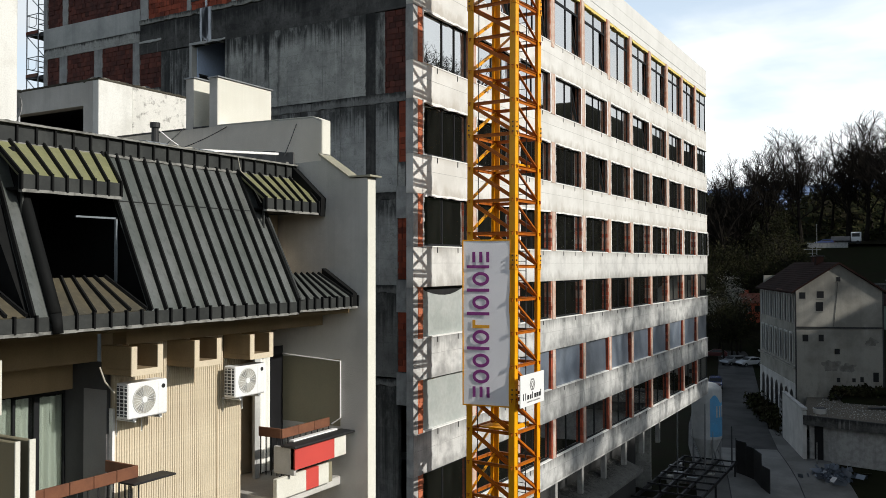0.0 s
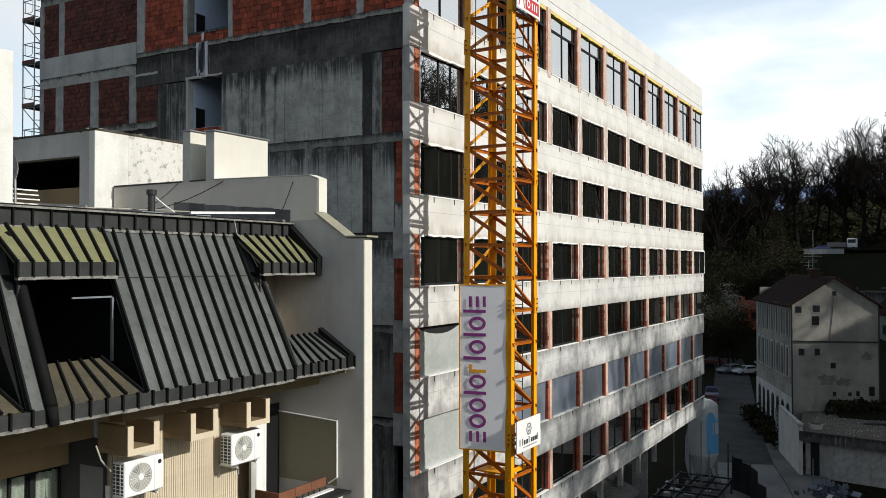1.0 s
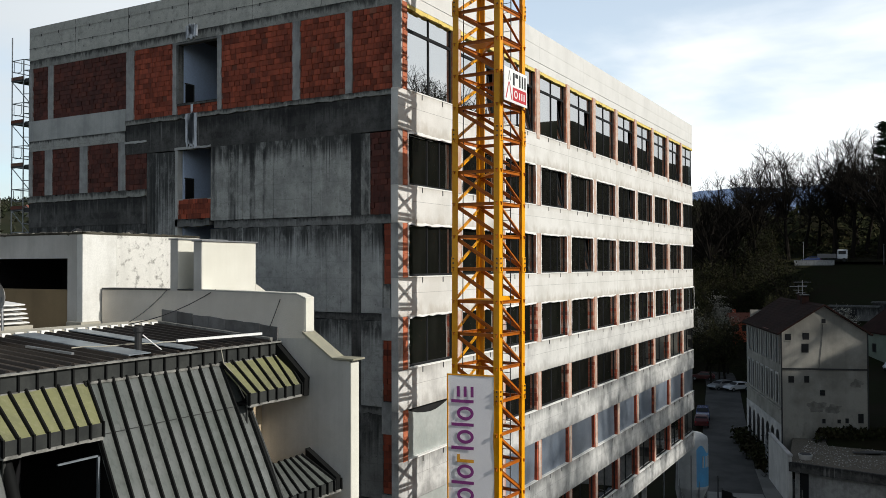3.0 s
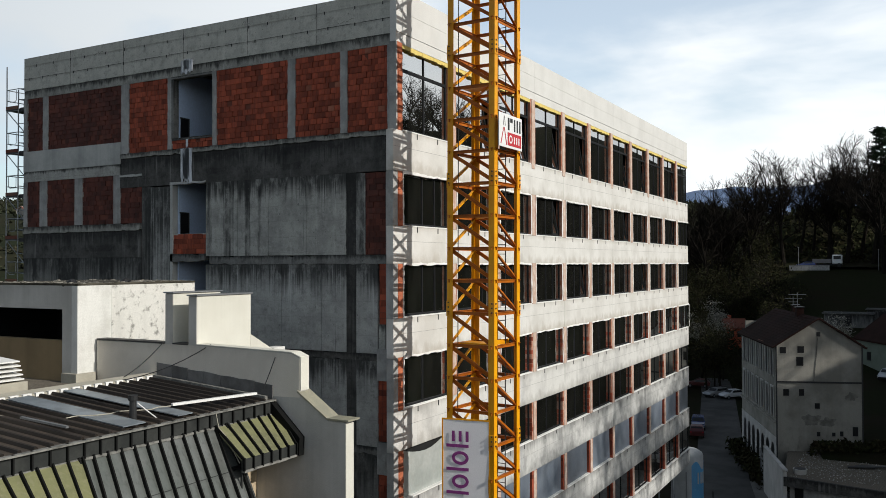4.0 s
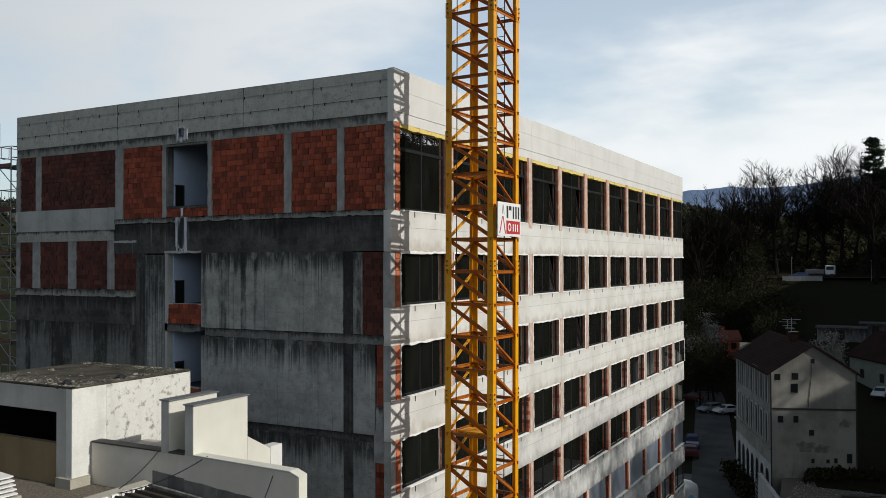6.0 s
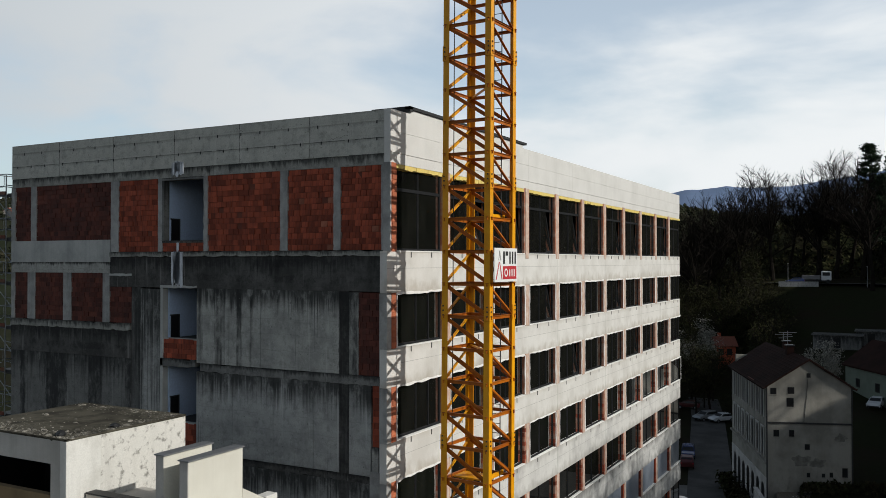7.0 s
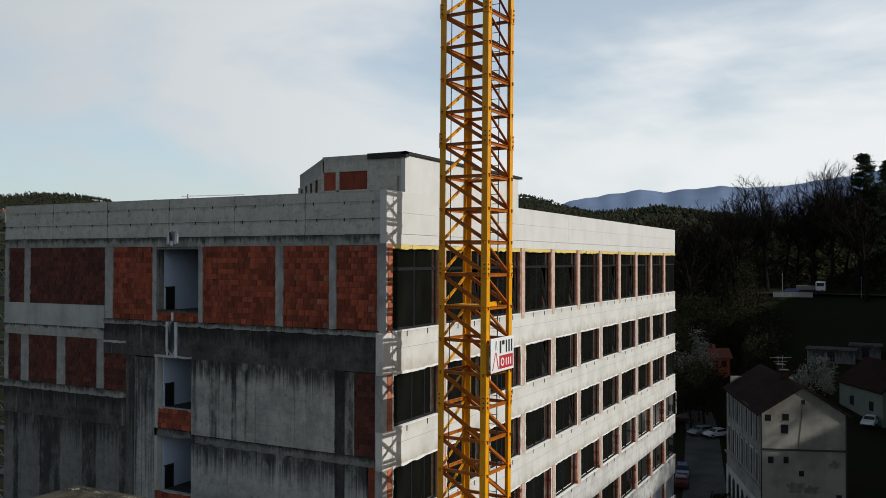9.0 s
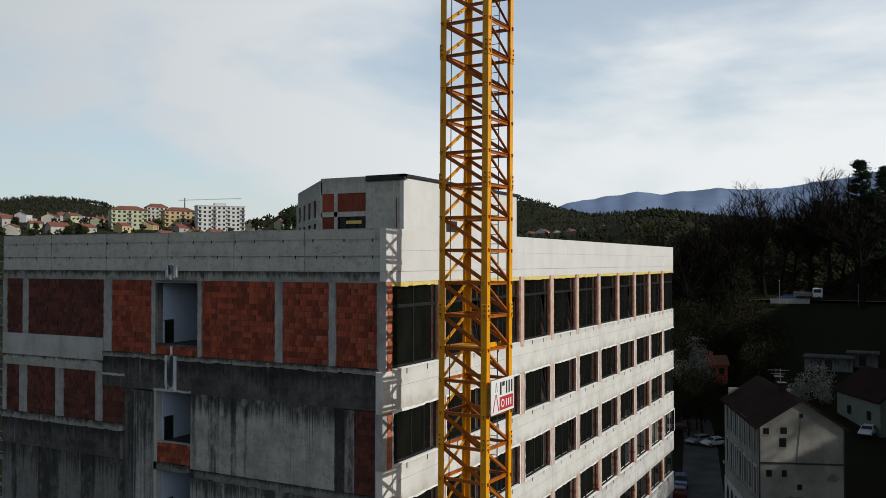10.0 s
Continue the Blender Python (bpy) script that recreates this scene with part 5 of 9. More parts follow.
s1 = square_sign("upper_sign", -1.0, 0.70, 23.85, 24.88, SY, "white square sign with black and red marks on the crane mast")


def put_s1(u, v, w):
    return (-1.0 + u, SY - 0.003 - w, 23.85 + v)


q = []
bar(q, 0.62, 0.55, 0.74, 0.93)
bar(q, 0.80, 0.80, 0.98, 0.93)
for u in (1.08, 1.28, 1.48):
    bar(q, u, 0.55, u + 0.10, 0.93)
for one in q:
    part("black_mark", flat([one], put_s1), M_black, s1)
q = []
bar(q, 0.60, 0.08, 1.62, 0.48)
part("red_field", flat(q, put_s1), M_red, s1)
q = []
ring(q, 0.82, 0.28, 0.13, 0.05, 12)
for u in (1.06, 1.23, 1.40):
    bar(q, u, 0.16, u + 0.07, 0.38)
part("white_marks", flat(q, lambda u, v, w: (-1.0 + u, SY - 0.008 - w, 23.85 + v)), M_sign, s1)
q = [[(0.08, 0.08), (0.14, 0.08), (0.34, 0.60), (0.30, 0.60)], [(0.50, 0.08), (0.56, 0.08), (0.38, 0.60), (0.34, 0.60)], [(0.28, 0.66), (0.31, 0.66), (0.37, 0.95), (0.34, 0.95)], [(0.42, 0.66), (0.45, 0.66), (0.38, 0.95), (0.36, 0.95)]]
part("red_lattice_mark", flat(q[:2], put_s1), M_red, s1)
part("grey_lattice_mark", flat(q[2:], put_s1), M_rgrey, s1)

s2 = square_sign("lower_sign", -1.12, 0.63, 10.55, 11.50, SY, "white square sign with small dark emblem on the crane mast")


def put_s2(u, v, w):
    return (-1.12 + u, SY - 0.003 - w, 10.55 + v)


q = []
ring(q, 0.86, 0.62, 0.20, 0.05, 6)
ring(q, 0.86, 0.62, 0.10, 0.04, 6)
bar(q, 0.84, 0.46, 0.88, 0.56)
part("emblem", flat(q, put_s2), M_rgrey, s2, "grey hexagonal emblem")
q = []
for k, u in enumerate((0.18, 0.34, 0.48, 0.66, 0.84, 1.0, 1.16, 1.32, 1.46)):
    bar(q, u, 0.20, u + (0.05 if k in (0, 1, 4, 8) else 0.12), 0.40 if k in (0, 1, 4, 8) else 0.33)
part("dark_bars", flat(q, put_s2), M_black, s2, "row of dark bars")
q = []
for k in range(12):
    bar(q, 0.45 + k * 0.085, 0.10, 0.50 + k * 0.085, 0.14)
part("small_bars", flat(q, put_s2), M_rgrey, s2)

# ---------------------------------------------------------------- the old apartment house with the metal mansard roof
# Its front runs along x; the fire wall closes it at x = -8.4.
EAVE_Y, EAVE_Z, CREST_Y, CREST_Z = -3.56, 14.05, -1.82, 16.80
XL = -20.0
old = thing("apartment_house", (-13, -1, -3), "old beige apartment house with dark metal mansard roof and loggias", "building")


def slope(x, t, lift=0.0):
    """A place on the steep roof, t from eave to crest; it leans a little along x."""
    n = Vector((0, -(CREST_Z - EAVE_Z), CREST_Y - EAVE_Y)).normalized()
    n = -n if n.z < 0 else n
    p = Vector((x - 0.37 * (1 - t), EAVE_Y + (CREST_Y - EAVE_Y) * t, EAVE_Z + (CREST_Z - EAVE_Z) * t))
    return p + n * lift


def seamed_sheet(name, corners, count, mat, parent, seam_h=0.05, seam_w=0.03, thick=0.05, label="", ends=True, cross=()):
    """A metal sheet with standing seams. corners: foot left, foot right, head right, head left."""
    a, b, c, d = [Vector(p) for p in corners]
    n = (b - a).cross(d - a).normalized()
    n = -n if n.z < 0 else n
    g = Geo().add([a, b, c, d, a - n * thick, b - n * thick, c - n * thick, d - n * thick],
                  [(0, 1, 2, 3), (4, 7, 6, 5), (0, 4, 5, 1), (1, 5, 6, 2), (2, 6, 7, 3), (3, 7, 4, 0)])
    sheet = part(name, g, mat, parent, label)
    for k in range(count + 1):
        t = k / count
        if not ends and k in (0, count):
            continue
        p, q = a.lerp(b, t), d.lerp(c, t)
        side = (b - a).normalized()
        s = Geo()
        top = n * seam_h
        w = side * seam_w / 2
        s.add([p - w * 1.5, p + w * 1.5, q + w * 1.5, q - w * 1.5, p - w + top, p + w + top, q + w + top, q - w + top],
              [(0, 3, 2, 1), (4, 5, 6, 7), (0, 1, 5, 4), (1, 2, 6, 5), (2, 3, 7, 6), (3, 0, 4, 7)])
        part("standing_seam", s, M_seam, sheet)
    for t in cross:
        p, q = a.lerp(d, t) + n * 0.012, b.lerp(c, t) + n * 0.012
        part("lap_joint", Geo().beam(p, q, 0.016, 0.006, n), M_fascia, sheet)
    return sheet


def fascia(x0, x1, y, z0, z1, count, parent, depth=0.06):
    """An upright metal edge with seams and a chipped drip trim below."""
    f = part("fascia", Geo().box(x0, y, z0 + 0.04, x1, y + depth, z1, 0.006), M_fascia, parent)
    for k in range(count + 1):
        x = x0 + (x1 - x0) * k / count
        part("fascia_seam", Geo().box(x - 0.016, y - 0.05, z0 + 0.03, x + 0.016, y + 0.01, z1 + 0.035), M_seam, f)
    g = Geo()
    n = max(2, int((x1 - x0) / 0.3))
    for k in range(n):
        a = x0 + (x1 - x0) * k / n
        g.box(a, y - 0.03 - rng.uniform(0, 0.012), z0 - rng.uniform(0, 0.014), a + (x1 - x0) / n, y + 0.05, z0 + 0.04)
    part("drip_edge", g, M_trim, f, "chipped pale drip edge")
    return f


roof = old
EZ0, EZ1 = 13.80, 14.05
# main steep panel between the two loggias, and the one further along
seamed_sheet("roof_panel", [slope(-13.84, 0), slope(-10.12, 0), slope(-10.12, 1), slope(-13.84, 1)], 12, M_roof, roof, 0.07, 0.032, 0.05,
             "dark grey standing-seam roof slope", cross=(0.68,))
seamed_sheet("roof_panel", [slope(-15.95, 0), slope(-15.67, 0), slope(-15.67, 0.93), slope(-15.95, 0.93)], 1, M_roof, roof, 0.07, 0.032, 0.05,
             "dark grey standing-seam roof slope")
# rolled verge beside the far panel
g = Geo()
pts = [slope(-15.62, t, 0.07) for t in (0.0, 0.25, 0.5, 0.75, 0.93)]
g.path(pts, 0.085, 10)
g.tube(pts[0], pts[0] + Vector((0.0, -0.06, -0.28)), 0.085, 0.075, 10)
g.smooth = True
part("rolled_verge", g, M_seam, roof, "thick black rolled verge")
g = Geo().path([slope(-10.02, t, 0.03) for t in (0, 0.5, 1)], 0.035, 6)
part("verge_trim", g, M_fascia, roof)
# eave fascia all along, crest band
fascia(XL, -15.95, EAVE_Y - 0.02, EZ0, EZ1, 12, roof)
fascia(-15.93, -10.5, EAVE_Y - 0.02, EZ0, EZ1, 18, roof)
fascia(-10.48, -8.46, EAVE_Y - 0.02, EZ0 + 0.04, EZ1 + 0.04, 8, roof)
fascia(XL, -8.5, CREST_Y - 0.02, CREST_Z - 0.04, CREST_Z + 0.30, 33, roof)

# loggia canopies at the crest, skirts at the eave
CAN_Y, CAN_Z = -2.68, 16.20
for x0, x1, n, mat in ((-18.6, -16.6, 7, M_roof_o), (-15.95, -14.12, 7, M_roof_o), (-10.48, -8.75, 6, M_roof_o)):
    seamed_sheet("loggia_canopy", [(x0, CAN_Y, CAN_Z), (x1, CAN_Y, CAN_Z), (x1 + 0.35, CREST_Y - 0.03, CREST_Z), (x0 + 0.05, CREST_Y - 0.03, CREST_Z)], n, mat, roof,
                 0.055, 0.034, 0.05, "small seamed canopy over a loggia")
    fascia(x0, x1, CAN_Y - 0.02, CAN_Z - 0.27, CAN_Z, n, roof)
    part("canopy_cheek", Geo().prism([(CAN_Y, CAN_Z - 0.25), (CAN_Y, CAN_Z), (CREST_Y, CREST_Z), (CREST_Y, CREST_Z - 0.3)], "x", x1 - 0.02, x1 + 0.03), M_seam, roof)
    part("canopy_soffit", Geo().box(x0, CAN_Y + 0.04, CAN_Z - 0.24, x1, CREST_Y + 0.5, CAN_Z - 0.2), M_seam, roof)
# black flashing between the right canopy and the fire wall
g = Geo().prism([(CREST_Y, CREST_Z + 0.3), (CREST_Y, CREST_Z - 0.1), (CAN_Y, CAN_Z - 0.3), (CAN_Y - 0.02, CAN_Z + 0.12)], "x", -8.62, -8.44)
part("valley_flashing", g, M_seam, roof, "black valley flashing against the fire wall")
for x0, x1, n in ((-18.6, -16.42, 7), (-15.93, -14.3, 5), (-10.42, -8.62, 6)):
    seamed_sheet("loggia_skirt", [(x0, EAVE_Y, EZ1), (x1, EAVE_Y, EZ1 + 0.02), (x1 - 0.15, -2.72, 14.60), (x0 + 0.45, -2.72, 14.60)], n, M_roof_b if x0 < -12 else M_roof, roof,
                 0.05, 0.034, 0.04, "low seamed skirt roof before a loggia")
g = Geo().prism([(EAVE_Y - 0.03, EZ1 - 0.2), (EAVE_Y - 0.03, EZ1 + 0.12), (-2.72, 14.72), (-2.72, 14.5)], "x", -8.62, -8.46)
part("valley_flashing", g, M_seam, roof)

# loggia hollows: rear walls, two blackened for the canopy's shade, cheeks, a glazed door frame in each
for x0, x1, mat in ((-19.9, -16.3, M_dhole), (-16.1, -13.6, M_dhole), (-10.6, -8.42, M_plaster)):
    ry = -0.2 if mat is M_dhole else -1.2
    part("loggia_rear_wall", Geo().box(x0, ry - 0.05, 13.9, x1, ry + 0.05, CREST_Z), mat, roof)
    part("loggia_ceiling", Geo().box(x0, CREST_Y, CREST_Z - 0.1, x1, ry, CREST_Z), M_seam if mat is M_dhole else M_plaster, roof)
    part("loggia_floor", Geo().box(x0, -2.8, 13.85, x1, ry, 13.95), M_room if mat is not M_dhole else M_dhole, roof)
g = Geo().prism([(EAVE_Y + 0.1, EAVE_Z), (CREST_Y, CREST_Z), (-0.15, CREST_Z), (-0.15, EAVE_Z - 0.1)], "x", -13.95, -13.87)
part("loggia_cheek", g, M_seam, roof)
g = Geo().prism([(EAVE_Y + 0.1, EAVE_Z), (CREST_Y, CREST_Z), (-1.2, CREST_Z), (-1.2, EAVE_Z)], "x", -10.40, -10.30)
part("loggia_cheek", g, M_seam, roof)
g = Geo().prism([(EAVE_Y + 0.1, EAVE_Z), (CREST_Y, CREST_Z), (-0.15, CREST_Z), (-0.15, EAVE_Z - 0.1)], "x", -16.34, -16.1)
part("loggia_cheek", g, M_seam, roof)
g = Geo()
g.box(-14.07, -2.53, 14.5, -14.03, -2.49, 15.62)
g.box(-14.85, -2.53, 15.59, -14.03, -2.49, 15.62)
part("door_frame", g, M_patch, roof, "thin grey metal loggia frame")
for x in (-15.86, -10.42):
    part("loggia_post", Geo().box(x, -2.6, 14.5, x + 0.04, -2.56, 16.0), M_fascia, roof)

# brown corrugated roof behind the crest
RZ0, RZ1, RY1 = 17.10, 17.38, 2.05
g = Geo().add([(XL, CREST_Y, RZ0), (-8.5, CREST_Y, RZ0), (-8.5, RY1, RZ1), (XL, RY1, RZ1), (XL, CREST_Y, RZ0 - 0.2), (-8.5, CREST_Y, RZ0 - 0.2), (-8.5, RY1, RZ1 - 0.2), (XL, RY1, RZ1 - 0.2)],
              [(0, 1, 2, 3), (4, 7, 6, 5), (0, 4, 5, 1), (1, 5, 6, 2), (2, 6, 7, 3), (3, 7, 4, 0)])
flat_roof = part("corrugated_roof", g, M_brown, roof, "rusty brown corrugated metal roof with pale rib ends")
x = XL + 0.1
while x < -8.6:
    p, q = Vector((x, CREST_Y + 0.05, RZ0)), Vector((x, RY1, RZ1))
    s = Geo().add([p + Vector((-0.055, 0, 0)), p + Vector((0.055, 0, 0)), q + Vector((0.055, 0, 0)), q + Vector((-0.055, 0, 0)),
                   p + Vector((-0.025, 0, 0.06)), p + Vector((0.025, 0, 0.06)), q + Vector((0.025, 0, 0.06)), q + Vector((-0.025, 0, 0.06))],
                  [(4, 5, 6, 7), (0, 1, 5, 4), (1, 2, 6, 5), (2, 3, 7, 6), (3, 0, 4, 7)])
    part("rib", s, M_brown_d, flat_roof)
    part("rib_end", Geo().box(x - 0.11, RY1 - 0.05, RZ1 + 0.0, x + 0.09, RY1 + 0.02, RZ1 + 0.085), M_tape, flat_roof)
    x += 0.31
for x0, x1, y0, y1 in ((-12.72, -12.18, -1.7, 1.9), (-11.35, -10.95, -1.72, 1.9)):
    def zr(y):
        return RZ0 + (RZ1 - RZ0) * (y - CREST_Y) / (RY1 - CREST_Y) + 0.075
    part("patch_sheet", Geo().add([(x0, y0, zr(y0)), (x1, y0, zr(y0)), (x1, y1, zr(y1)), (x0, y1, zr(y1)), (x0, y0, zr(y0) - 0.02), (x1, y0, zr(y0) - 0.02), (x1, y1, zr(y1) - 0.02), (x0, y1, zr(y1) - 0.02)],
                                  [(0, 1, 2, 3), (4, 7, 6, 5), (0, 4, 5, 1), (1, 5, 6, 2), (2, 6, 7, 3), (3, 7, 4, 0)]), M_patch, flat_roof, "blue-grey repair sheet")
part("crest_trim", Geo().box(XL, CREST_Y - 0.1, 17.09, -8.5, CREST_Y + 0.02, 17.125), M_trim, roof)
part("ridge_capping", Geo().prism([(RY1, RZ1 - 0.1), (RY1, RZ1 + 0.06), (RY1 + 0.3, RZ1 + 0.12), (RY1 + 0.55, RZ1 - 0.02), (RY1 + 0.55, RZ1 - 0.2)], "x", XL, -8.45), M_ledge, roof, "pale weathered ridge capping")
part("gravel_roof", Geo().box(XL, RY1 + 0.55, 16.9, -7.0, 12.0, 17.15), M_gravel, roof, "gravelled flat roof")

# vent pipe, loose sheets and cables on the roof
vp = thing("vent_pipe", (-12.06, -1.2, 17.15), "short black roof vent pipe on a metal sheet", "vent")
g = Geo().tube((-12.06, -1.2, 17.14), (-12.06, -1.2, 17.58), 0.075, 0.07, 12)
part("pipe", g, M_black, vp)
part("cap", Geo().tube((-12.06, -1.2, 17.56), (-12.06, -1.2, 17.66), 0.10, 0.10, 12), M_black, vp)
g = Geo().beam((-10.82, -0.98, 17.27), (-9.04, -1.78, 17.33), 0.10, 0.05)
single("loose_gutter_length", g, M_tape, "loose white metal length lying on the corrugated roof", "metal strip")
g = Geo()
pts = [Vector((-12.02, -1.28, 17.5)), Vector((-11.9, -1.42, 17.34)), Vector((-11.82, -1.6, 17.2))]
g.path(pts, 0.014, 5)
single("white_cable", g, M_tape, "thin white cable hanging from the vent pipe", "cable")
g = Geo()
pts = [Vector((-13.0 + 0.25 * k, -0.4 - 0.1 * k + 0.12 * math.sin(k * 1.9), 17.28)) for k in range(9)]
g.path(pts, 0.012, 5)
single("roof_cable", g, M_ledge, "loose pale cable curling over the corrugated roof", "cable")
g = Geo().path([(-10.5, -1.95, 17.1), (-10.47, -2.0, 16.8), (-10.42, -2.2, 16.6), (-10.46, -2.4, 16.35), (-10.43, -2.55, 16.1)], 0.01, 5)
single("dangling_wire", g, M_ledge, "thin pale wire dangling beside the roof canopy", "wire")
single("loose_batten", Geo().beam((-13.55, 0.2, 17.33), (-13.5, -1.1, 17.25), 0.06, 0.04), M_steel, "thin metal batten lying on the corrugated roof", "batten")
for p, q, sag in (((-8.45, 1.85, 18.3), (-9.6, 2.4, 17.35), 0.12), ((-8.35, 0.3, 18.3), (-9.8, 2.5, 17.4), 0.2), ((-8.46, -1.85, 18.1), (-8.6, -1.6, 17.35), 0.02)):
    g = Geo()
    p, q = Vector(p), Vector(q)
    g.path([p.lerp(q, t / 8) - Vector((0, 0, sag * 4 * (t / 8) * (1 - t / 8))) for t in range(9)], 0.012, 5)
    single("slack_cable", g, M_black, "slack black cable hanging along the roof parapet", "cable")

# fire wall with its stepped coping
FX0, FX1 = -8.42, -8.12
prof = [(-3.83, -3), (-3.83, 16.74), (-3.4, 16.74), (-2.55, 17.30), (-2.55, 18.12), (-2.3, 18.22), (0.72, 18.28), (4.4, 18.25), (4.4, -3)]
fire = thing("fire_wall", (-8.27, 0, -3), "grey rendered fire wall with stepped top and white front edge", "wall")
part("wall", Geo().prism(prof, "x", FX0, FX1), M_grey_r, fire)
# sunward faces in cream against the grey wall, sunlight put into their colour
part("front_edge", Geo().box(FX0 + 0.004, -3.85, -3, FX1 + 0.004, -3.83, 16.70), M_cream, fire, "cream front edge, paler than the wall for the sun on it")
part("step_face", Geo().box(FX0 + 0.004, -2.575, 17.36, FX1 + 0.004, -2.55, 18.14), M_cream, fire)
part("coping", Geo().prism([(-3.95, 16.76), (-3.95, 16.80), (-3.36, 16.80), (-2.5, 17.37), (-2.5, 17.32), (-3.36, 16.76)], "x", FX0 - 0.05, FX1 + 0.1), M_lead, fire, "lichen-stained sheet coping")
part("top_face", Geo().prism([(-2.56, 18.125), (-2.3, 18.225), (0.72, 18.285), (0.72, 18.30), (-2.3, 18.245), (-2.56, 18.15)], "x", FX0 - 0.01, FX1 + 0.02), M_cream, fire)
for k in range(7):
    a, e = -1.75 + 0.55 * k, -1.75 + 0.55 * (k + 1) - 0.012
    ta, te = 17.45 + (a + 1.75) * 0.08 + rng.uniform(-0.02, 0.03), 17.45 + (e + 1.75) * 0.08 + rng.uniform(-0.02, 0.03)
    part("flashing", Geo().prism([(a, 17.13), (a, ta), ((a + e) / 2, (ta + te) / 2 + rng.uniform(-0.015, 0.015)), (e, te), (e, 17.13)], "x", FX0 - 0.03 - 0.004 * (k % 2), FX0 + 0.01), M_flash, fire, "dull grey bitumen flashing")
part("roof_side_strip", Geo().add([(-8.66, -1.7, 17.2), (-8.56, -1.7, 17.2), (-8.56, 2.0, 17.48), (-8.66, 2.0, 17.48), (-8.66, -1.7, 17.1), (-8.56, -1.7, 17.1), (-8.56, 2.0, 17.38), (-8.66, 2.0, 17.38)], [(0, 1, 2, 3), (4, 7, 6, 5), (0, 4, 5, 1), (1, 5, 6, 2), (2, 6, 7, 3), (3, 7, 4, 0)]), M_trim, fire)
part("rear_side_wall", Geo().box(FX1, 0.6, -3, FX1 + 0.02, 4.4, 18.2), M_grey_r, fire)
part("painted_panel", Geo().box(FX0 - 0.012, -3.1, 11.15, FX0 + 0.01, -1.25, 12.66), M_olive, fire, "olive painted patch of wall")
g = Geo().path([(FX0 - 0.03, -1.25, 12.72), (FX0 - 0.03, -3.12, 12.62), (FX0 - 0.03, -3.12, 11.35), (FX0 - 0.06, -2.9, 11.2)], 0.018, 6)
part("conduit", g, M_tape, fire, "thin pale conduit")
# overlay whose pale colour stands in for light bounced off sunlit walls
part("upper_render", Geo().prism([(-2.545, 17.2), (-2.545, 18.1), (-2.3, 18.2), (0.72, 18.262), (4.4, 18.24), (4.4, 17.0)], "x", FX0 - 0.004, FX0 + 0.01), M_beige, fire, "beige-grey render over the flashing, lightened for bounced sunlight")
for a, e in ((1.0, 1.55), (1.83, 4.4)):
    part("wall_cap", Geo().box(FX0 - 0.02, a, 18.262, FX1 + 0.03, e, 18.30, 0.006), M_dsteel, fire, "dark sheet capping")
# upright slabs on the fire wall
for y0, y1, x1, z1, nm in ((0.72, 1.0, -6.42, 19.5, "chimney_slab"), (1.55, 1.82, -6.70, 19.56, "chimney_slab")):
    sl = thing(nm, ((FX0 + x1) / 2, y0, 18.2), "upright cream rendered chimney slab with metal top on the fire wall", "chimney", "chimney slabs")
    part("slab", Geo().box(FX0 + 0.02, y0, 15.0, x1, y1, z1, 0.01), M_cream, sl)
    # grey cover on the end away from the sun, standing for its shade
    part("slab_end", Geo().box(FX0 + 0.005, y0 + 0.004, 18.27, FX0 + 0.02, y1 - 0.004, z1 - 0.01), M_grey_r, sl)
    part("cap", Geo().box(FX0 - 0.02, y0 - 0.04, z1, x1 + 0.04, y1 + 0.05, z1 + 0.035, 0.005), M_steel, sl)
part("buttress", Geo().prism([(-6.42, 18.4), (-5.2, 17.75), (-5.2, 15), (-6.42, 15)], "y", 0.72, 1.0), M_cream, fire)
part("buttress_block", Geo().box(-5.5, 0.7, 15, -5.0, 1.05, 17.95, 0.01), M_white_r, fire)
part("rear_fill", Geo().box(-8.1, 1.0, 14.5, -6.5, 4.4, 18.0), M_grey_r, fire)

# roof-top lift house with its overhanging roof
BX0, BX1, BY = -9.0, -4.78, 4.45
lift = thing("roof_lift_house", (-7, 7, 17.1), "white flaking roof-top lift house with rubble on its flat roof", "building")
part("front_wall", Geo().box(BX0, BY, 17.2, -7.9, BY + 0.25, 19.74, 0.01), M_white_r, lift)
part("mouldy_wall", Geo().box(-7.9, BY + 0.003, 17.2, BX1, BY + 0.25, 19.74, 0.01), M_mould, lift, "mould-spotted flaking render")
# side face in grey, its shade put into the colour
g = Geo()
g.box(BX0 + 0.003, BY + 0.25, 19.10, BX0 + 0.3, 9.0, 19.74)
g.box(BX0 + 0.003, BY + 0.25, 17.0, BX0 + 0.3, BY + 0.62, 19.1)
part("side_beam", g, M_grey_r, lift)
# recess walls and ceiling near black, in place of the shade inside
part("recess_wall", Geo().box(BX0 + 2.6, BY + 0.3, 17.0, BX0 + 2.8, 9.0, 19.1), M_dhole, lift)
# the eave's brown stands in for shade on this parapet
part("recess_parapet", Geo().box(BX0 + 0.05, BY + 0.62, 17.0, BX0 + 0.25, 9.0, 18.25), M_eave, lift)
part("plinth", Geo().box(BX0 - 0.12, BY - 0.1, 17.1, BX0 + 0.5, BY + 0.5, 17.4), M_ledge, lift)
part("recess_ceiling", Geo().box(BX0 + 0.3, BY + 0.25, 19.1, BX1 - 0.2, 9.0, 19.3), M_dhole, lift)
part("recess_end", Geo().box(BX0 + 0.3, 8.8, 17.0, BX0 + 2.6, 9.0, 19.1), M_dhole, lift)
part("roof_screed", Geo().box(BX0, BY, 19.74, BX1, 9.0, 19.80), M_tar, lift)
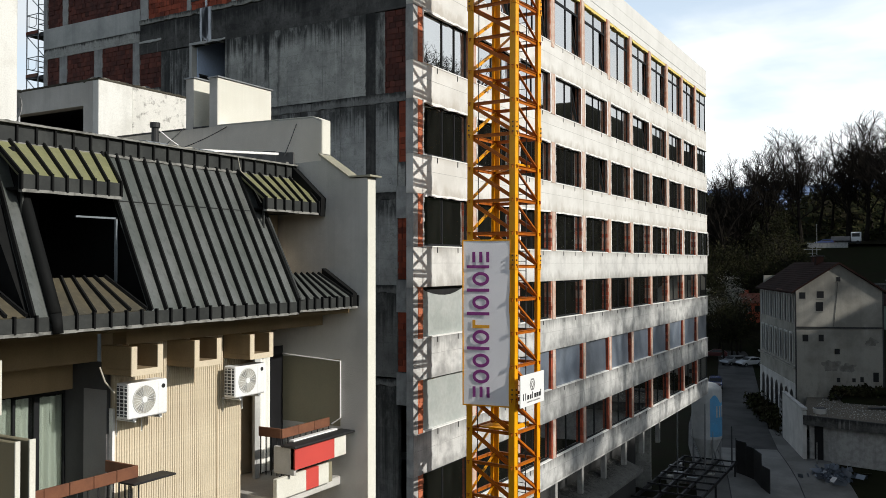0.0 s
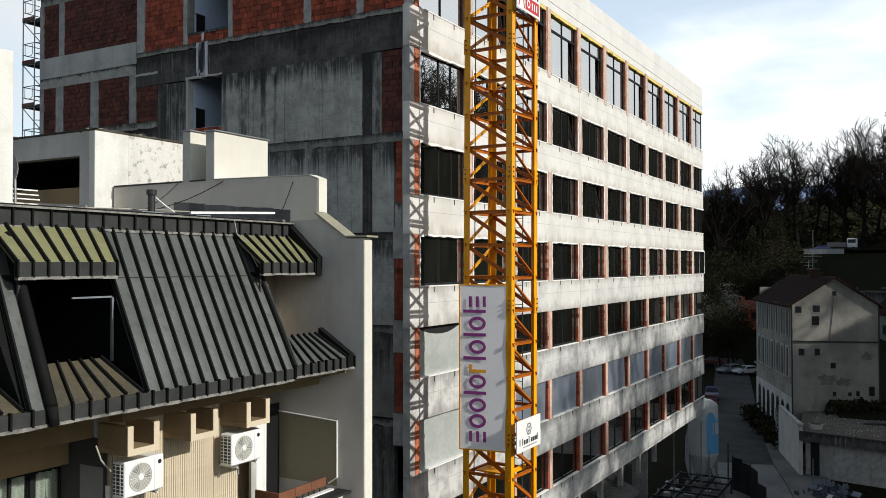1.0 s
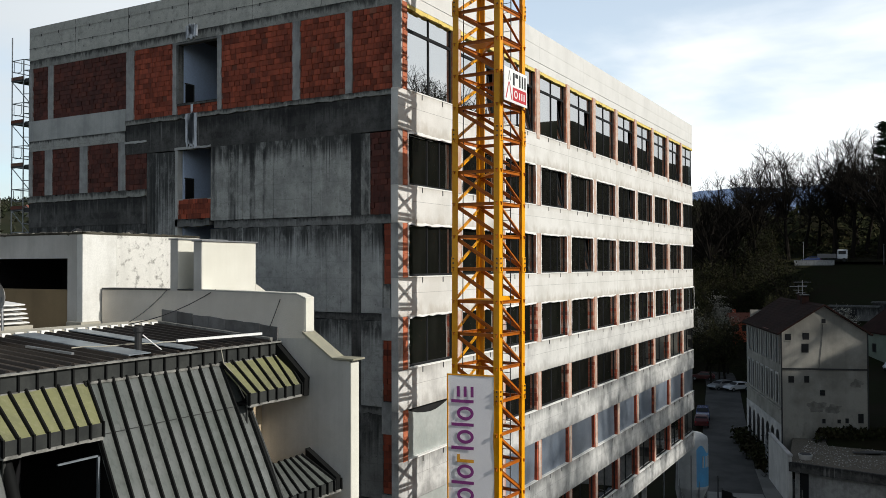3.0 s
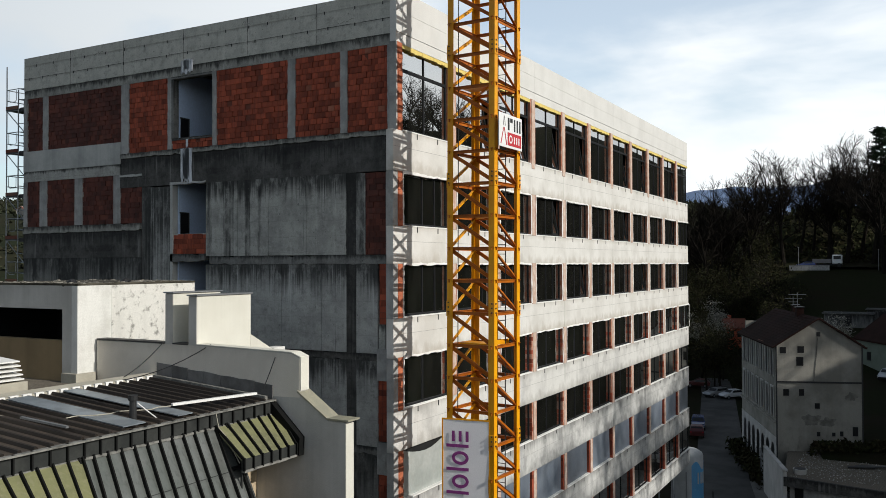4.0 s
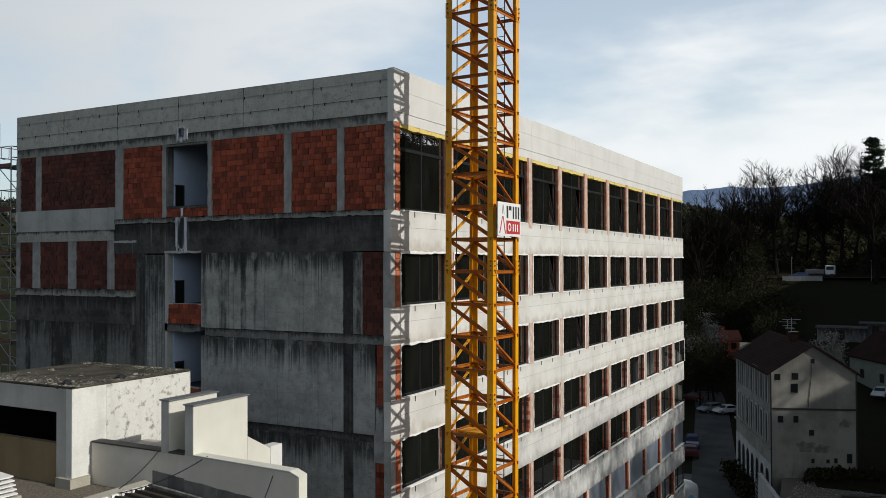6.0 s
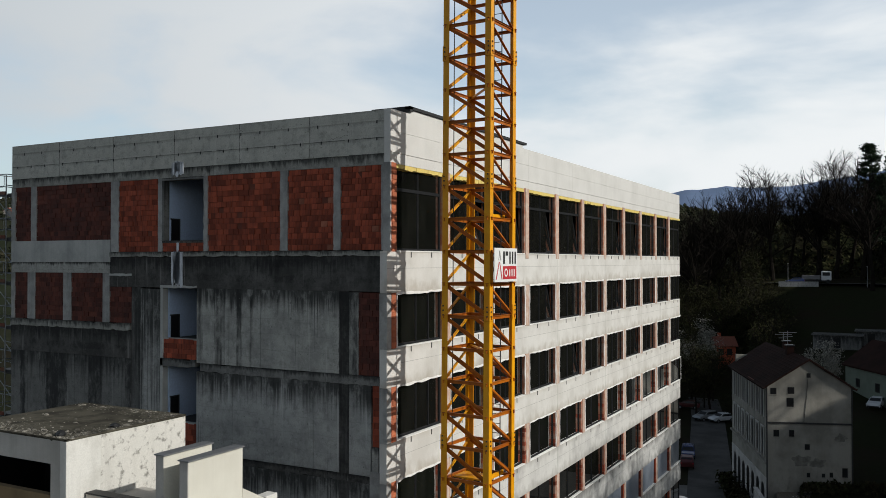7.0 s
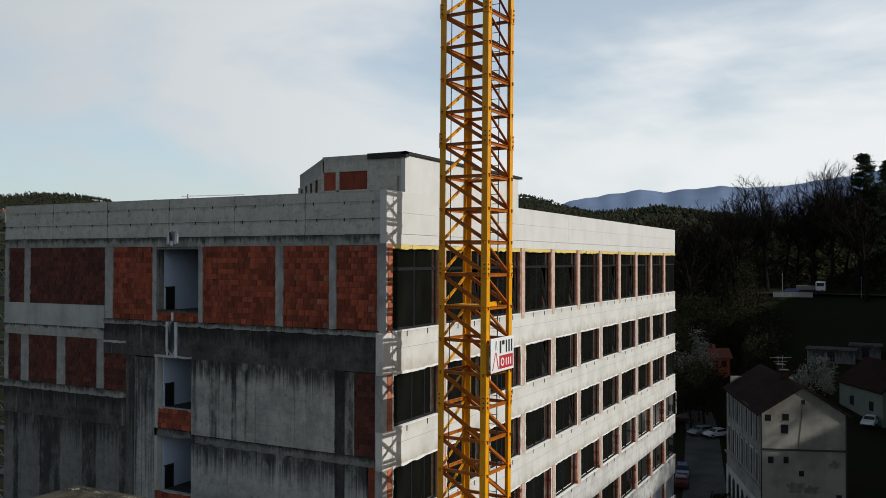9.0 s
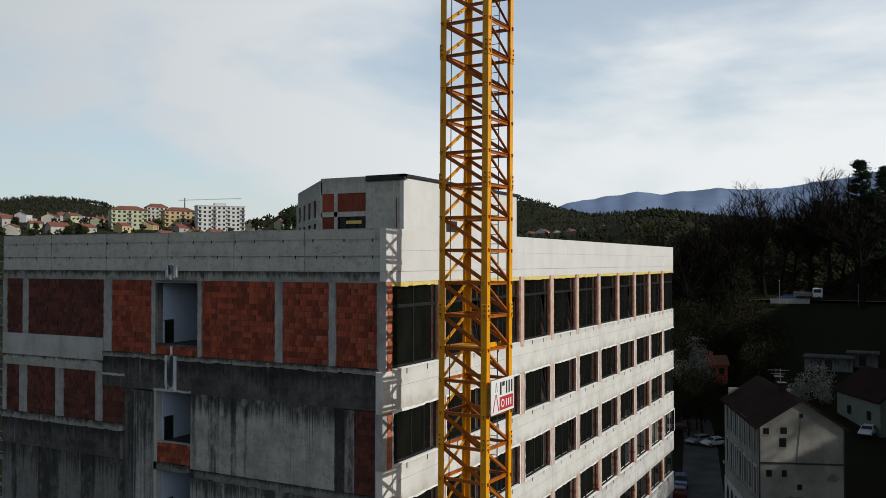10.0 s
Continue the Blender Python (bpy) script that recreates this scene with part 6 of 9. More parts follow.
for axis, (a, e), face in (("x", (BY - 0.012, 9.0), BX0), ("y", (BX0 - 0.012, BX1), BY)):
    n = 46
    top = [(a + (e - a) * q / n, 19.80 + rng.uniform(-0.03, 0.02)) for q in range(n + 1)]
    low = [(p, 19.775 - abs(rng.gauss(0, 0.012)) - (rng.uniform(0.02, 0.06) if rng.random() < 0.1 else 0)) for p, _ in top]
    part("roof_kerb", Geo().prism(top + low[::-1], axis, face - 0.012, face + 0.08), M_tar, lift, "blackened crumbling roof edge")
part("end_wall", Geo().box(BX0 + 0.31, 8.78, 19.305, BX1 - 0.2, 8.99, 19.73).box(BX0 + 2.81, 8.78, 17.2, BX1 - 0.2, 8.99, 19.304), M_grey_r, lift)
part("rear_wall", Geo().box(BX1 - 0.2, BY + 0.25, 17.2, BX1, 9.0, 19.74), M_grey_r, lift)
g = Geo()
for n in range(1300):
    edge = rng.random()
    if edge < 0.5:
        x, y = BX0 + 0.03 + abs(rng.gauss(0, 0.45)), rng.uniform(BY + 0.05, 8.8)
    elif edge < 0.72:
        x, y = rng.uniform(BX0 + 0.05, BX1 - 0.1), BY + 0.04 + abs(rng.gauss(0, 0.4))
    elif edge < 0.88:
        x, y = BX1 - 0.08 - abs(rng.gauss(0, 0.35)), rng.uniform(BY + 0.05, 8.9)
    else:
        x, y = rng.uniform(BX0 + 0.05, BX1 - 0.1), rng.uniform(BY + 0.05, 8.8)
    s = rng.uniform(0.01, 0.035) if rng.random() < 0.93 else rng.uniform(0.05, 0.10)
    a, h = rng.uniform(0, 3), s * rng.uniform(0.15, 0.5)
    low = [(x + s * rng.uniform(0.7, 1.2) * math.cos(a + q * 1.257), y + s * rng.uniform(0.6, 1.1) * math.sin(a + q * 1.257), 19.795) for q in range(5)]
    top = [(x + (p[0] - x) * rng.uniform(0.4, 0.9), y + (p[1] - y) * rng.uniform(0.4, 0.9), 19.80 + h * rng.uniform(0.7, 1.2)) for p in low]
    g.add(low + top, [(5, 6, 7, 8, 9)] + [(q, (q + 1) % 5, 5 + (q + 1) % 5, 5 + q) for q in range(5)])
tagged(single("roof_rubble", g, M_rubble, "scattered pale rubble on the lift house roof", "rubble"), kind="stuff")
for x, y, r0 in ((-8.75, 5.0, 0.13), (-8.55, 5.25, 0.11), (-7.2, 4.72, 0.13)):
    g = Geo()
    for h, w in ((0.0, 1.0), (0.35, 1.12), (0.7, 0.7), (0.95, 0.15)):
        g.v += [(x + r0 * w * rng.uniform(0.8, 1.15) * math.cos(q * 0.785), y + r0 * w * rng.uniform(0.8, 1.15) * math.sin(q * 0.785), 19.80 + r0 * h) for q in range(8)]
    g.f = [(k * 8 + q, k * 8 + (q + 1) % 8, (k + 1) * 8 + (q + 1) % 8, (k + 1) * 8 + q) for k in range(3) for q in range(8)] + [tuple(range(24, 32))]
    single("rubbish_bag", g, M_black, "dark crumpled rubbish bag on the lift house roof", "rubbish", "rubbish bags")
# louvred vent box and dish at the roof
lv = thing("louvred_vent", (-11.6, 4.2, 17.15), "white louvred roof vent on a plastered plinth", "vent")
part("plinth", Geo().box(-12.6, 4.0, 17.1, -10.75, 4.8, 17.45, 0.01), M_ledge, lv)
for k in range(5):
    z = 17.5 + k * 0.11
    part("slat", Geo().prism([(4.0, z), (4.0, z + 0.03), (4.75, z + 0.09), (4.75, z + 0.06)], "x", -12.5, -10.85 - 0.03 * k), M_tape, lv)
part("post", Geo().box(-11.9, 4.3, 17.4, -11.8, 4.4, 18.05), M_tape, lv)
ds = thing("satellite_dish", (-12.6, 2.44, 17.2), "grey satellite dish at the edge of the flat roof", "dish")
g = Geo()
nr, na = 5, 20
for r in range(nr + 1):
    for a in range(na):
        t, rr = 2 * math.pi * a / na, 0.38 * r / nr
        g.v.append((-12.78 + 0.18 * (1 - (r / nr) ** 2), 2.44 + rr * math.cos(t), 18.22 + rr * math.sin(t)))
g.f = [(r * na + a, r * na + (a + 1) % na, (r + 1) * na + (a + 1) % na, (r + 1) * na + a) for r in range(nr) for a in range(na)]
g.smooth = True
part("reflector", g, M_wall_w, ds, "dull white dish reflector")
part("mount", Geo().tube((-12.6, 2.44, 18.22), (-12.56, 2.44, 16.9), 0.03), M_steel, ds)
part("feed_arm", Geo().tube((-12.78, 2.44, 17.86), (-13.15, 2.44, 18.2), 0.015), M_steel, ds)
# white chimney shaft at the left
ch = thing("white_chimney", (-12.6, 0.3, 17.2), "tall bright white rendered chimney shaft on the flat roof", "chimney")
part("shaft", Geo().box(-15.4, 1.0, 16.9, -13.58, 2.2, 20.4, 0.015), M_white_r, ch)
part("foot", Geo().box(-15.5, 0.9, 16.9, -13.4, 2.3, 17.3, 0.01), M_ledge, ch)

# ---- front below the eave
WY = -2.25
part("front_wall", Geo().box(XL, WY, -3, -13.91, WY + 0.3, 10.2), M_plaster, old, "beige rendered front")
part("front_wall", Geo().box(-13.9, WY, -3, -10.75, WY + 0.3, 13.8), M_plaster, old, "beige rendered front")
part("front_wall", Geo().box(-10.74, WY + 1.2, -3, FX0, WY + 1.5, 13.8), M_plaster, old, "beige rendered front")
part("front_wall", Geo().box(XL, -0.73, 10.2, -13.91, -0.5, 13.8), M_plaster, old, "beige rendered front")
# soffit and beam take the brown with the eave's shade in it
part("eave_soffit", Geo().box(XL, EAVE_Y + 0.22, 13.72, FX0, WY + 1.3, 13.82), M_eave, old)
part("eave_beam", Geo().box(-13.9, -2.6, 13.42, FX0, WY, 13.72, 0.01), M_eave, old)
# ribbed cladding
clad = part("ribbed_cladding", Geo().box(-13.9, WY - 0.03, 6, -10.75, WY, 13.4), M_rib, old, "sand-coloured vertically ribbed cladding")
x, n = -13.89, 0
rib_me = make_mesh("cladding_rib", Geo().box(0, -0.018, 0, 0.032, 0, 7.4, 0.006), M_rib)
while x < -10.79:
    part("cladding_rib", rib_me, None, clad, at=(x, WY - 0.03, 6))
    x += 0.055
part("cladding_joint", Geo().box(-11.45, WY - 0.065, 6, -11.435, WY - 0.03, 13.4), M_plaster, clad)
part("corner_trim", Geo().box(-13.95, WY - 0.07, 6, -13.9, WY + 0.02, 12.3), M_tape, clad)
# brackets under the eave: open troughs seen from their ends, sides browned for the shade there
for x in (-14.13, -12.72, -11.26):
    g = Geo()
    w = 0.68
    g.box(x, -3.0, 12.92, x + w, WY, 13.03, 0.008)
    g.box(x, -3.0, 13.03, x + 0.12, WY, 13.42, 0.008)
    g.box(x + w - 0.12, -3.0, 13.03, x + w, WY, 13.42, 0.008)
    br = part("eave_bracket", g, M_eave, old, "brown trough bracket, sides darkened for shade, with pinkish front edge")
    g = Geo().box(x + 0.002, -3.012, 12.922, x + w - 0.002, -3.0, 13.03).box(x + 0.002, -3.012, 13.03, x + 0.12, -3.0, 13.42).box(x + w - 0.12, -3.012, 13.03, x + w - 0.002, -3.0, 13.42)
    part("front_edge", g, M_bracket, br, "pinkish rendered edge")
# beam over the loggia at the left, recess blackened for its shade, with glazing and curtains
# lintel and beam darkened in colour for the eave's shade
part("loggia_lintel", Geo().box(-17.3, -1.3, 12.58, -13.93, -1.12, 13.1, 0.01), M_eave, old, "brown painted lintel, darkened for the eave's shade")
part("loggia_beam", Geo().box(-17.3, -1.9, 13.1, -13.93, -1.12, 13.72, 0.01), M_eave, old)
part("lintel_end", Geo().box(-16.47, -2.95, 12.62, -16.38, -2.6, 13.42, 0.005), M_cream, old)
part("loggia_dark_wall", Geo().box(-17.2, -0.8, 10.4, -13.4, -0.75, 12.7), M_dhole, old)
part("loggia_cheek_wall", Geo().box(-13.99, WY + 0.02, 10.0, -13.92, -1.0, 13.1), M_room, old)
part("cheek_panel", Geo().box(-14.0, WY + 0.03, 10.0, -13.99, -1.62, 12.62), M_rgrey, old, "dark grey panel on the loggia's side")
wd = part("loggia_window", Geo().box(-15.0, -1.1, 10.4, -14.95, -1.04, 12.6).box(-14.60, -1.1, 10.4, -14.50, -1.04, 12.6).box(-14.02, -1.1, 10.4, -13.95, -1.04, 12.6).box(-15.0, -1.1, 12.5, -13.95, -1.04, 12.6), M_frame, old)
part("pane", Geo().box(-16.84, -1.075, 10.4, -13.96, -1.068, 12.6), M_glass2, wd)


def curtain(x0, x1, y, z0, z1, parent):
    g = Geo()
    n = int((x1 - x0) / 0.022)
    for k in range(n + 1):
        xx = x0 + (x1 - x0) * k / n
        yy = y + 0.035 * math.sin(xx * 46) + 0.02 * math.sin(xx * 17)
        g.v += [(xx, yy, z0), (xx + 0.01 * math.sin(xx * 9), yy * 1.0, z1)]
    g.f = [(2 * k, 2 * k + 2, 2 * k + 3, 2 * k + 1) for k in range(n)]
    g.smooth = True
    return part("curtain", g, M_curtain, parent, "white pleated curtain")


curtain(-14.43, -13.75, -0.95, 10.4, 12.45, old)
curtain(-15.2, -14.60, -0.95, 10.4, 12.5, old)
# white divider walls, their shaded sides put in as olive, and the brown rail of the left balcony
for x0, x1, y0, z1 in ((-16.45, -16.38, -3.36, 12.28), (-16.19, -16.10, -3.30, 12.26)):
    part("balcony_divider", Geo().box(x0, y0, 9.5, x1, -2.0, z1, 0.015), M_olive, old, "rendered balcony divider, sides olive for their shade")
    part("divider_edge", Geo().box(x0 - 0.004, y0 - 0.03, 9.5, x1 + 0.004, y0, z1 + 0.01, 0.004), M_cream, old, "cream painted edge")


def balcony_rail(x0, x1, y, z, depth, name_label, end_at_start=False):
    r = thing("balcony_railing", ((x0 + x1) / 2, y, z - 1.0), name_label, "railing", "balcony railings")
    n = max(2, int((x1 - x0) / 0.42))
    for k in range(n):
        a = x0 + (x1 - x0) * k / n
        part("top_board", Geo().box(a + 0.004, y, z - 0.20, a + (x1 - x0) / n - 0.004, y + 0.04, z, 0.008), M_wood, r)
    xe = x0 if end_at_start else x1 - 0.045
    part("end_board", Geo().box(xe, y + 0.044, z - 0.20, xe + 0.04, y + depth, z, 0.008), M_wood, r)
    ye = y + 0.16
    while ye < y + depth:
        part("baluster", Geo().tube((xe + 0.02, ye, z - 1.0), (xe + 0.02, ye, z - 0.2), 0.014, n=6), M_black, r)
        ye += 0.15
    k = x0
    while k < x1:
        part("baluster", Geo().tube((k + 0.05, y + 0.06, z - 1.0), (k + 0.05, y + 0.06, z - 0.2), 0.014, n=6), M_black, r)
        k += 0.2
    part("bottom_bar", Geo().box(x0, y + 0.04, z - 1.02, x1, y + 0.08, z - 0.98), M_black, r)
    return r


balcony_rail(-16.2, -14.0, -3.05, 11.42, 0.8, "brown boarded balcony railing with black bars")
part("balcony_slab", Geo().box(-16.6, -3.1, 10.2, -14.0, WY, 10.42, 0.01), M_plaster, old)
single("folding_table_top", Geo().box(-14.35, -3.35, 11.18, -13.45, -3.0, 11.215, 0.008), M_black, "small black shelf fixed at the balcony railing", "shelf")
# right balcony with red and white stripes
rb = thing("striped_balcony", (-9.4, -3.0, 10.2), "balcony with red and white painted parapet beside the fire wall", "balcony")
part("floor_slab", Geo().box(-10.6, -3.1, 9.85, FX0, WY + 1.2, 10.04, 0.01), M_grey_r, rb)
part("side_panel", Geo().box(-10.41, -3.42, 10.50, -10.33, -2.87, 11.06, 0.01), M_grey_r, rb)
UY = -3.45
for x0, x1, m, nm in ((-10.41, -9.1, M_stripe, "red_stripe"), (-9.1, -8.68, M_cream, "white_stripe")):
    part(nm, Geo().box(x0, UY, 10.62, x1, UY + 0.12, 11.06, 0.006), m, rb)
for x0, x1, m, nm in ((-10.74, -9.81, M_cream, "white_stripe"), (-9.81, -9.39, M_stripe, "red_stripe"), (-9.39, -9.04, M_cream, "white_stripe"), (-9.04, -8.92, M_olive, "dull_stripe")):
    part(nm, Geo().box(x0, UY + 0.20, 10.05, x1, UY + 0.30, 10.48, 0.006), m, rb)
part("coping", Geo().box(-10.47, UY - 0.06, 11.06, FX0, UY + 0.34, 11.11, 0.015), M_black, rb, "black sheet coping")
part("inner_ledge", Geo().box(-10.1, UY + 0.3, 11.1, -8.6, UY + 0.42, 11.14), M_tape, rb)
balcony_rail(-10.17, -8.55, -2.9, 11.36, 0.66, "red-brown boarded balcony railing with black bars", True)
# white frame given a grey tone that holds the recess's shade
part("balcony_door_frame", Geo().box(-9.60, -1.62, 10.05, -9.44, -1.55, 12.9), M_lgrey, old, "white balcony door frame")
part("balcony_door_glass", Geo().box(-9.32, -1.42, 10.05, -8.43, -1.38, 12.9), M_dhole, old)
curtain(-9.42, -8.98, -1.52, 10.1, 12.8, old)
part("recess_side", Geo().box(-10.75, WY + 0.3, 10, -10.65, -1.05, 13.4), M_room, old)


def air_conditioner():
    """An outdoor unit, its front towards -y, the lower left corner of the front at the origin."""
    u = thing("air_conditioner", (0, 0, 0), "white outdoor air conditioner with round fan grille on the wall", "air conditioner", "air conditioners")
    w, h, d = 0.86, 0.62, 0.31
    part("casing", Geo().box(0, 0, 0, w, d, h, 0.02), M_ac, u)
    g = Geo()
    cx, cz, rr = 0.34, 0.31, 0.25
    for r in (0.245,):
        g.path([(cx + r * math.cos(k * math.pi / 10), -0.012, cz + r * math.sin(k * math.pi / 10)) for k in range(21)], 0.005, 4)
    for k in range(22):
        a = k * math.pi / 11
        g.tube((cx + 0.05 * math.cos(a), -0.012, cz + 0.05 * math.sin(a)), (cx + rr * math.cos(a), -0.012, cz + rr * math.sin(a)), 0.0032, n=4)
    part("fan_grille", g, M_ac, u)
    # flat grey disc in place of the shaded hollow behind the grille
    part("fan_hollow", Geo().tube((cx, -0.004, cz), (cx, 0.001, cz), rr, n=24), M_fan, u, "shaded fan opening")
    blades = Geo()
    for k in range(3):
        a = k * 2.094
        blades.add([(cx + 0.04 * math.cos(a), -0.006, cz + 0.04 * math.sin(a)), (cx + 0.22 * math.cos(a - 0.35), -0.006, cz + 0.22 * math.sin(a - 0.35)), (cx + 0.22 * math.cos(a + 0.45), -0.008, cz + 0.22 * math.sin(a + 0.45))], [(0, 1, 2)])
    part("fan_blades", blades, M_blade, u)
    part("fan_hub", Geo().tube((cx, -0.022, cz), (cx, -0.004, cz), 0.055, 0.06, 16), M_ac, u)
    part("front_panel", Geo().box(0.64, -0.008, 0.03, w - 0.02, 0.001, h - 0.03, 0.003), M_ac, u)
    part("badge", Geo().tube((0.755, -0.014, 0.50), (0.755, -0.007, 0.50), 0.04, n=14), M_black, u, "dark round badge")
    fins = part("side_grille", Geo().box(-0.006, 0.03, 0.05, 0.001, d - 0.03, h - 0.05), M_acdark, u, "dark finned side grille")
    for k in range(8):
        z = 0.08 + k * 0.065
        part("grille_bar", Geo().box(-0.014, 0.03, z, -0.004, d - 0.03, z + 0.014), M_ac, fins)
    for y in (0.09, 0.2):
        part("grille_post", Geo().box(-0.016, y, 0.05, -0.005, y + 0.014, h - 0.05), M_ac, fins)
    for x in (0.12, 0.68):
        part("foot", Geo().box(x, 0.02, -0.035, x + 0.07, d + 0.02, 0.0), M_steel, u)
        part("wall_bracket", Geo().box(x + 0.02, 0.0, -0.06, x + 0.05, d + 0.22, -0.035).box(x + 0.02, d + 0.18, -0.35, x + 0.05, d + 0.21, -0.035), M_tape, u)
    return u


ac = air_conditioner()
ac.location = (-14.0, -2.78, 12.15)
copy_thing(ac, pose(-11.43, -2.78, 12.17))
for x in (-13.0, -14.05):
    g = Geo().path([(x, -2.45, 12.4), (x + 0.12, -2.35, 12.25), (x + 0.2, -2.32, 12.1)] if x > -13.5 else [(x, -2.5, 12.6), (x - 0.12, -2.4, 12.8), (x - 0.15, -2.3, 13.05)], 0.016, 6)
    single("refrigerant_hose", g, M_ledge, "short hose running from the air conditioner to the wall", "hose")

# ---------------------------------------------------------------- ground, road and distance
def sm(v):
    v = max(0.0, min(1.0, v))
    return v * v * (3 - 2 * v)


def road_side(x, y):
    """Metres to the south of the road's middle line."""
    return 0.19 * (x - 60) - 0.98 * (y - 1.0)


def far_hill(x, y):
    """Low hills north of the valley: a wooded dome, a saddle with houses, a steeper spur."""
    dx, dy = x + 23.9, y + 14.7
    d, a = math.hypot(dx, dy), math.degrees(math.atan2(dy, dx))
    houses = 6.5 * sm((a - 37) / 5) * sm((d - 430) / 170)
    dome = 25 * math.exp(-((a - 52) / 4.6) ** 2) * sm((d - 900) / 500)
    spur = 42 * math.exp(-((a - 35.5) / 3.2) ** 2) * sm((d - 560) / 260)
    knoll = 15 * math.exp(-((a - 13.5) / 3.8) ** 2) * sm((d - 380) / 240)
    shoulder = 36 * math.exp(-((a - 22.8) / 3.6) ** 2) * sm((d - 1050) / 450)
    return houses + dome + spur + knoll + shoulder, 1 - 0.75 * sm((a - 34) / 4) * sm((50 - a) / 4)


def ground_z(x, y):
    s = road_side(x, y)
    z = -2.0 - 1.6 * sm((52 - x) / 22)
    terrace = 4.3 * sm((s - 7.0) / 1.5) * sm((x - 58) / 6)
    climb = float(np.interp(x, (88, 110, 150, 197, 215, 242, 300), (0, 1.6, 7.0, 16.5, 20, 31, 37)))
    climb *= max(sm((s - 7) / 12), sm((x - 138) / 50)) * (1 - 0.40 * sm((y - 14) / 28))
    ridge = (46 + 9 * sm((x - 135) / 30)) * sm((-y - 20) / (52 - 16 * sm((x - 90) / 20))) * sm((x + 14) / 34)
    r = math.hypot(x - 10, y)
    rise = 56 * sm((r - 230) / 480)
    outer = (58 + 22 * noise.noise((x / 520, y / 520, 3.1))) * sm((r - 850) / 800)
    hill, low = far_hill(x, y)
    outer = outer * low + hill
    bump = noise.noise((x / 35, y / 35, 0.5)) * (0.12 + 3.0 * sm((r - 110) / 240))
    return z + max(terrace + climb, rise * 0.98, ridge) + outer + bump


def spaced(lo, hi, a, b, step, grow):
    """Lines that are close between a and b and spread out beyond."""
    line = list(np.arange(a, b + 0.01, step))
    d, v = step, b
    while v < hi:
        d *= grow
        v += d
        line.append(v)
    d, v = step, a
    while v > lo:
        d *= grow
        v -= d
        line.insert(0, v)
    return line


gx, gy = spaced(-3000, 3300, -30, 140, 2.5, 1.09), spaced(-3000, 3300, -30, 42, 2.5, 1.09)
g = Geo()
g.v = [(x, y, ground_z(x, y)) for y in gy for x in gx]
nx = len(gx)
g.f = [(j * nx + i, j * nx + i + 1, (j + 1) * nx + i + 1, (j + 1) * nx + i) for j in range(len(gy) - 1) for i in range(nx - 1)]
g.smooth = True
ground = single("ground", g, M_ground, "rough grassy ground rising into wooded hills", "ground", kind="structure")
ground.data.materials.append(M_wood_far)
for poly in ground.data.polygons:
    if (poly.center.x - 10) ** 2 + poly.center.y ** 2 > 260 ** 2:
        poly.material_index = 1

# the road: a strip 4 cm above the ground, from the building site past the old house
mid = [(26, -7.5), (36, -5.8), (46, -3.2), (56, -0.2), (66, 2.2), (78, 4.6), (92, 7.4), (108, 10.6), (124, 13.8), (140, 17.5), (156, 22)]


def strip(points, w0, w1, lift, fine=6):
    geo = Geo()
    pts = []
    for (x0, y0), (x1, y1) in zip(points, points[1:]):
        pts += [(x0 + (x1 - x0) * k / fine, y0 + (y1 - y0) * k / fine) for k in range(fine)]
    pts.append(points[-1])
    for k, (x, y) in enumerate(pts):
        a, b = pts[max(0, k - 1)], pts[min(len(pts) - 1, k + 1)]
        d = Vector((b[0] - a[0], b[1] - a[1], 0)).normalized()
        s = Vector((d.y, -d.x, 0))
        for w in (w0, w0 + (w1 - w0) / 3, w0 + 2 * (w1 - w0) / 3, w1):
            p = Vector((x, y, 0)) + s * w
            geo.v.append((p.x, p.y, max(-2.0 - 1.6 * sm((52 - x) / 22), -9) + lift))
    n = len(pts)
    geo.f = [(4 * k + c, 4 * k + c + 1, 4 * k + c + 5, 4 * k + c + 4) for k in range(n - 1) for c in range(3)]
    geo.smooth = True
    return geo


single("road", strip(mid, -2.6, 2.7, 0.16), M_asphalt, "narrow worn grey asphalt street", "road", kind="structure")
single("pavement", strip(mid[:6], -5.0, -2.6, 0.2), material("dusty_site_paving", (0.16, 0.155, 0.145), (0.10, 0.097, 0.09), 0.95, 0.5, 18, 0.7), "dusty concrete pavement beside the hotel", "pavement", kind="structure")
single("site_dust", strip(mid[:4], -2.5, 2.6, 0.172), material("pale_site_dust", (0.24, 0.235, 0.22), (0.15, 0.147, 0.138), 0.95, 0.35, 14, 0.9, bump=0.3), "pale building dust trodden over the street", "dust", kind="structure")
single("verge", strip(mid[:5], 2.7, 6.4, 0.12), material("dusty_verge", (0.21, 0.205, 0.19), (0.12, 0.115, 0.105), 0.95, 0.4, 16, 0.8, bump=0.5), "dusty pale verge beside the street", "verge", kind="structure")
single("site_yard", Geo().box(-8, -9.0, -3.6, 48, 3.2, -3.25), material("trampled_site_soil", (0.10, 0.09, 0.078), (0.06, 0.055, 0.05), 0.95, 0.5, 12, 0.8, bump=0.6), "trampled building site yard", "yard", kind="structure")

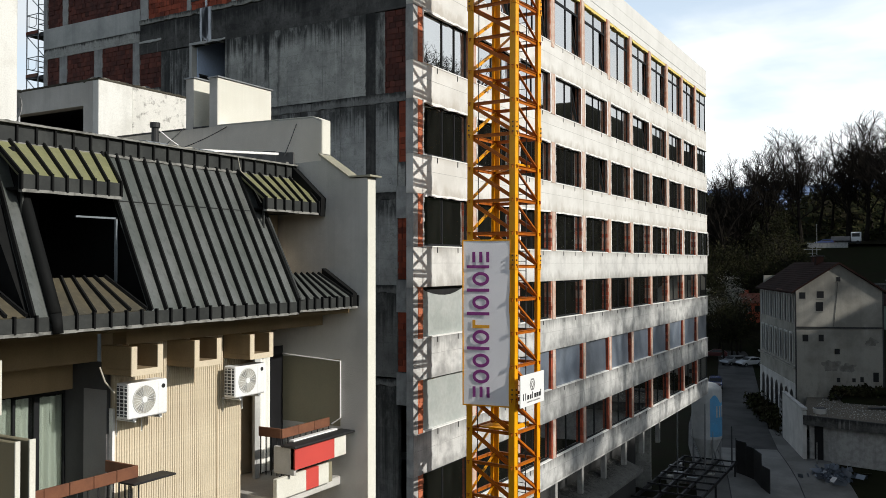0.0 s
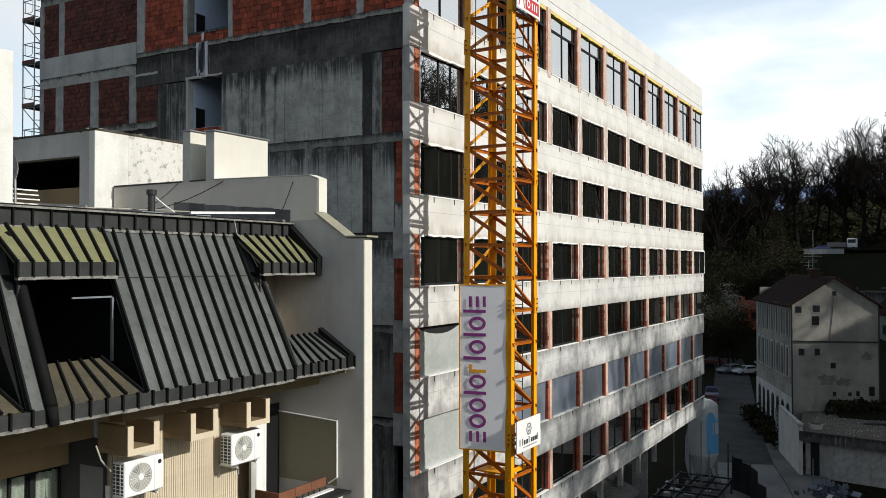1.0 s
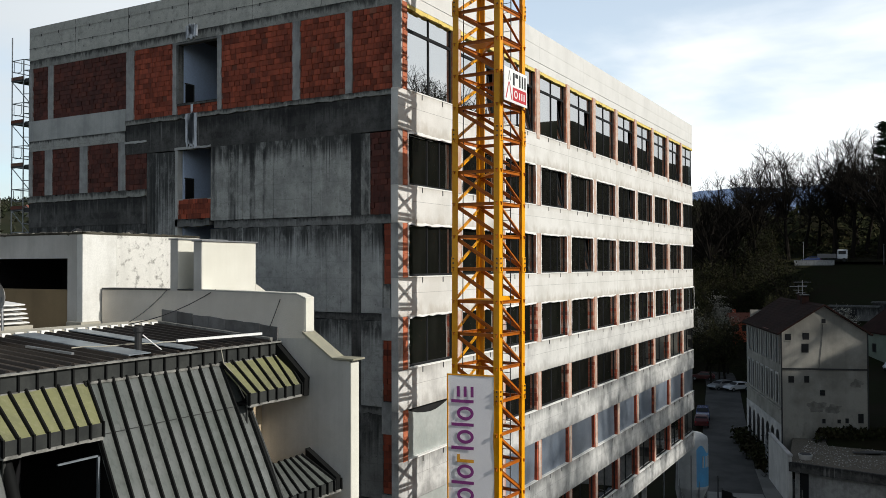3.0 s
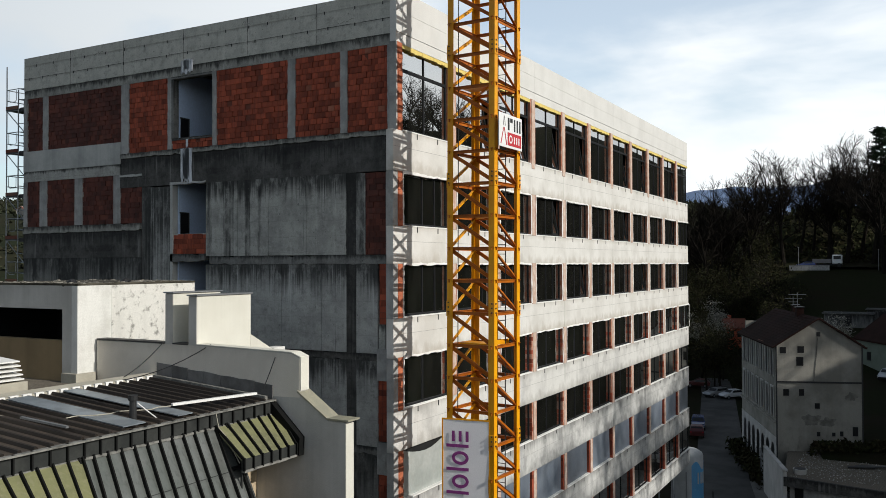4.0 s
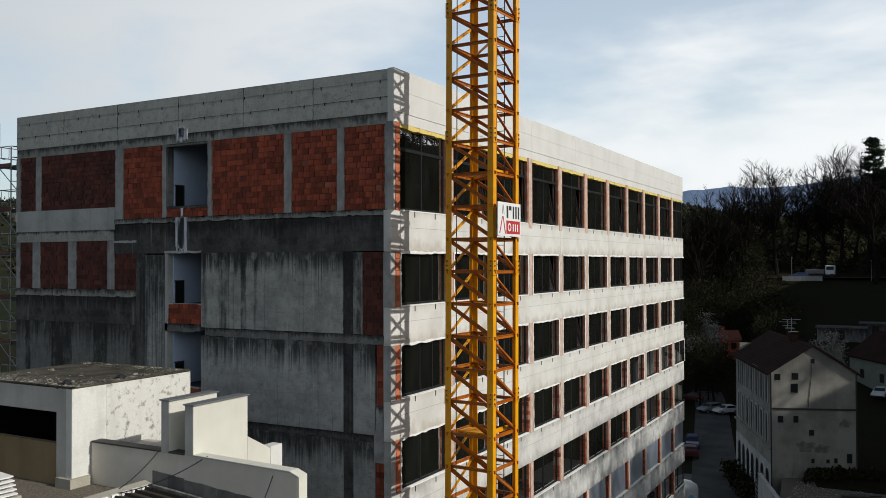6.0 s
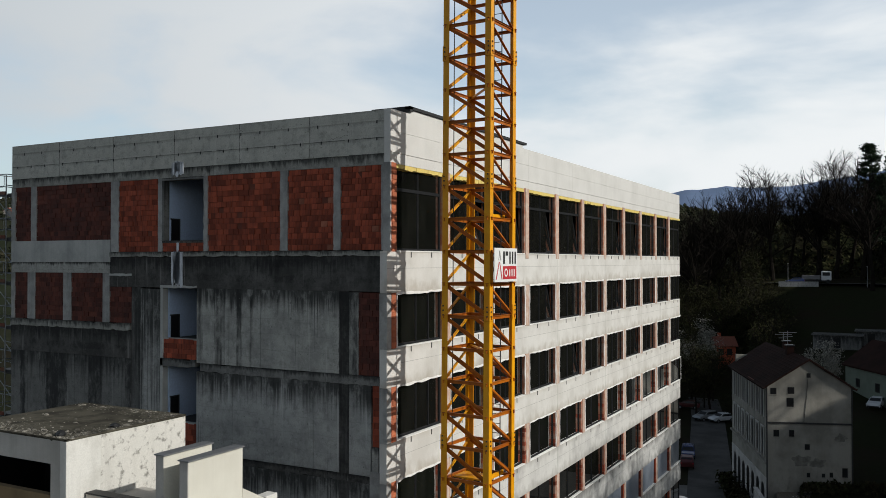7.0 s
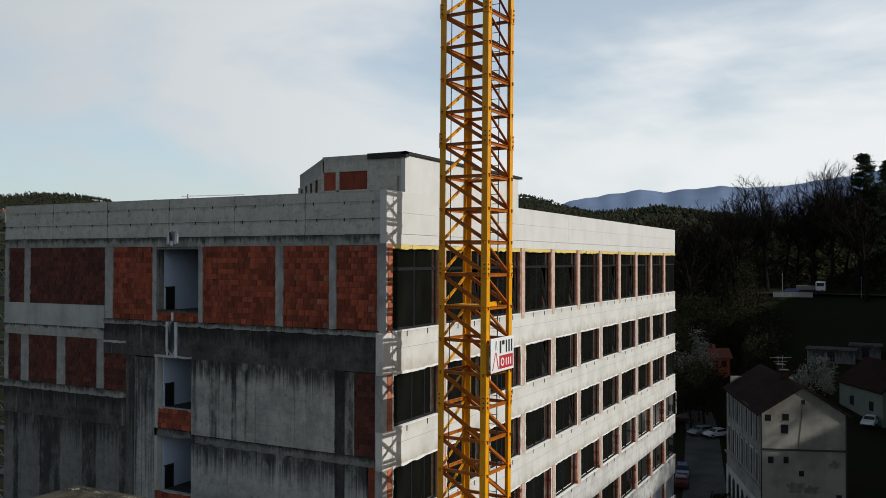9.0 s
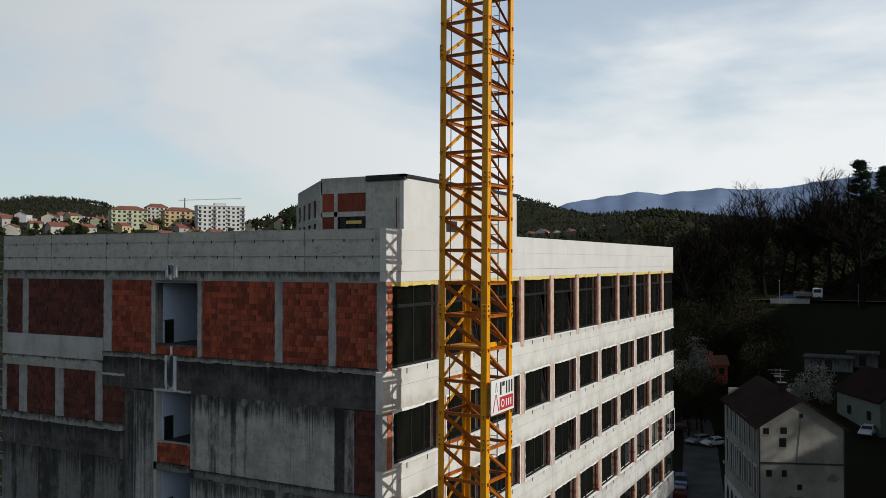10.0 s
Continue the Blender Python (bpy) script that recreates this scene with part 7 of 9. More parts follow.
# blue mountains at the end of the valley, their haze held in the material's colour
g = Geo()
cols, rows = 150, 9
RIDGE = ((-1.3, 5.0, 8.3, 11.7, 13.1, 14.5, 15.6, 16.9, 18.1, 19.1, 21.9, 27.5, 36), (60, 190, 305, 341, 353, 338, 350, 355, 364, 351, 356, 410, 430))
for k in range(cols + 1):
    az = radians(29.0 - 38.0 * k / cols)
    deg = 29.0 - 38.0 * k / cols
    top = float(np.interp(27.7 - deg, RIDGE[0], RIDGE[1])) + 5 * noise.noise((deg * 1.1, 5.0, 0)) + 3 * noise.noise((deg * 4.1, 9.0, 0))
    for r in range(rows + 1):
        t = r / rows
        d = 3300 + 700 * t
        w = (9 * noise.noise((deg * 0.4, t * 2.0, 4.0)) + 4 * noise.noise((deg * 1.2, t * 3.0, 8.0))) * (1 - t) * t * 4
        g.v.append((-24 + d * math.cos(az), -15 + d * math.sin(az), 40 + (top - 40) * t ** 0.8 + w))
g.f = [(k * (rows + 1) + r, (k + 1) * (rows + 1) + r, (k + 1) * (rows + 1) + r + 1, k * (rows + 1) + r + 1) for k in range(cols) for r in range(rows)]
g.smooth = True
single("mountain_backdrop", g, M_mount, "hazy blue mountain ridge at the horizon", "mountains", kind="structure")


# ---------------------------------------------------------------- trees
def bare_tree_meshes(seed, height, spread=0.5, leafy=0, leaf_mat=None, depth=4, big=1.0):
    """Trunk and crown of a leafless broad-leaved tree at the origin: a bole that forks into rising limbs, which spread into a round,
    open crown; leafy: number of sparse leaf cards."""
    r = random.Random(seed)
    trunk, crown, leaves = Geo(), Geo(), Geo()
    tips = []
    least = (0.00075 if depth == 4 else 0.002) * height

    def outside(q):
        v = Vector((q.x / (0.33 * height), q.y / (0.33 * height), (q.z - 0.62 * height) / (0.40 * height)))
        return v.length > 1.0 + 0.55 * noise.noise(v.normalized() * 2.2 + Vector((seed * 3.7, 0, 0)))

    def grow(p, d, length, rad, level):
        steps = (4, 4, 3, 2, 1)[level]
        here, dirn = p, d
        for k in range(steps):
            bend = 0.07 if level == 0 else 0.24
            dirn = (dirn + Vector((r.gauss(0, bend), r.gauss(0, bend), r.gauss(0.06, 0.08)))).normalized()
            nxt = here + dirn * (length / steps)
            if level and outside(nxt):
                break
            r0, r1 = max(least, rad * (1 - 0.45 * k / steps)), max(least, rad * (1 - 0.45 * (k + 1) / steps))
            if level == 4:
                w = dirn.cross(Vector((r.gauss(0, 1), r.gauss(0, 1), 0.3))).normalized() * r0 * 1.5
                crown.add([here - w, here + w, nxt + w * 0.5, nxt - w * 0.5], [(0, 1, 2, 3)])
            else:
                (trunk if level == 0 else crown).tube(here, nxt, r0, r1, (7, 4, 3, 3)[level], False)
            if level < depth and (k > 1 or level > 0):
                for _ in range(((2, 2, 3, 7) if depth == 4 else (2, 2, 1, 2))[level] if k else 1):
                    side = Vector((r.gauss(0, 1), r.gauss(0, 1), r.gauss(0.1, 0.4))).normalized()
                    grow(here.lerp(nxt, r.uniform(0.2, 1)), (dirn * (1 - spread) + side * spread).normalized(), length * r.uniform(0.34, 0.56), r1 * 0.5, level + 1)
            here = nxt
        if level < depth and not (level and outside(here + dirn * length * 0.2)):
            a0 = r.uniform(0, 6.28)
            n = 4 if level == 0 else 2
            for q in range(n):
                a = a0 + q * 6.28 / n + r.uniform(-0.4, 0.4)
                side = Vector((math.cos(a), math.sin(a), r.uniform(0.0, 0.5)))
                grow(here, (dirn * 0.85 + side * spread * 0.95).normalized(), length * r.uniform(0.62, 0.85) * (1.25 if level == 0 else 0.85), rad * 0.5, level + 1)
        else:
            tips.append(here)

    grow(Vector((0, 0, -0.6)), Vector((0, 0, 1)), height * 0.36, height * 0.019, 0)
    out = [make_mesh("trunk", trunk, M_bark), make_mesh("crown", crown, M_bark)]
    if leafy:
        for _ in range(leafy):
            c = r.choice(tips) + Vector((r.gauss(0, 0.5), r.gauss(0, 0.5), r.gauss(0, 0.4)))
            s = r.uniform(0.10, 0.24) * big
            a, b = Vector((r.gauss(0, 1), r.gauss(0, 1), r.gauss(0, 1))).normalized(), Vector((r.gauss(0, 1), r.gauss(0, 1), r.gauss(0, 1))).normalized()
            b = a.cross(b).normalized()
            leaves.add([c - a * s, c - b * s * 0.6, c + a * s, c + b * s * 0.6], [(0, 1, 2, 3)])
        out.append(make_mesh("leaves", leaves, leaf_mat or M_leaf))
    return out


TREE_H = (19, 21, 17, 20)
TREES = [bare_tree_meshes(11 + n, h, sp) for n, (h, sp) in enumerate(zip(TREE_H, (0.46, 0.40, 0.48, 0.43)))]
COARSE = [bare_tree_meshes(11 + n, h, 0.5, depth=3) for n, h in enumerate(TREE_H)]
LEAFY = [bare_tree_meshes(31 + n, h, 0.55, 1400, depth=3) for n, h in enumerate((13, 11, 15))]
BLOSSOM = [bare_tree_meshes(51 + n, h, 0.6, 1500, M_blossom, depth=3) for n, h in enumerate((7.5, 6.5))]
tr = random.Random(77)


def plant(meshes, x, y, scale, name, label, cat, group):
    t = thing(name, (0, 0, 0), label, cat, group)
    for me in meshes:
        part(me.name.split(".")[0], me, None, t)
    t.matrix_basis = pose(x, y, ground_z(x, y) - 0.1, 0, 0, tr.uniform(0, 360)) @ Matrix.Diagonal((scale, scale, scale, 1))
    return t


EYE_X, EYE_Y = -23.9, -14.7


def polar(deg, d):
    return EYE_X + d * math.cos(radians(deg)), EYE_Y + d * math.sin(radians(deg))


# bare tall trees on the crest behind the bank: bearing, distance, and the height to which each one's top rises
CREST = ((0.0, 47), (3.4, 52), (5.5, 46), (7.5, 50), (8.6, 47), (10.2, 43), (12.4, 40), (15.5, 36))


def crest_tree(meshes, tall, deg, d, top):
    x, y = polar(deg, d)
    k = (top - ground_z(x, y)) / tall
    if 0.35 < k < 2.2:
        plant(meshes, x, y, k, "bare_tree", "tall leafless grey-brown tree on the wooded hillside", "tree", "bare trees")


HIGH = [max(v.co.z for v in t[1].vertices) for t in TREES]
for n, (deg, d, top) in enumerate(((6.9, 226, 49.5), (6.0, 236, 48), (5.2, 240, 47), (4.2, 232, 49.5), (3.3, 230, 52.5), (2.5, 236, 51.5), (1.9, 228, 49), (9.3, 224, 44.5), (8.8, 228, 46),
                                   (10.1, 222, 43), (11.1, 226, 42.5), (12.1, 224, 40.5), (12.8, 228, 39.5), (0.4, 240, 50))):
    crest_tree(TREES[n % 4], HIGH[n % 4], deg, d, top)
for n in range(40):
    deg, d = tr.uniform(0.3, 15.0), tr.uniform(214, 310)
    rise = float(np.interp(deg, [c[0] for c in CREST], [c[1] for c in CREST]))
    crest_tree(COARSE[n % 4], HIGH[n % 4], deg, d, 28.4 + (rise - 28.4 - tr.uniform(1.5, 8.0)) * d / 230)
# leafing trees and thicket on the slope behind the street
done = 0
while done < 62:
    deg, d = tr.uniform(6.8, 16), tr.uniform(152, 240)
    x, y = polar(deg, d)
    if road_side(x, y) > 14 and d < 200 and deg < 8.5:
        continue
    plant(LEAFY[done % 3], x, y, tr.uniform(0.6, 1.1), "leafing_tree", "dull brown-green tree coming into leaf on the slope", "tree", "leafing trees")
    done += 1
for deg, d, s in ((11.8, 189, 1.1), (12.4, 192, 1.0), (10.9, 190, 1.0), (4.6, 148, 0.75), (3.9, 150, 0.8), (11.3, 194, 1.15), (10.3, 188, 0.8), (3.5, 147, 0.7), (5.2, 146, 0.65), (12.0, 186, 0.9)):
    x, y = polar(deg, d)
    plant(BLOSSOM[int(d) % 2], x, y, s, "blossoming_tree", "low fruit tree with white blossom", "tree", "blossoming trees")
for deg, d, s in ((13.6, 150, 0.6), (9.3, 140, 0.5), (4.0, 118, 0.35), (3.2, 116, 0.3)):
    x, y = polar(deg, d)
    plant(LEAFY[int(d) % 3], x, y, s, "leafing_tree", "dull brown-green tree coming into leaf on the slope", "tree", "leafing trees")

# the woods go on along the slope south of the street and dapple the hotel's lower floors
for k in range(52):
    x, y = 4 + 96 * (k + tr.random()) / 52, tr.uniform(-66, -50)
    plant(LEAFY[k % 3] if k % 3 else COARSE[k % 4], x, y, tr.uniform(0.6, 0.95) if k % 3 else tr.uniform(0.5, 0.65), "leafing_tree" if k % 3 else "bare_tree", "dull brown-green tree coming into leaf on the slope" if k % 3 else "tall leafless grey-brown tree on the wooded hillside", "tree", "leafing trees" if k % 3 else "bare trees")


# tall trees on the spur to the south-east, which the hotel's panes mirror
for k in range(46):
    dg, d = -36 + 25 * (k + tr.random()) / 46, tr.uniform(98, 140)
    x, y = 8 + d * math.cos(radians(dg)), d * math.sin(radians(dg))
    bearing, far = math.degrees(math.atan2(y - 14.7, x + 23.9)), math.hypot(x + 23.9, y - 14.7)
    top = 14.8 + far * math.tan(radians(float(np.interp(bearing, (-33, -27, -24, -20, -17, -13), (16.0, 14.6, 12.2, 9.8, 8.4, 7.3))) - tr.uniform(0, 1.8)))
    kind = k % 2
    tall = max(6.0, top - ground_z(x, y))
    plant(COARSE[k % 4] if kind else LEAFY[k % 3], x, y, tall / (HIGH[k % 4] if kind else (13, 11, 15)[k % 3]) * (1.0 if kind else 0.8), "bare_tree" if kind else "leafing_tree",
          "tall leafless grey-brown tree on the wooded hillside" if kind else "dull brown-green tree coming into leaf on the slope", "tree", "bare trees" if kind else "leafing trees")


def conifer(x, y, h, seed):
    """An old pine-like tree: uneven boughs that carry clumps of needles."""
    r = random.Random(seed)
    z0 = ground_z(x, y) - 0.4
    t = thing("conifer", (x, y, z0 + 0.4), "tall dark evergreen conifer among the bare trees", "tree")
    part("trunk", Geo().tube((x, y, z0), (x, y, z0 + h), 0.35, 0.04, 8), M_bark, t)
    g, b = Geo(), Geo()
    for k in range(int(h * 4.2)):
        u = r.uniform(0.25, 1.0) ** 0.8
        a = r.uniform(0, 2 * math.pi)
        ln = (0.8 + 5.4 * (1 - u) ** 0.6) * r.uniform(0.55, 1.2)
        p = Vector((x, y, z0 + h * u))
        d = Vector((math.cos(a), math.sin(a), r.uniform(-0.05, 0.35)))
        b.tube(p, p + d * ln, 0.07, 0.02, 3, False)
        for q in (0.45, 0.7, 0.95):
            c0 = p + d * ln * q
            w = r.uniform(0.45, 0.95)
            for _ in range(26):
                c = c0 + Vector((r.gauss(0, w * 0.6), r.gauss(0, w * 0.6), r.gauss(0.1, w * 0.32)))
                e = Vector((r.gauss(0, 1), r.gauss(0, 1), r.gauss(0, 0.6))).normalized() * r.uniform(0.22, 0.48)
                f = d.cross(e).normalized() * 0.17
                g.add([c - f, c + e, c + f, c - e * 0.5], [(0, 1, 2, 3)])
    part("bough", b, M_bark, t)
    part("crown", g, M_needle, t)


for deg, d, h in ((1.45, 236, 32.5), (0.75, 232, 25), (0.1, 250, 27)):
    x, y = polar(deg, d)
    conifer(x, y, h, int(d))
# undergrowth over the slope
g = Geo()
for _ in range(16000):
    deg, d = tr.uniform(0, 17), tr.uniform(128, 330)
    x, y = polar(deg, d)
    if d < 227 and deg < 8 and road_side(x, y) > 12:
        continue
    if abs(road_side(x, y)) < 7 and d < 185:
        continue
    z = ground_z(x, y)
    c = Vector((x, y, z + abs(tr.gauss(0, 1.6))))
    s = tr.uniform(0.3, 0.9)
    a = Vector((tr.gauss(0, 1), tr.gauss(0, 1), tr.gauss(0, 1))).normalized() * s
    b = a.cross(Vector((tr.gauss(0, 1), tr.gauss(0, 1), tr.gauss(0, 1)))).normalized() * s * 0.55
    g.add([c - a, c - b, c + a, c + b], [(0, 1, 2, 3)])
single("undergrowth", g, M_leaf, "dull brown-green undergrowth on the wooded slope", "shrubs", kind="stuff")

# far woods on the distant hills, too many to count
g = Geo()
for _ in range(14000):
    deg, d = tr.uniform(8, 60), tr.uniform(430, 1900)
    near = deg > 34 and d < 900
    if 16 < deg < 22.5 and 640 < d < 1010:
        continue
    if near and tr.random() < 0.55:
        continue
    x, y = polar(deg, d)
    z = ground_z(x, y)
    s, h = tr.uniform(1.6, 3.6), tr.uniform(4, 8)
    if near:
        s, h = s * 0.75, h * 0.62
    else:
        s, h = s * 0.7, h * 0.7
    for q in range(3):
        c = Vector((x + tr.gauss(0, s * 0.45), y + tr.gauss(0, s * 0.45), z + h * (0.3 + 0.28 * q)))
        rr = s * (0.85 - 0.2 * q) * tr.uniform(0.8, 1.2)
        ring_ = [c + Vector((math.cos(a), math.sin(a), tr.uniform(-0.35, 0.35))) * rr * tr.uniform(0.65, 1.2) for a in (0.2, 1.4, 2.7, 3.9, 5.1)]
        g.add(ring_ + [c + Vector((tr.gauss(0, 0.3), tr.gauss(0, 0.3), h * tr.uniform(0.26, 0.42))), c - Vector((0, 0, h * 0.3))],
              [(e, (e + 1) % 5, 5) for e in range(5)] + [((e + 1) % 5, e, 6) for e in range(5)])
single("far_woods", g, material("distant_spring_woods", (0.026, 0.031, 0.018), (0.038, 0.034, 0.022), 0.95, 0.02, 0.3, 0.9, bump=0.0, vary=0.55, spec=0.03), "distant woods on the hills round the valley", "woods", kind="stuff")


# ---------------------------------------------------------------- the old town house at the street
HA, HW, HD = Vector((65.13, -3.3, 0)), Vector((0.345, -0.9386, 0)), Vector((0.9386, 0.345, 0))
WID, DEEP = 7.88, 17.5


def hp(u, v, z):
    """A place of the town house: u along its gable, v along its street side, z up."""
    p = HA + HW * u + HD * v
    return (p.x, p.y, z)


def hbox(u0, v0, z0, u1, v1, z1):
    vs = [hp(u, v, z) for z in (z0, z1) for v in (v0, v1) for u in (u0, u1)]
    return Geo().add(vs, [(0, 2, 3, 1), (4, 5, 7, 6), (0, 1, 5, 4), (2, 6, 7, 3), (0, 4, 6, 2), (1, 3, 7, 5)])


town = thing("town_house", hp(WID / 2, DEEP / 2, -2), "old stained grey town house with brown tiled gable roof", "house")
EZ, PZ = 12.15, 14.75
g = Geo().add([hp(0, 0, -2.3), hp(WID, 0, -2.3), hp(WID, 0, EZ), hp(WID / 2, 0, PZ), hp(0, 0, EZ), hp(0, 0.4, -2.3), hp(WID, 0.4, -2.3), hp(WID, 0.4, EZ), hp(WID / 2, 0.4, PZ), hp(0, 0.4, EZ)],
              [(0, 1, 2, 3, 4), (9, 8, 7, 6, 5), (0, 5, 6, 1), (1, 6, 7, 2), (2, 7, 8, 3), (3, 8, 9, 4), (4, 9, 5, 0)])
part("gable_wall", g, M_old, town)
part("street_wall", hbox(0, 0.4, -2.3, 0.4, DEEP, EZ), M_old, town)
part("yard_wall", hbox(WID - 0.4, 0.4, -2.3, WID, DEEP, EZ), M_old, town)
part("rear_gable", hbox(0.4, DEEP - 0.4, -2.3, WID - 0.4, DEEP, PZ - 1.3), M_old, town)
for s, nm in ((0, "roof_slope"), (1, "roof_slope")):
    ue, um = (-0.45, WID / 2) if s == 0 else (WID + 0.45, WID / 2)
    ze = EZ - 0.28
    vs = [hp(ue, -0.35, ze), hp(um, -0.35, PZ + 0.03), hp(um, DEEP + 0.3, PZ + 0.03), hp(ue, DEEP + 0.3, ze)]
    g = Geo().add(vs + [(p[0], p[1], p[2] + 0.16) for p in vs], [(0, 1, 2, 3), (4, 7, 6, 5), (0, 4, 5, 1), (1, 5, 6, 2), (2, 6, 7, 3), (3, 7, 4, 0)])
    rs = part(nm, g, M_tile, town, "mossy brown tiled roof slope")
    for k in range(14):
        t = k / 14
        a, b = Vector(vs[0]).lerp(Vector(vs[1]), t), Vector(vs[3]).lerp(Vector(vs[2]), t)
        part("tile_course", Geo().beam(a + Vector((0, 0, 0.17)), b + Vector((0, 0, 0.17)), 0.1, 0.04), M_tile, rs)
part("red_tile_patch", Geo().add([hp(-0.3, 4.5, EZ - 0.02), hp(1.6, 4.5, EZ + 1.22), hp(1.6, 7.2, EZ + 1.22), hp(-0.3, 7.2, EZ - 0.02), hp(-0.3, 4.5, EZ - 0.1), hp(1.6, 4.5, EZ + 1.1), hp(1.6, 7.2, EZ + 1.1), hp(-0.3, 7.2, EZ - 0.1)],
                                 [(0, 1, 2, 3), (4, 7, 6, 5), (0, 4, 5, 1), (1, 5, 6, 2), (2, 6, 7, 3), (3, 7, 4, 0)]), M_tile_r, town, "newer red tiles")
for v, u in ((6.0, WID / 2 - 0.5), (11.0, WID / 2 + 0.4)):
    c = part("chimney", hbox(u, v, PZ - 1.0, u + 0.7, v + 0.9, PZ + 0.8), M_tile, town)
    part("chimney_cap", hbox(u - 0.08, v - 0.08, PZ + 0.8, u + 0.78, v + 0.98, PZ + 0.92), M_dhole, c)
part("string_course", hbox(-0.06, -0.10, 8.50, WID + 0.06, -0.002, 8.66), M_dsteel, town, "dark weathered string course")
part("corner_pipe", Geo().tube(hp(-0.05, -0.08, -2), hp(-0.05, -0.08, EZ), 0.07, n=6), M_dsteel, town, "dark rain pipe")
part("corner_pipe", Geo().tube(hp(WID + 0.05, -0.08, 2), hp(WID + 0.05, -0.08, EZ), 0.06, n=6), M_dsteel, town)
for u0, u1, z0, z1 in ((0.32, 0.89, 11.37, 12.0), (1.96, 2.58, 11.44, 12.1), (1.84, 2.51, 10.17, 11.05), (3.75, 4.11, 13.06, 13.5), (0.59, 1.12, 7.21, 7.87), (2.07, 2.54, 7.24, 7.89), (3.52, 3.99, 6.0, 6.54), (3.7, 4.01, 3.3, 3.73), (5.1, 5.41, 3.34, 3.71), (5.83, 6.14, 3.36, 3.84), (7.0, 7.5, 3.4, 4.3)):
    w = part("gable_window", hbox(u0, -0.02, z0, u1, 0.05, z1), M_dhole, town, "small dark window hole")
    part("window_frame", hbox(u0 - 0.06, -0.05, z0 - 0.08, u1 + 0.06, -0.021, z0), M_old, w)
g = Geo().path([hp(3.85, -0.03, 13.0), hp(3.7, -0.03, 11.0), hp(3.45, -0.03, 8.7)], 0.02, 4)
part("wall_cable", g, M_dsteel, town)
sr = random.Random(9)
for cu, cz, ru, rz in ((3.2, 4.9, 1.1, 0.75), (4.7, 4.75, 1.0, 0.6), (6.9, 7.2, 0.7, 0.5)):
    ring_p = []
    for k in range(64):
        a = 2 * math.pi * k / 64
        q = 0.75 + 0.35 * noise.noise((math.cos(a) * 1.6 + cu, math.sin(a) * 1.6, 2.0)) + sr.uniform(-0.07, 0.07)
        ring_p.append(hp(cu + ru * q * math.cos(a), -0.006, cz + rz * q * math.sin(a)))
    part("damp_stain", Geo().add(ring_p, [tuple(range(64))]), M_stain, town, "dark damp patch on the gable")
# tall street-side windows with pale surrounds in three rows, arches below
for n in range(7):
    v = 1.2 + n * 2.3
    for z0, z1 in ((9.1, 11.5), (5.1, 7.6)):
        w = part("street_window", hbox(-0.03, v, z0, 0.02, v + 1.0, z1), M_dhole, town, "tall dark window with pale surround")
        g = hbox(-0.12, v - 0.2, z0 - 0.15, -0.031, v, z1 + 0.25)
        for q in (hbox(-0.12, v + 1.0, z0 - 0.15, -0.031, v + 1.2, z1 + 0.25), hbox(-0.14, v - 0.2, z1 + 0.25, -0.031, v + 1.2, z1 + 0.42)):
            g.add(q.v, q.f)
        part("window_surround", g, M_wall_w, w)
    arch = Geo()
    pts = [(v - 0.1, -1.8), (v + 1.3, -1.8)] + [(v + 0.6 + 0.7 * math.cos(a), 1.6 + 0.7 * math.sin(a)) for a in [math.pi * k / 8 for k in range(9)]]
    arch.add([hp(-0.056, a, b) for a, b in pts], [tuple(range(len(pts)))])
    part("arched_opening", arch, M_dhole, town, "dark arched opening")
part("plinth_band", hbox(-0.05, 0.0, -2.3, -0.002, DEEP, 3.0), M_wall_w, town)
part("street_cornice", hbox(-0.25, 0.0, 4.5, -0.002, DEEP, 4.7), M_old, town)
# television aerials
for u, v, h in ((3.6, 6.4, 2.4), (4.4, 11.4, 1.8)):
    a = thing("roof_aerial", hp(u, v, PZ), "thin metal television aerial on the town house roof", "aerial")
    part("mast", Geo().tube(hp(u, v, PZ), hp(u, v, PZ + h), 0.03, n=5), M_steel, a)
    part("rod", Geo().path([hp(u - 0.9, v, PZ + h - 0.2), hp(u + 0.9, v, PZ + h - 0.2)], 0.025, 4), M_steel, a)
    part("rod", Geo().path([hp(u - 0.5, v, PZ + h - 0.6), hp(u + 0.5, v, PZ + h - 0.6)], 0.025, 4), M_steel, a)

# rough hedge between the street and the town house, weeds at its gable foot and beside the yard
g = Geo()
for _ in range(5200):
    if tr.random() < 0.62:
        u, v, top = -1.15 + tr.gauss(0, 0.4), tr.uniform(-1.0, 17.0), 2.4
    else:
        u, v, top = tr.uniform(0.5, 13.0), -1.2 + tr.gauss(0, 0.9), 1.0
    p = hp(u, v, 0)
    c = Vector((p[0], p[1], ground_z(p[0], p[1]) + top * tr.random() ** 0.7 * (0.7 + 0.5 * noise.noise((p[0] * 0.7, p[1] * 0.7, 2.0)))))
    a = Vector((tr.gauss(0, 1), tr.gauss(0, 1), tr.gauss(0, 1))).normalized() * tr.uniform(0.12, 0.3)
    b = a.cross(Vector((tr.gauss(0, 1), tr.gauss(0, 1), tr.gauss(0, 1)))).normalized() * tr.uniform(0.08, 0.18)
    g.add([c - a, c - b, c + a, c + b], [(0, 1, 2, 3)])
single("hedge", g, M_leaf, "rough dark hedge and weeds beside the old town house", "hedge", kind="stuff")

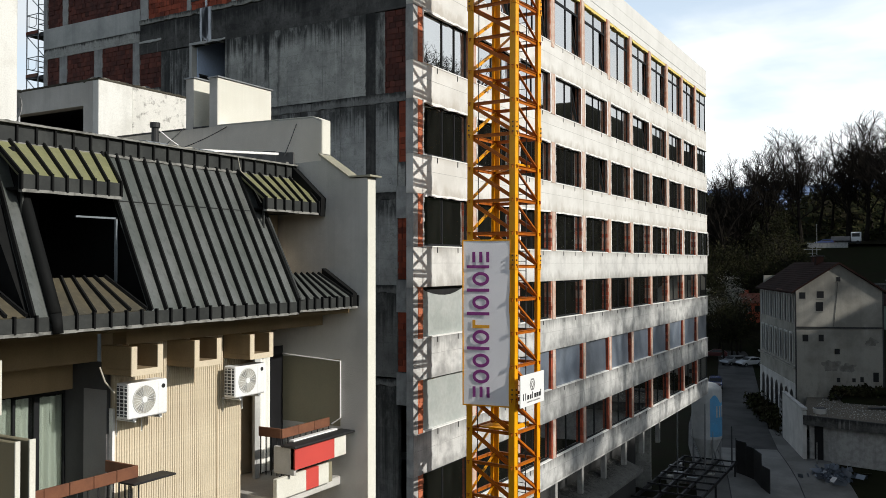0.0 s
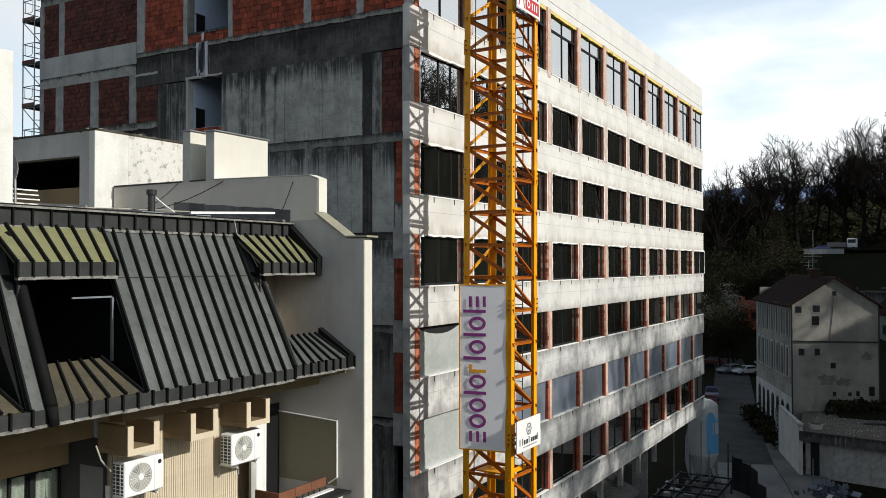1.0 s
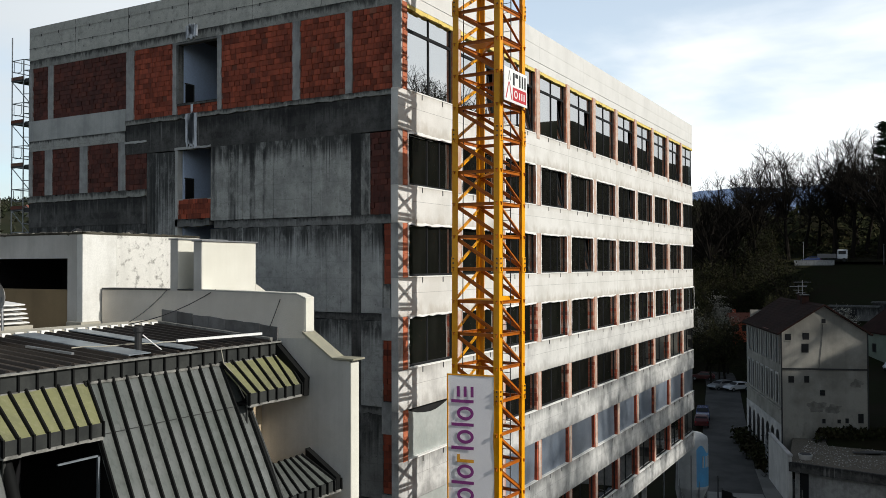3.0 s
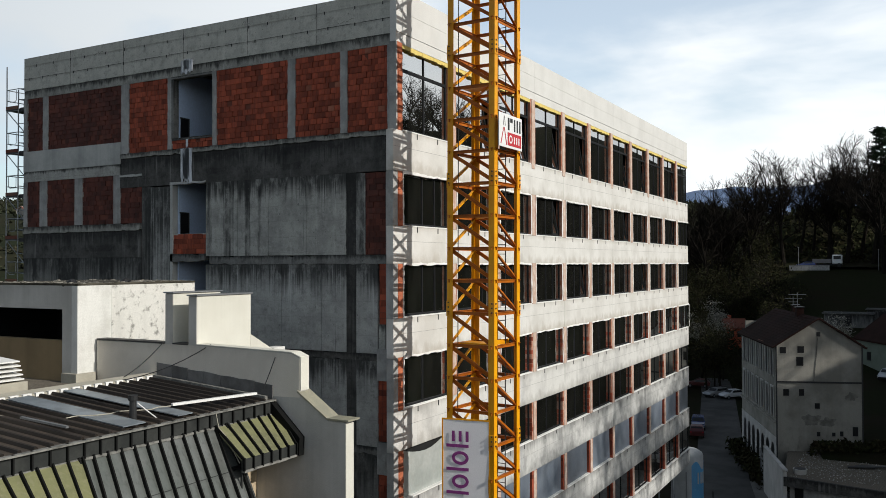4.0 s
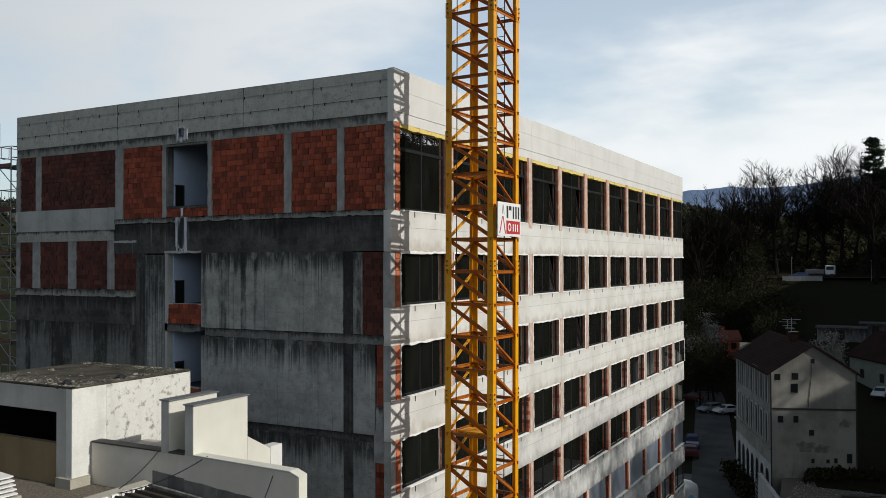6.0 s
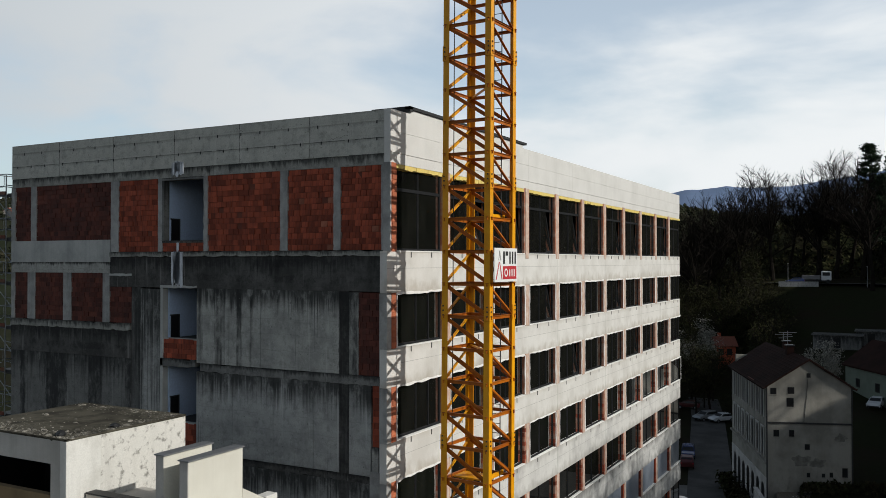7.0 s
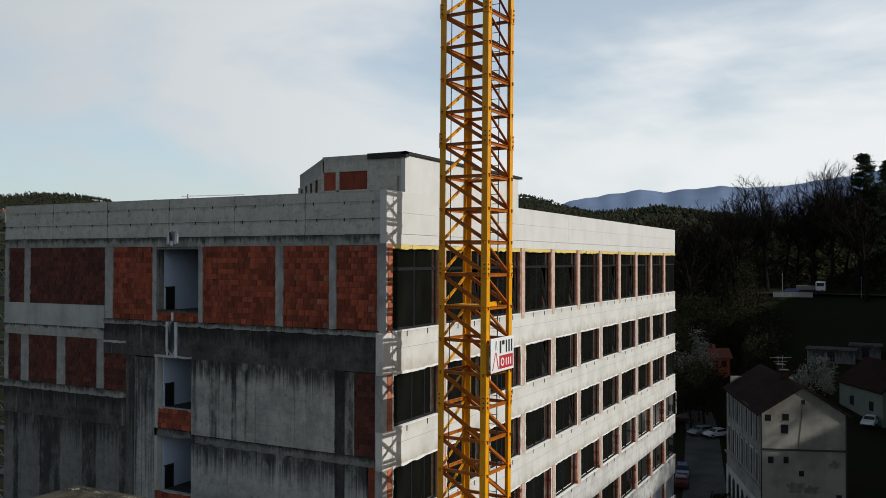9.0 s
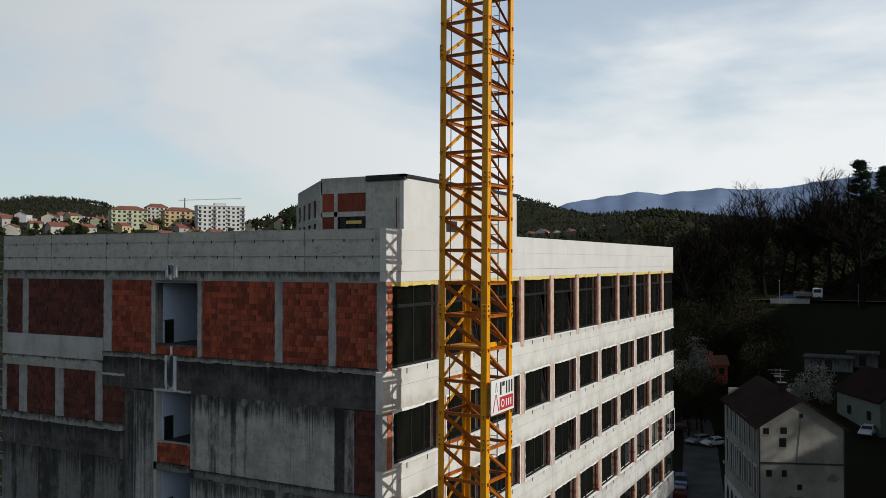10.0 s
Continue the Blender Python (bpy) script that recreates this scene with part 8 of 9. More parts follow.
# green-walled neighbour, sheds on the slope
def simple_house(name, x, y, z, w, d, h, rh, yaw, wall, roof_m, label, windows=((0.2, 0.35), (0.65, 0.35)), wm=None, over=0.4):
    """A gabled house: walls, two roof slopes, and windows on the front and one side."""
    t = thing(name, (0, 0, 0), label, "house", "houses on the hillside" if name == "hillside_house" else "")
    g = Geo().prism([(-w / 2, -3), (w / 2, -3), (w / 2, h), (0, h + rh), (-w / 2, h)], "y", -d / 2, d / 2)
    part("wall", g, wall, t)
    for s in (-1, 1):
        e = Vector((s * (w / 2 + over), 0, h - rh * over / (w / 2)))
        m = Vector((0, 0, h + rh))
        vs = [(e.x, -d / 2 - over, e.z), (m.x, -d / 2 - over, m.z), (m.x, d / 2 + over, m.z), (e.x, d / 2 + over, e.z)]
        g = Geo().add(vs + [(p[0], p[1], p[2] + 0.22) for p in vs], [(0, 1, 2, 3), (4, 7, 6, 5), (0, 4, 5, 1), (1, 5, 6, 2), (2, 6, 7, 3), (3, 7, 4, 0)])
        part("roof_slope", g, roof_m, t)
    for row in range(max(1, int(h / 2.8))):
        for fx, ww in windows:
            x0 = -w / 2 + w * fx
            g = Geo().box(x0, -d / 2 - 0.04, row * 2.8 + 0.9, x0 + 1.1, -d / 2 + 0.02, row * 2.8 + 2.2)
            part("window", g, wm or M_dhole, t)
            y0 = -d / 2 + d * fx
            g = Geo().box(-w / 2 - 0.04, y0, row * 2.8 + 0.9, -w / 2 + 0.02, y0 + 1.1, row * 2.8 + 2.2)
            part("window", g, wm or M_dhole, t)
    part("chimney", Geo().box(w * 0.12, d * 0.1, h + rh * 0.3, w * 0.12 + 0.6, d * 0.1 + 0.6, h + rh + 0.9), wall, t)
    t.matrix_basis = pose(x, y, z, 0, 0, yaw)
    return t


M_green = material("dull_green_render", (0.16, 0.19, 0.15), (0.11, 0.13, 0.10), 0.9, 0.4, 12, 0.6)
simple_house("green_house", 117, -14.5, ground_z(117, -14.5), 9, 12, 4.0, 3.4, -60, M_green, M_tile, "green rendered house with dark tiled roof on the slope")
for x, y, w in ((147, -5, 8), (151, -10.5, 5)):
    s = thing("garden_shed", (x, y, ground_z(x, y)), "low grey concrete shed on the grassy slope", "shed", "garden sheds")
    z = ground_z(x, y)
    part("wall", Geo().box(x - 2, y - w / 2, z - 1.5, x + 2, y + w / 2, z + 2.2, 0.03), M_dgrey, s)
    part("roof", Geo().box(x - 2.3, y - w / 2 - 0.3, z + 2.2, x + 2.3, y + w / 2 + 0.3, z + 2.4, 0.03), M_dgrey, s)
    part("door", Geo().box(x - 2.04, y - 0.6, z, x - 1.98, y + 0.6, z + 1.9), M_dhole, s)
simple_house("brick_cottage", 163.3, 18.0, ground_z(163.3, 18.0) + 1.0, 3.4, 4, 3.0, 1.5, 30, material("orange_brick_wall", (0.46, 0.10, 0.05), (0.36, 0.08, 0.045), 0.9, 0.8, 12, 0.6), M_tile_r, "small orange brick cottage among blossom trees")

# ---------------------------------------------------------------- yard wall, garage with gravel roof
yw = thing("yard_wall", (58, -4, -2), "white rendered yard wall with sloping top beside the street", "wall")
a, b = Vector((63.3, -2.4, 0)), Vector((54.4, -5.3, 0))
d = (b - a).normalized()
s = Vector((d.y, -d.x, 0)) * 0.15


def wall_run(p, q, z0, zp, zq, half):
    vs = [p + half, q + half, q - half, p - half]
    return Geo().add([(v.x, v.y, z0) for v in vs] + [(vs[0].x, vs[0].y, zp), (vs[1].x, vs[1].y, zq), (vs[2].x, vs[2].y, zq), (vs[3].x, vs[3].y, zp)],
                     [(3, 2, 1, 0), (4, 5, 6, 7), (0, 1, 5, 4), (1, 2, 6, 5), (2, 3, 7, 6), (3, 0, 4, 7)])


part("wall", wall_run(a, b, -2.6, 2.45, 2.2, s), M_wall_w, yw)
part("coping", wall_run(a, b, 2.47, 2.55, 2.3, s * 1.35), M_wall_w, yw)
gate = thing("slatted_gate", (64.2, -1.9, -2), "grey slatted metal gate beside the yard wall", "gate")
for k in range(8):
    part("slat", Geo().beam((63.5, -2.2, -1.6 + k * 0.45), (64.9, -1.8, -1.6 + k * 0.45), 0.05, 0.16), M_steel, gate)
for x, y in ((63.45, -2.25), (64.95, -1.78)):
    part("post", Geo().box(x - 0.05, y - 0.05, -2.2, x + 0.05, y + 0.05, 2.0), M_steel, gate)
gar = thing("low_garage", (60, -9, -3), "low dark concrete garage with gravel roof and fascia", "garage")
g = Geo().prism([(54.45, -5.2), (53.0, -12.6), (52.0, -18), (66.6, -18), (68.3, -11.4), (65.4, -4.2)], "z", 1.55, 1.80)
part("roof_deck", g, M_gravel, gar, "roof of dark gravel and litter")
g = Geo()
pts = [(54.45, -5.2), (53.0, -12.6), (52.0, -18)]
for p, q in zip(pts, pts[1:]):
    g.beam((p[0], p[1], 1.45), (q[0], q[1], 1.45), 0.3, 0.8)
part("fascia", g, M_dark, gar, "dark stained concrete fascia")
g = Geo().prism([(54.9, -5.6), (53.5, -12.6), (52.5, -18), (66, -18), (67.5, -11.4), (64.6, -4.6)], "z", -3.4, 1.5)
part("wall", g, M_col, gar)
for t0, t1 in ((0.06, 0.16),):
    p = Vector((54.88, -5.6, 0)).lerp(Vector((53.48, -12.6, 0)), t0)
    q = Vector((54.88, -5.6, 0)).lerp(Vector((53.48, -12.6, 0)), t1)
    part("opening", Geo().beam((p.x, p.y, -0.6), (q.x, q.y, -0.6), 0.08, 3.4), M_dhole, gar)
g = Geo()
for _ in range(700):
    u, v = tr.random(), tr.random()
    x, y = 54.8 + 12 * u, -5.6 - 7.0 * v
    s0 = tr.uniform(0.03, 0.10)
    a0 = tr.uniform(0, 6)
    g.add([(x + s0 * math.cos(a0 + q), y + s0 * math.sin(a0 + q), 1.80) for q in (0, 2.1, 4.2)] + [(x, y, 1.80 + s0 * tr.uniform(0.4, 1.1))], [(0, 1, 3), (1, 2, 3), (2, 0, 3)])
single("roof_litter", g, M_litter, "pale litter and stones strewn over the garage roof", "litter", kind="stuff")
for x, y, w in ((60.5, -9.8, 2.2), (61.2, -10.4, 2.6), (65.0, -6.0, 2.8)):
    pl = Geo().beam((x, y, 1.9), (x + 0.6, y - w, 2.0), 0.5, 0.08)
    single("old_board", pl, M_dsteel, "old dark board lying on the garage roof", "board", "old boards")
tub = thing("concrete_tub", (56.3, -6.3, 1.8), "round pale concrete tub on the garage roof", "tub")
g = Geo()
for k in range(14):
    pass
g.tube((56.3, -6.3, 1.8), (56.3, -6.3, 2.25), 0.5, 0.6, 16, True)
part("bowl", g, M_wall_w, tub)
part("soil", Geo().tube((56.3, -6.3, 2.252), (56.3, -6.3, 2.28), 0.5, 0.48, 14), M_dsteel, tub)
# blue-white sheeting, pole and rubbish in front of the garage
g = Geo()
for _ in range(90):
    c = Vector((49.3 + tr.gauss(0, 0.7), -8.0 + tr.gauss(0, 0.8), -2.2 + abs(tr.gauss(0, 0.35))))
    a = Vector((tr.gauss(0, 1), tr.gauss(0, 1), tr.gauss(0, 0.6))).normalized() * tr.uniform(0.2, 0.6)
    b = a.cross(Vector((tr.gauss(0, 1), tr.gauss(0, 1), tr.gauss(0, 1)))).normalized() * tr.uniform(0.15, 0.4)
    g.add([c - a - b, c + a - b, c + a + b, c - a + b], [(0, 1, 2, 3)])
single("crumpled_tarpaulin", g, M_film, "crumpled heap of bluish plastic sheeting by the street", "rubbish")
single("site_pole", Geo().tube((52.9, -6.4, -2.8), (52.9, -6.4, -0.1), 0.05, n=7), M_trim, "slim pale pole at the street edge", "pole")

# ---------------------------------------------------------------- building site at the hotel's foot
SX, SYY, SR = 46.6, 1.15, 1.18
silo = thing("mortar_silo", (SX, SYY, -2.6), "white and blue mortar silo on steel legs beside the hotel", "silo")


def lathe(profile, n=28):
    g = Geo()
    for r, z in profile:
        g.v += [(SX + r * math.cos(k * 2 * math.pi / n), SYY + r * math.sin(k * 2 * math.pi / n), z) for k in range(n)]
    g.f = [(j * n + k, j * n + (k + 1) % n, (j + 1) * n + (k + 1) % n, (j + 1) * n + k) for j in range(len(profile) - 1) for k in range(n)]
    g.smooth = True
    return g


part("dome", lathe([(0.05, 5.25), (0.7, 5.1), (1.1, 4.85), (SR, 4.6), (SR, 4.05)]), M_silo_w, silo)
part("barrel", lathe([(SR, 4.05), (SR + 0.01, 2.0), (SR, 0.75)]), M_silo_w, silo, "grey-white barrel")
blue = Geo()
for z in (0.95, 2.4, 3.95):
    blue.v += [(SX + (SR + 0.012) * math.cos(radians(205 + 8 * k)), SYY + (SR + 0.012) * math.sin(radians(205 + 8 * k)), z + (0.35 * math.sin(k * 0.7) if z == 3.95 else 0)) for k in range(17)]
blue.f = [(j * 17 + k, j * 17 + k + 1, (j + 1) * 17 + k + 1, (j + 1) * 17 + k) for j in range(2) for k in range(16)]
blue.smooth = True
part("blue_field", blue, M_silo_b, silo, "bright blue painted field")
part("cone", lathe([(SR, 0.75), (0.35, -1.1), (0.2, -1.6)]), M_silo_w, silo)
for k in range(3):
    bar0 = Geo()
    a = radians(232 + k * 15)
    for z0, z1 in ((2.5, 3.4),):
        x, y = SX + (SR + 0.02) * math.cos(a), SYY + (SR + 0.02) * math.sin(a)
        bar0.tube((x, y, z0), (x, y, z1), 0.07, n=5)
    part("pale_mark", bar0, M_silo_w, silo, "plain pale upright mark")
for k in range(4):
    a = radians(35 + 90 * k)
    x, y = SX + SR * 0.95 * math.cos(a), SYY + SR * 0.95 * math.sin(a)
    part("leg", Geo().beam((x, y, 1.4), (x, y, -2.9), 0.14, 0.14), M_steel, silo)
    b2 = radians(35 + 90 * (k + 1))
    part("leg_brace", Geo().beam((x, y, 0.2), (SX + SR * 0.95 * math.cos(b2), SYY + SR * 0.95 * math.sin(b2), -2.4), 0.07, 0.07), M_steel, silo)

frame_s = thing("steel_canopy_frame", (38, 0.5, -3.2), "dark steel rafter frame of an unfinished canopy", "steel frame")
for y in (-1.15, 0.2, 1.55, 2.9):
    part("main_beam", Geo().beam((24, y, -1.1), (46.4, y, -1.0), 0.14, 0.26), M_black if y < -1 else M_black, frame_s)
for k in range(12):
    x = 24.5 + k * 1.95
    part("purlin", Geo().beam((x, -1.25, -0.88), (x, 3.0, -0.88), 0.09, 0.12), M_black if k % 3 else M_black, frame_s)
for x in (25, 32, 39, 46):
    for y in (-1.15, 2.9):
        part("post", Geo().beam((x, y, -1.1), (x, y, -3.3), 0.14, 0.14), M_black, frame_s)
hoard = [(47.2, -1.0, 0.6), (46.6, -1.9, 0.35), (46.0, -2.6, 0.30), (44.4, -3.4, -0.55), (43.2, -4.2, -0.6)]
for k, ((x0, y0, z0), (x1, y1, _)) in enumerate(zip(hoard, hoard[1:])):
    hb = thing("hoarding_panel", (x0, y0, -3.3), "black site hoarding panel at the street edge", "hoarding", "hoarding panels")
    part("sheet", Geo().beam((x0, y0, (z0 - 3.3) / 2), (x1, y1, (z0 - 3.3) / 2), 0.04, z0 + 3.3), M_membrane, hb)
    part("post", Geo().tube((x0, y0, -3.3), (x0, y0, z0 + 0.15), 0.04, n=6), M_dsteel, hb)
single("site_post", Geo().tube((47.6, -0.6, -2.6), (47.6, -0.6, 1.6), 0.06, n=7), M_dsteel, "thin dark upright pole by the silo", "pole")
for x, y, h in ((41.4, 2.2, 4.8), (43.5, 0.6, 3.9)):
    single("prop", Geo().tube((x, y, -3.0), (x, y, h), 0.06, n=7), M_steel, "slim steel prop under the hotel overhang", "prop", "props")
rk = random.Random(8)
for k in range(14):
    x, y = rk.uniform(43, 48), rk.uniform(-0.5, 4)
    sx, sz = rk.uniform(0.3, 0.9), rk.uniform(0.2, 0.7)
    z = ground_z(x, y)
    single("pallet_load", Geo().box(x, y, z - 0.05, x + sx, y + rk.uniform(0.4, 0.9), z + sz, 0.02), rk.choice([M_wall_w, M_steel, M_col, M_trim]), "pallet load of building material on the ground", "pallet", "pallet loads")

# ---------------------------------------------------------------- scaffold at the far end of the side wall
sc = thing("scaffold_tower", (0.9, 21.4, 0), "galvanised scaffold tower with dark deck boards behind the hotel", "scaffold")
for x in (0.55, 3.0):
    for y in (20.95, 21.80):
        top = 29.55 if (x < 1 and y > 21.5) else 28.4
        part("standard", Geo().tube((x, y, 0), (x, y, top), 0.028, n=6), M_steel, sc)
z = 1.45
lev = 0
while z < 28.4:
    for y in (20.95, 21.80):
        part("ledger", Geo().tube((0.55, y, z + 1.0), (3.0, y, z + 1.0), 0.022, n=5), M_steel, sc)
        part("ledger", Geo().tube((0.55, y, z + 0.5), (3.0, y, z + 0.5), 0.022, n=5), M_steel, sc)
    for x in (0.55, 3.0):
        part("transom", Geo().tube((x, 20.95, z), (x, 21.8, z), 0.022, n=5), M_steel, sc)
        part("transom", Geo().tube((x, 20.95, z + 1.0), (x, 21.8, z + 1.0), 0.022, n=5), M_steel, sc)
        part("guard_loop", Geo().path([(x, 21.1, z + 0.95), (x, 21.1, z + 0.5), (x, 21.2, z + 0.42), (x, 21.55, z + 0.42), (x, 21.65, z + 0.5), (x, 21.65, z + 0.95)], 0.014, 5), M_steel, sc)
    part("deck", Geo().box(0.5, 20.95, z + 0.02, 3.1, 21.8, z + 0.07), M_dsteel, sc)
    part("toe_board", Geo().box(0.5, 20.95, z + 0.07, 0.53, 21.8, z + 0.22), M_wood if lev % 2 else M_brick_face, sc)
    part("outrigger", Geo().box(0.6, 20.0, z - 0.06, 0.8, 20.95, z + 0.12), M_dsteel, sc)
    for zz in (z + 0.5, z + 1.0, z - 0.6):
        part("tie", Geo().tube((0.58, 20.95, zz), (0.58, 19.8, zz - 0.1), 0.02, n=5), M_steel, sc)
    part("diagonal", Geo().tube((0.55, 21.8, z + 0.02), (0.6, 19.9, z - 1.6), 0.022, n=5), M_steel, sc)
    z += 2.0
    lev += 1


# ---------------------------------------------------------------- vehicles
def car(paint, label, wagon=False):
    """A parked car at the origin, its nose towards +x."""
    c = thing("car", (0, 0, 0), label, "car", "parked cars")
    w, ln = 0.86, 2.1
    roof_r = -1.95 if wagon else -1.35
    side = [(-ln, 0.35), (-ln, 0.95), (-ln + 0.15, 1.05), (roof_r, 1.45), (0.25, 1.45), (0.95, 1.0), (ln - 0.15, 0.85), (ln, 0.6), (ln, 0.35)]
    bm = bmesh.new()
    va = [bm.verts.new((x, -w * (0.82 if z > 1.2 else 1.0), z)) for x, z in side]
    vb = [bm.verts.new((x, w * (0.82 if z > 1.2 else 1.0), z)) for x, z in side]
    n = len(side)
    for k in range(n):
        bm.faces.new((va[k], va[(k + 1) % n], vb[(k + 1) % n], vb[k]))
    bm.faces.new(va[::-1])
    bm.faces.new(vb)
    bmesh.ops.bevel(bm, geom=list(bm.edges), offset=0.06, segments=2, affect="EDGES")
    bmesh.ops.recalc_face_normals(bm, faces=bm.faces)
    me = bpy.data.meshes.new("body")
    bm.to_mesh(me)
    bm.free()
    me.materials.append(paint)
    part("body", me, None, c)
    for s in (-1, 1):
        g = Geo().add([(0.72, s * 0.84, 1.03), (0.22, s * 0.735, 1.38), (roof_r + 0.1, s * 0.735, 1.38), (roof_r - 0.25, s * 0.84, 1.05)], [(0, 1, 2, 3)])
        part("side_window", g, M_dhole, c)
        for x in (-1.3, 1.3):
            tyre = part("wheel", Geo().tube((x, s * 0.72, 0.32), (x, s * 0.9, 0.32), 0.32, n=18), M_tyre, c)
            part("rim", Geo().tube((x, s * 0.88, 0.32), (x, s * 0.91, 0.32), 0.19, n=12), M_steel, tyre)
        part("head_lamp", Geo().box(ln - 0.08, s * 0.75 - 0.16, 0.62, ln + 0.02, s * 0.75 + 0.05, 0.76, 0.02), M_lamp, c)
        part("tail_lamp", Geo().box(-ln - 0.02, s * 0.72 - 0.1, 0.75, -ln + 0.06, s * 0.72 + 0.08, 0.92, 0.02), M_red, c)
    part("windscreen", Geo().add([(0.32, -0.64, 1.42), (0.32, 0.64, 1.42), (0.93, 0.74, 1.05), (0.93, -0.74, 1.05)], [(0, 1, 2, 3)]), M_dhole, c)
    part("rear_window", Geo().add([(roof_r - 0.08, -0.62, 1.42), (roof_r - 0.08, 0.62, 1.42), (roof_r - 0.5 if not wagon else -ln, 0.7, 1.1), (roof_r - 0.5 if not wagon else -ln, -0.7, 1.1)], [(0, 1, 2, 3)]), M_dhole, c)
    part("bumper", Geo().box(ln - 0.05, -0.8, 0.35, ln + 0.06, 0.8, 0.52, 0.03), M_tyre, c)
    return c


def park(c, x, y, z, yaw):
    c.matrix_basis = pose(x, y, z, 0, 0, yaw)


RZ = -1.85
park(car(M_carb, "dark blue car parked at the street side", True), 92.6, 10.3, RZ, 192)
park(car(M_carr, "dark red car parked at the street side"), 87.2, 9.3, RZ, 12)
park(car(M_cars, "silver estate car parked at the street end", True), 121.0, 13.6, RZ, 150)
park(car(M_carw, "white car parked at the street end"), 120.5, 10.9, RZ, 140)
park(car(M_carr, "dark red car parked under the trees"), 131.0, 18.6, RZ, 100)
park(car(M_carw, "white car parked beside the green house"), 110.0, -12.0, ground_z(110, -12.0) + 0.02, 170)
park(car(M_carb, "dark car standing on the road along the bank"), 196.7, 7.1, ground_z(196.7, 7.1) + 0.1, 100)
# road along the bank, lorry, wall, lamp post
g = Geo()
pts = [polar(dg, 222) for dg in np.linspace(-2, 11, 40)]
for x, y in pts:
    dv = Vector((x - EYE_X, y - EYE_Y, 0)).normalized()
    z = ground_z(x, y)
    for k in (-1, 1):
        g.v.append((x + dv.x * 2.6 * k, y + dv.y * 2.6 * k, z + 0.25))
g.f = [(2 * k, 2 * k + 1, 2 * k + 3, 2 * k + 2) for k in range(len(pts) - 1)]
single("hill_road", g, M_asphalt, "narrow road along the hillside bank", "road", kind="structure")


def on_bank(deg, d=222):
    x, y = polar(deg, d)
    return x, y, ground_z(x, y) + 0.25


bx, by, bz = on_bank(3.9)
lorry = thing("white_lorry", (bx, by, bz), "white tipper lorry parked on the hillside road", "lorry")
part("cab", Geo().box(bx - 1.1, by - 1.3, bz + 0.7, bx + 1.1, by + 0.9, bz + 2.9, 0.15), M_carw, lorry)
part("windscreen", Geo().box(bx - 1.12, by - 1.0, bz + 1.8, bx - 1.08, by + 0.6, bz + 2.6), M_dhole, lorry)
part("load_bed", Geo().box(bx - 1.1, by + 1.1, bz + 0.9, bx + 1.1, by + 5.2, bz + 1.9, 0.04), M_rgrey, lorry)
part("chassis", Geo().box(bx - 0.9, by - 1.2, bz + 0.4, bx + 0.9, by + 5.0, bz + 0.75), M_tyre, lorry)
for yy in (-0.6, 2.6, 4.2):
    for s in (-1, 1):
        part("wheel", Geo().tube((bx + s * 0.8, by + yy, bz + 0.45), (bx + s * 1.12, by + yy, bz + 0.45), 0.45, n=16), M_tyre, lorry)
a, b = on_bank(4.3, 219), on_bank(6.6, 219)
single("bank_wall", Geo().beam((a[0], a[1], a[2] + 0.2), (b[0], b[1], b[2] + 0.2), 0.3, 1.5), M_col, "low concrete wall along the hillside road", "wall")
for deg, h in ((6.05, 5.2), (1.6, 4.5)):
    x, y, z = on_bank(deg, 219)
    lp = thing("street_lamp", (x, y, z), "slim grey street lamp on the hillside road", "lamp", "street lamps")
    part("pole", Geo().tube((x, y, z - 0.5), (x, y, z + h), 0.07, 0.05, 7), M_steel, lp)
    part("lamp_head", Geo().box(x - 0.5, y - 0.12, z + h - 0.05, x + 0.1, y + 0.12, z + h + 0.1, 0.03), M_lgrey, lp)

# ---------------------------------------------------------------- houses on the far hillside
hr = random.Random(21)
walls_m = [material("far_house_render", c, None, 0.9, 0.3, 4, 0.4, bump=0.0) for c in ((0.46, 0.43, 0.38), (0.55, 0.55, 0.54), (0.50, 0.37, 0.20), (0.40, 0.36, 0.32), (0.44, 0.46, 0.30))]


def az(px):
    return 27.7 + math.degrees(math.atan((784 - px) / 1497.0))


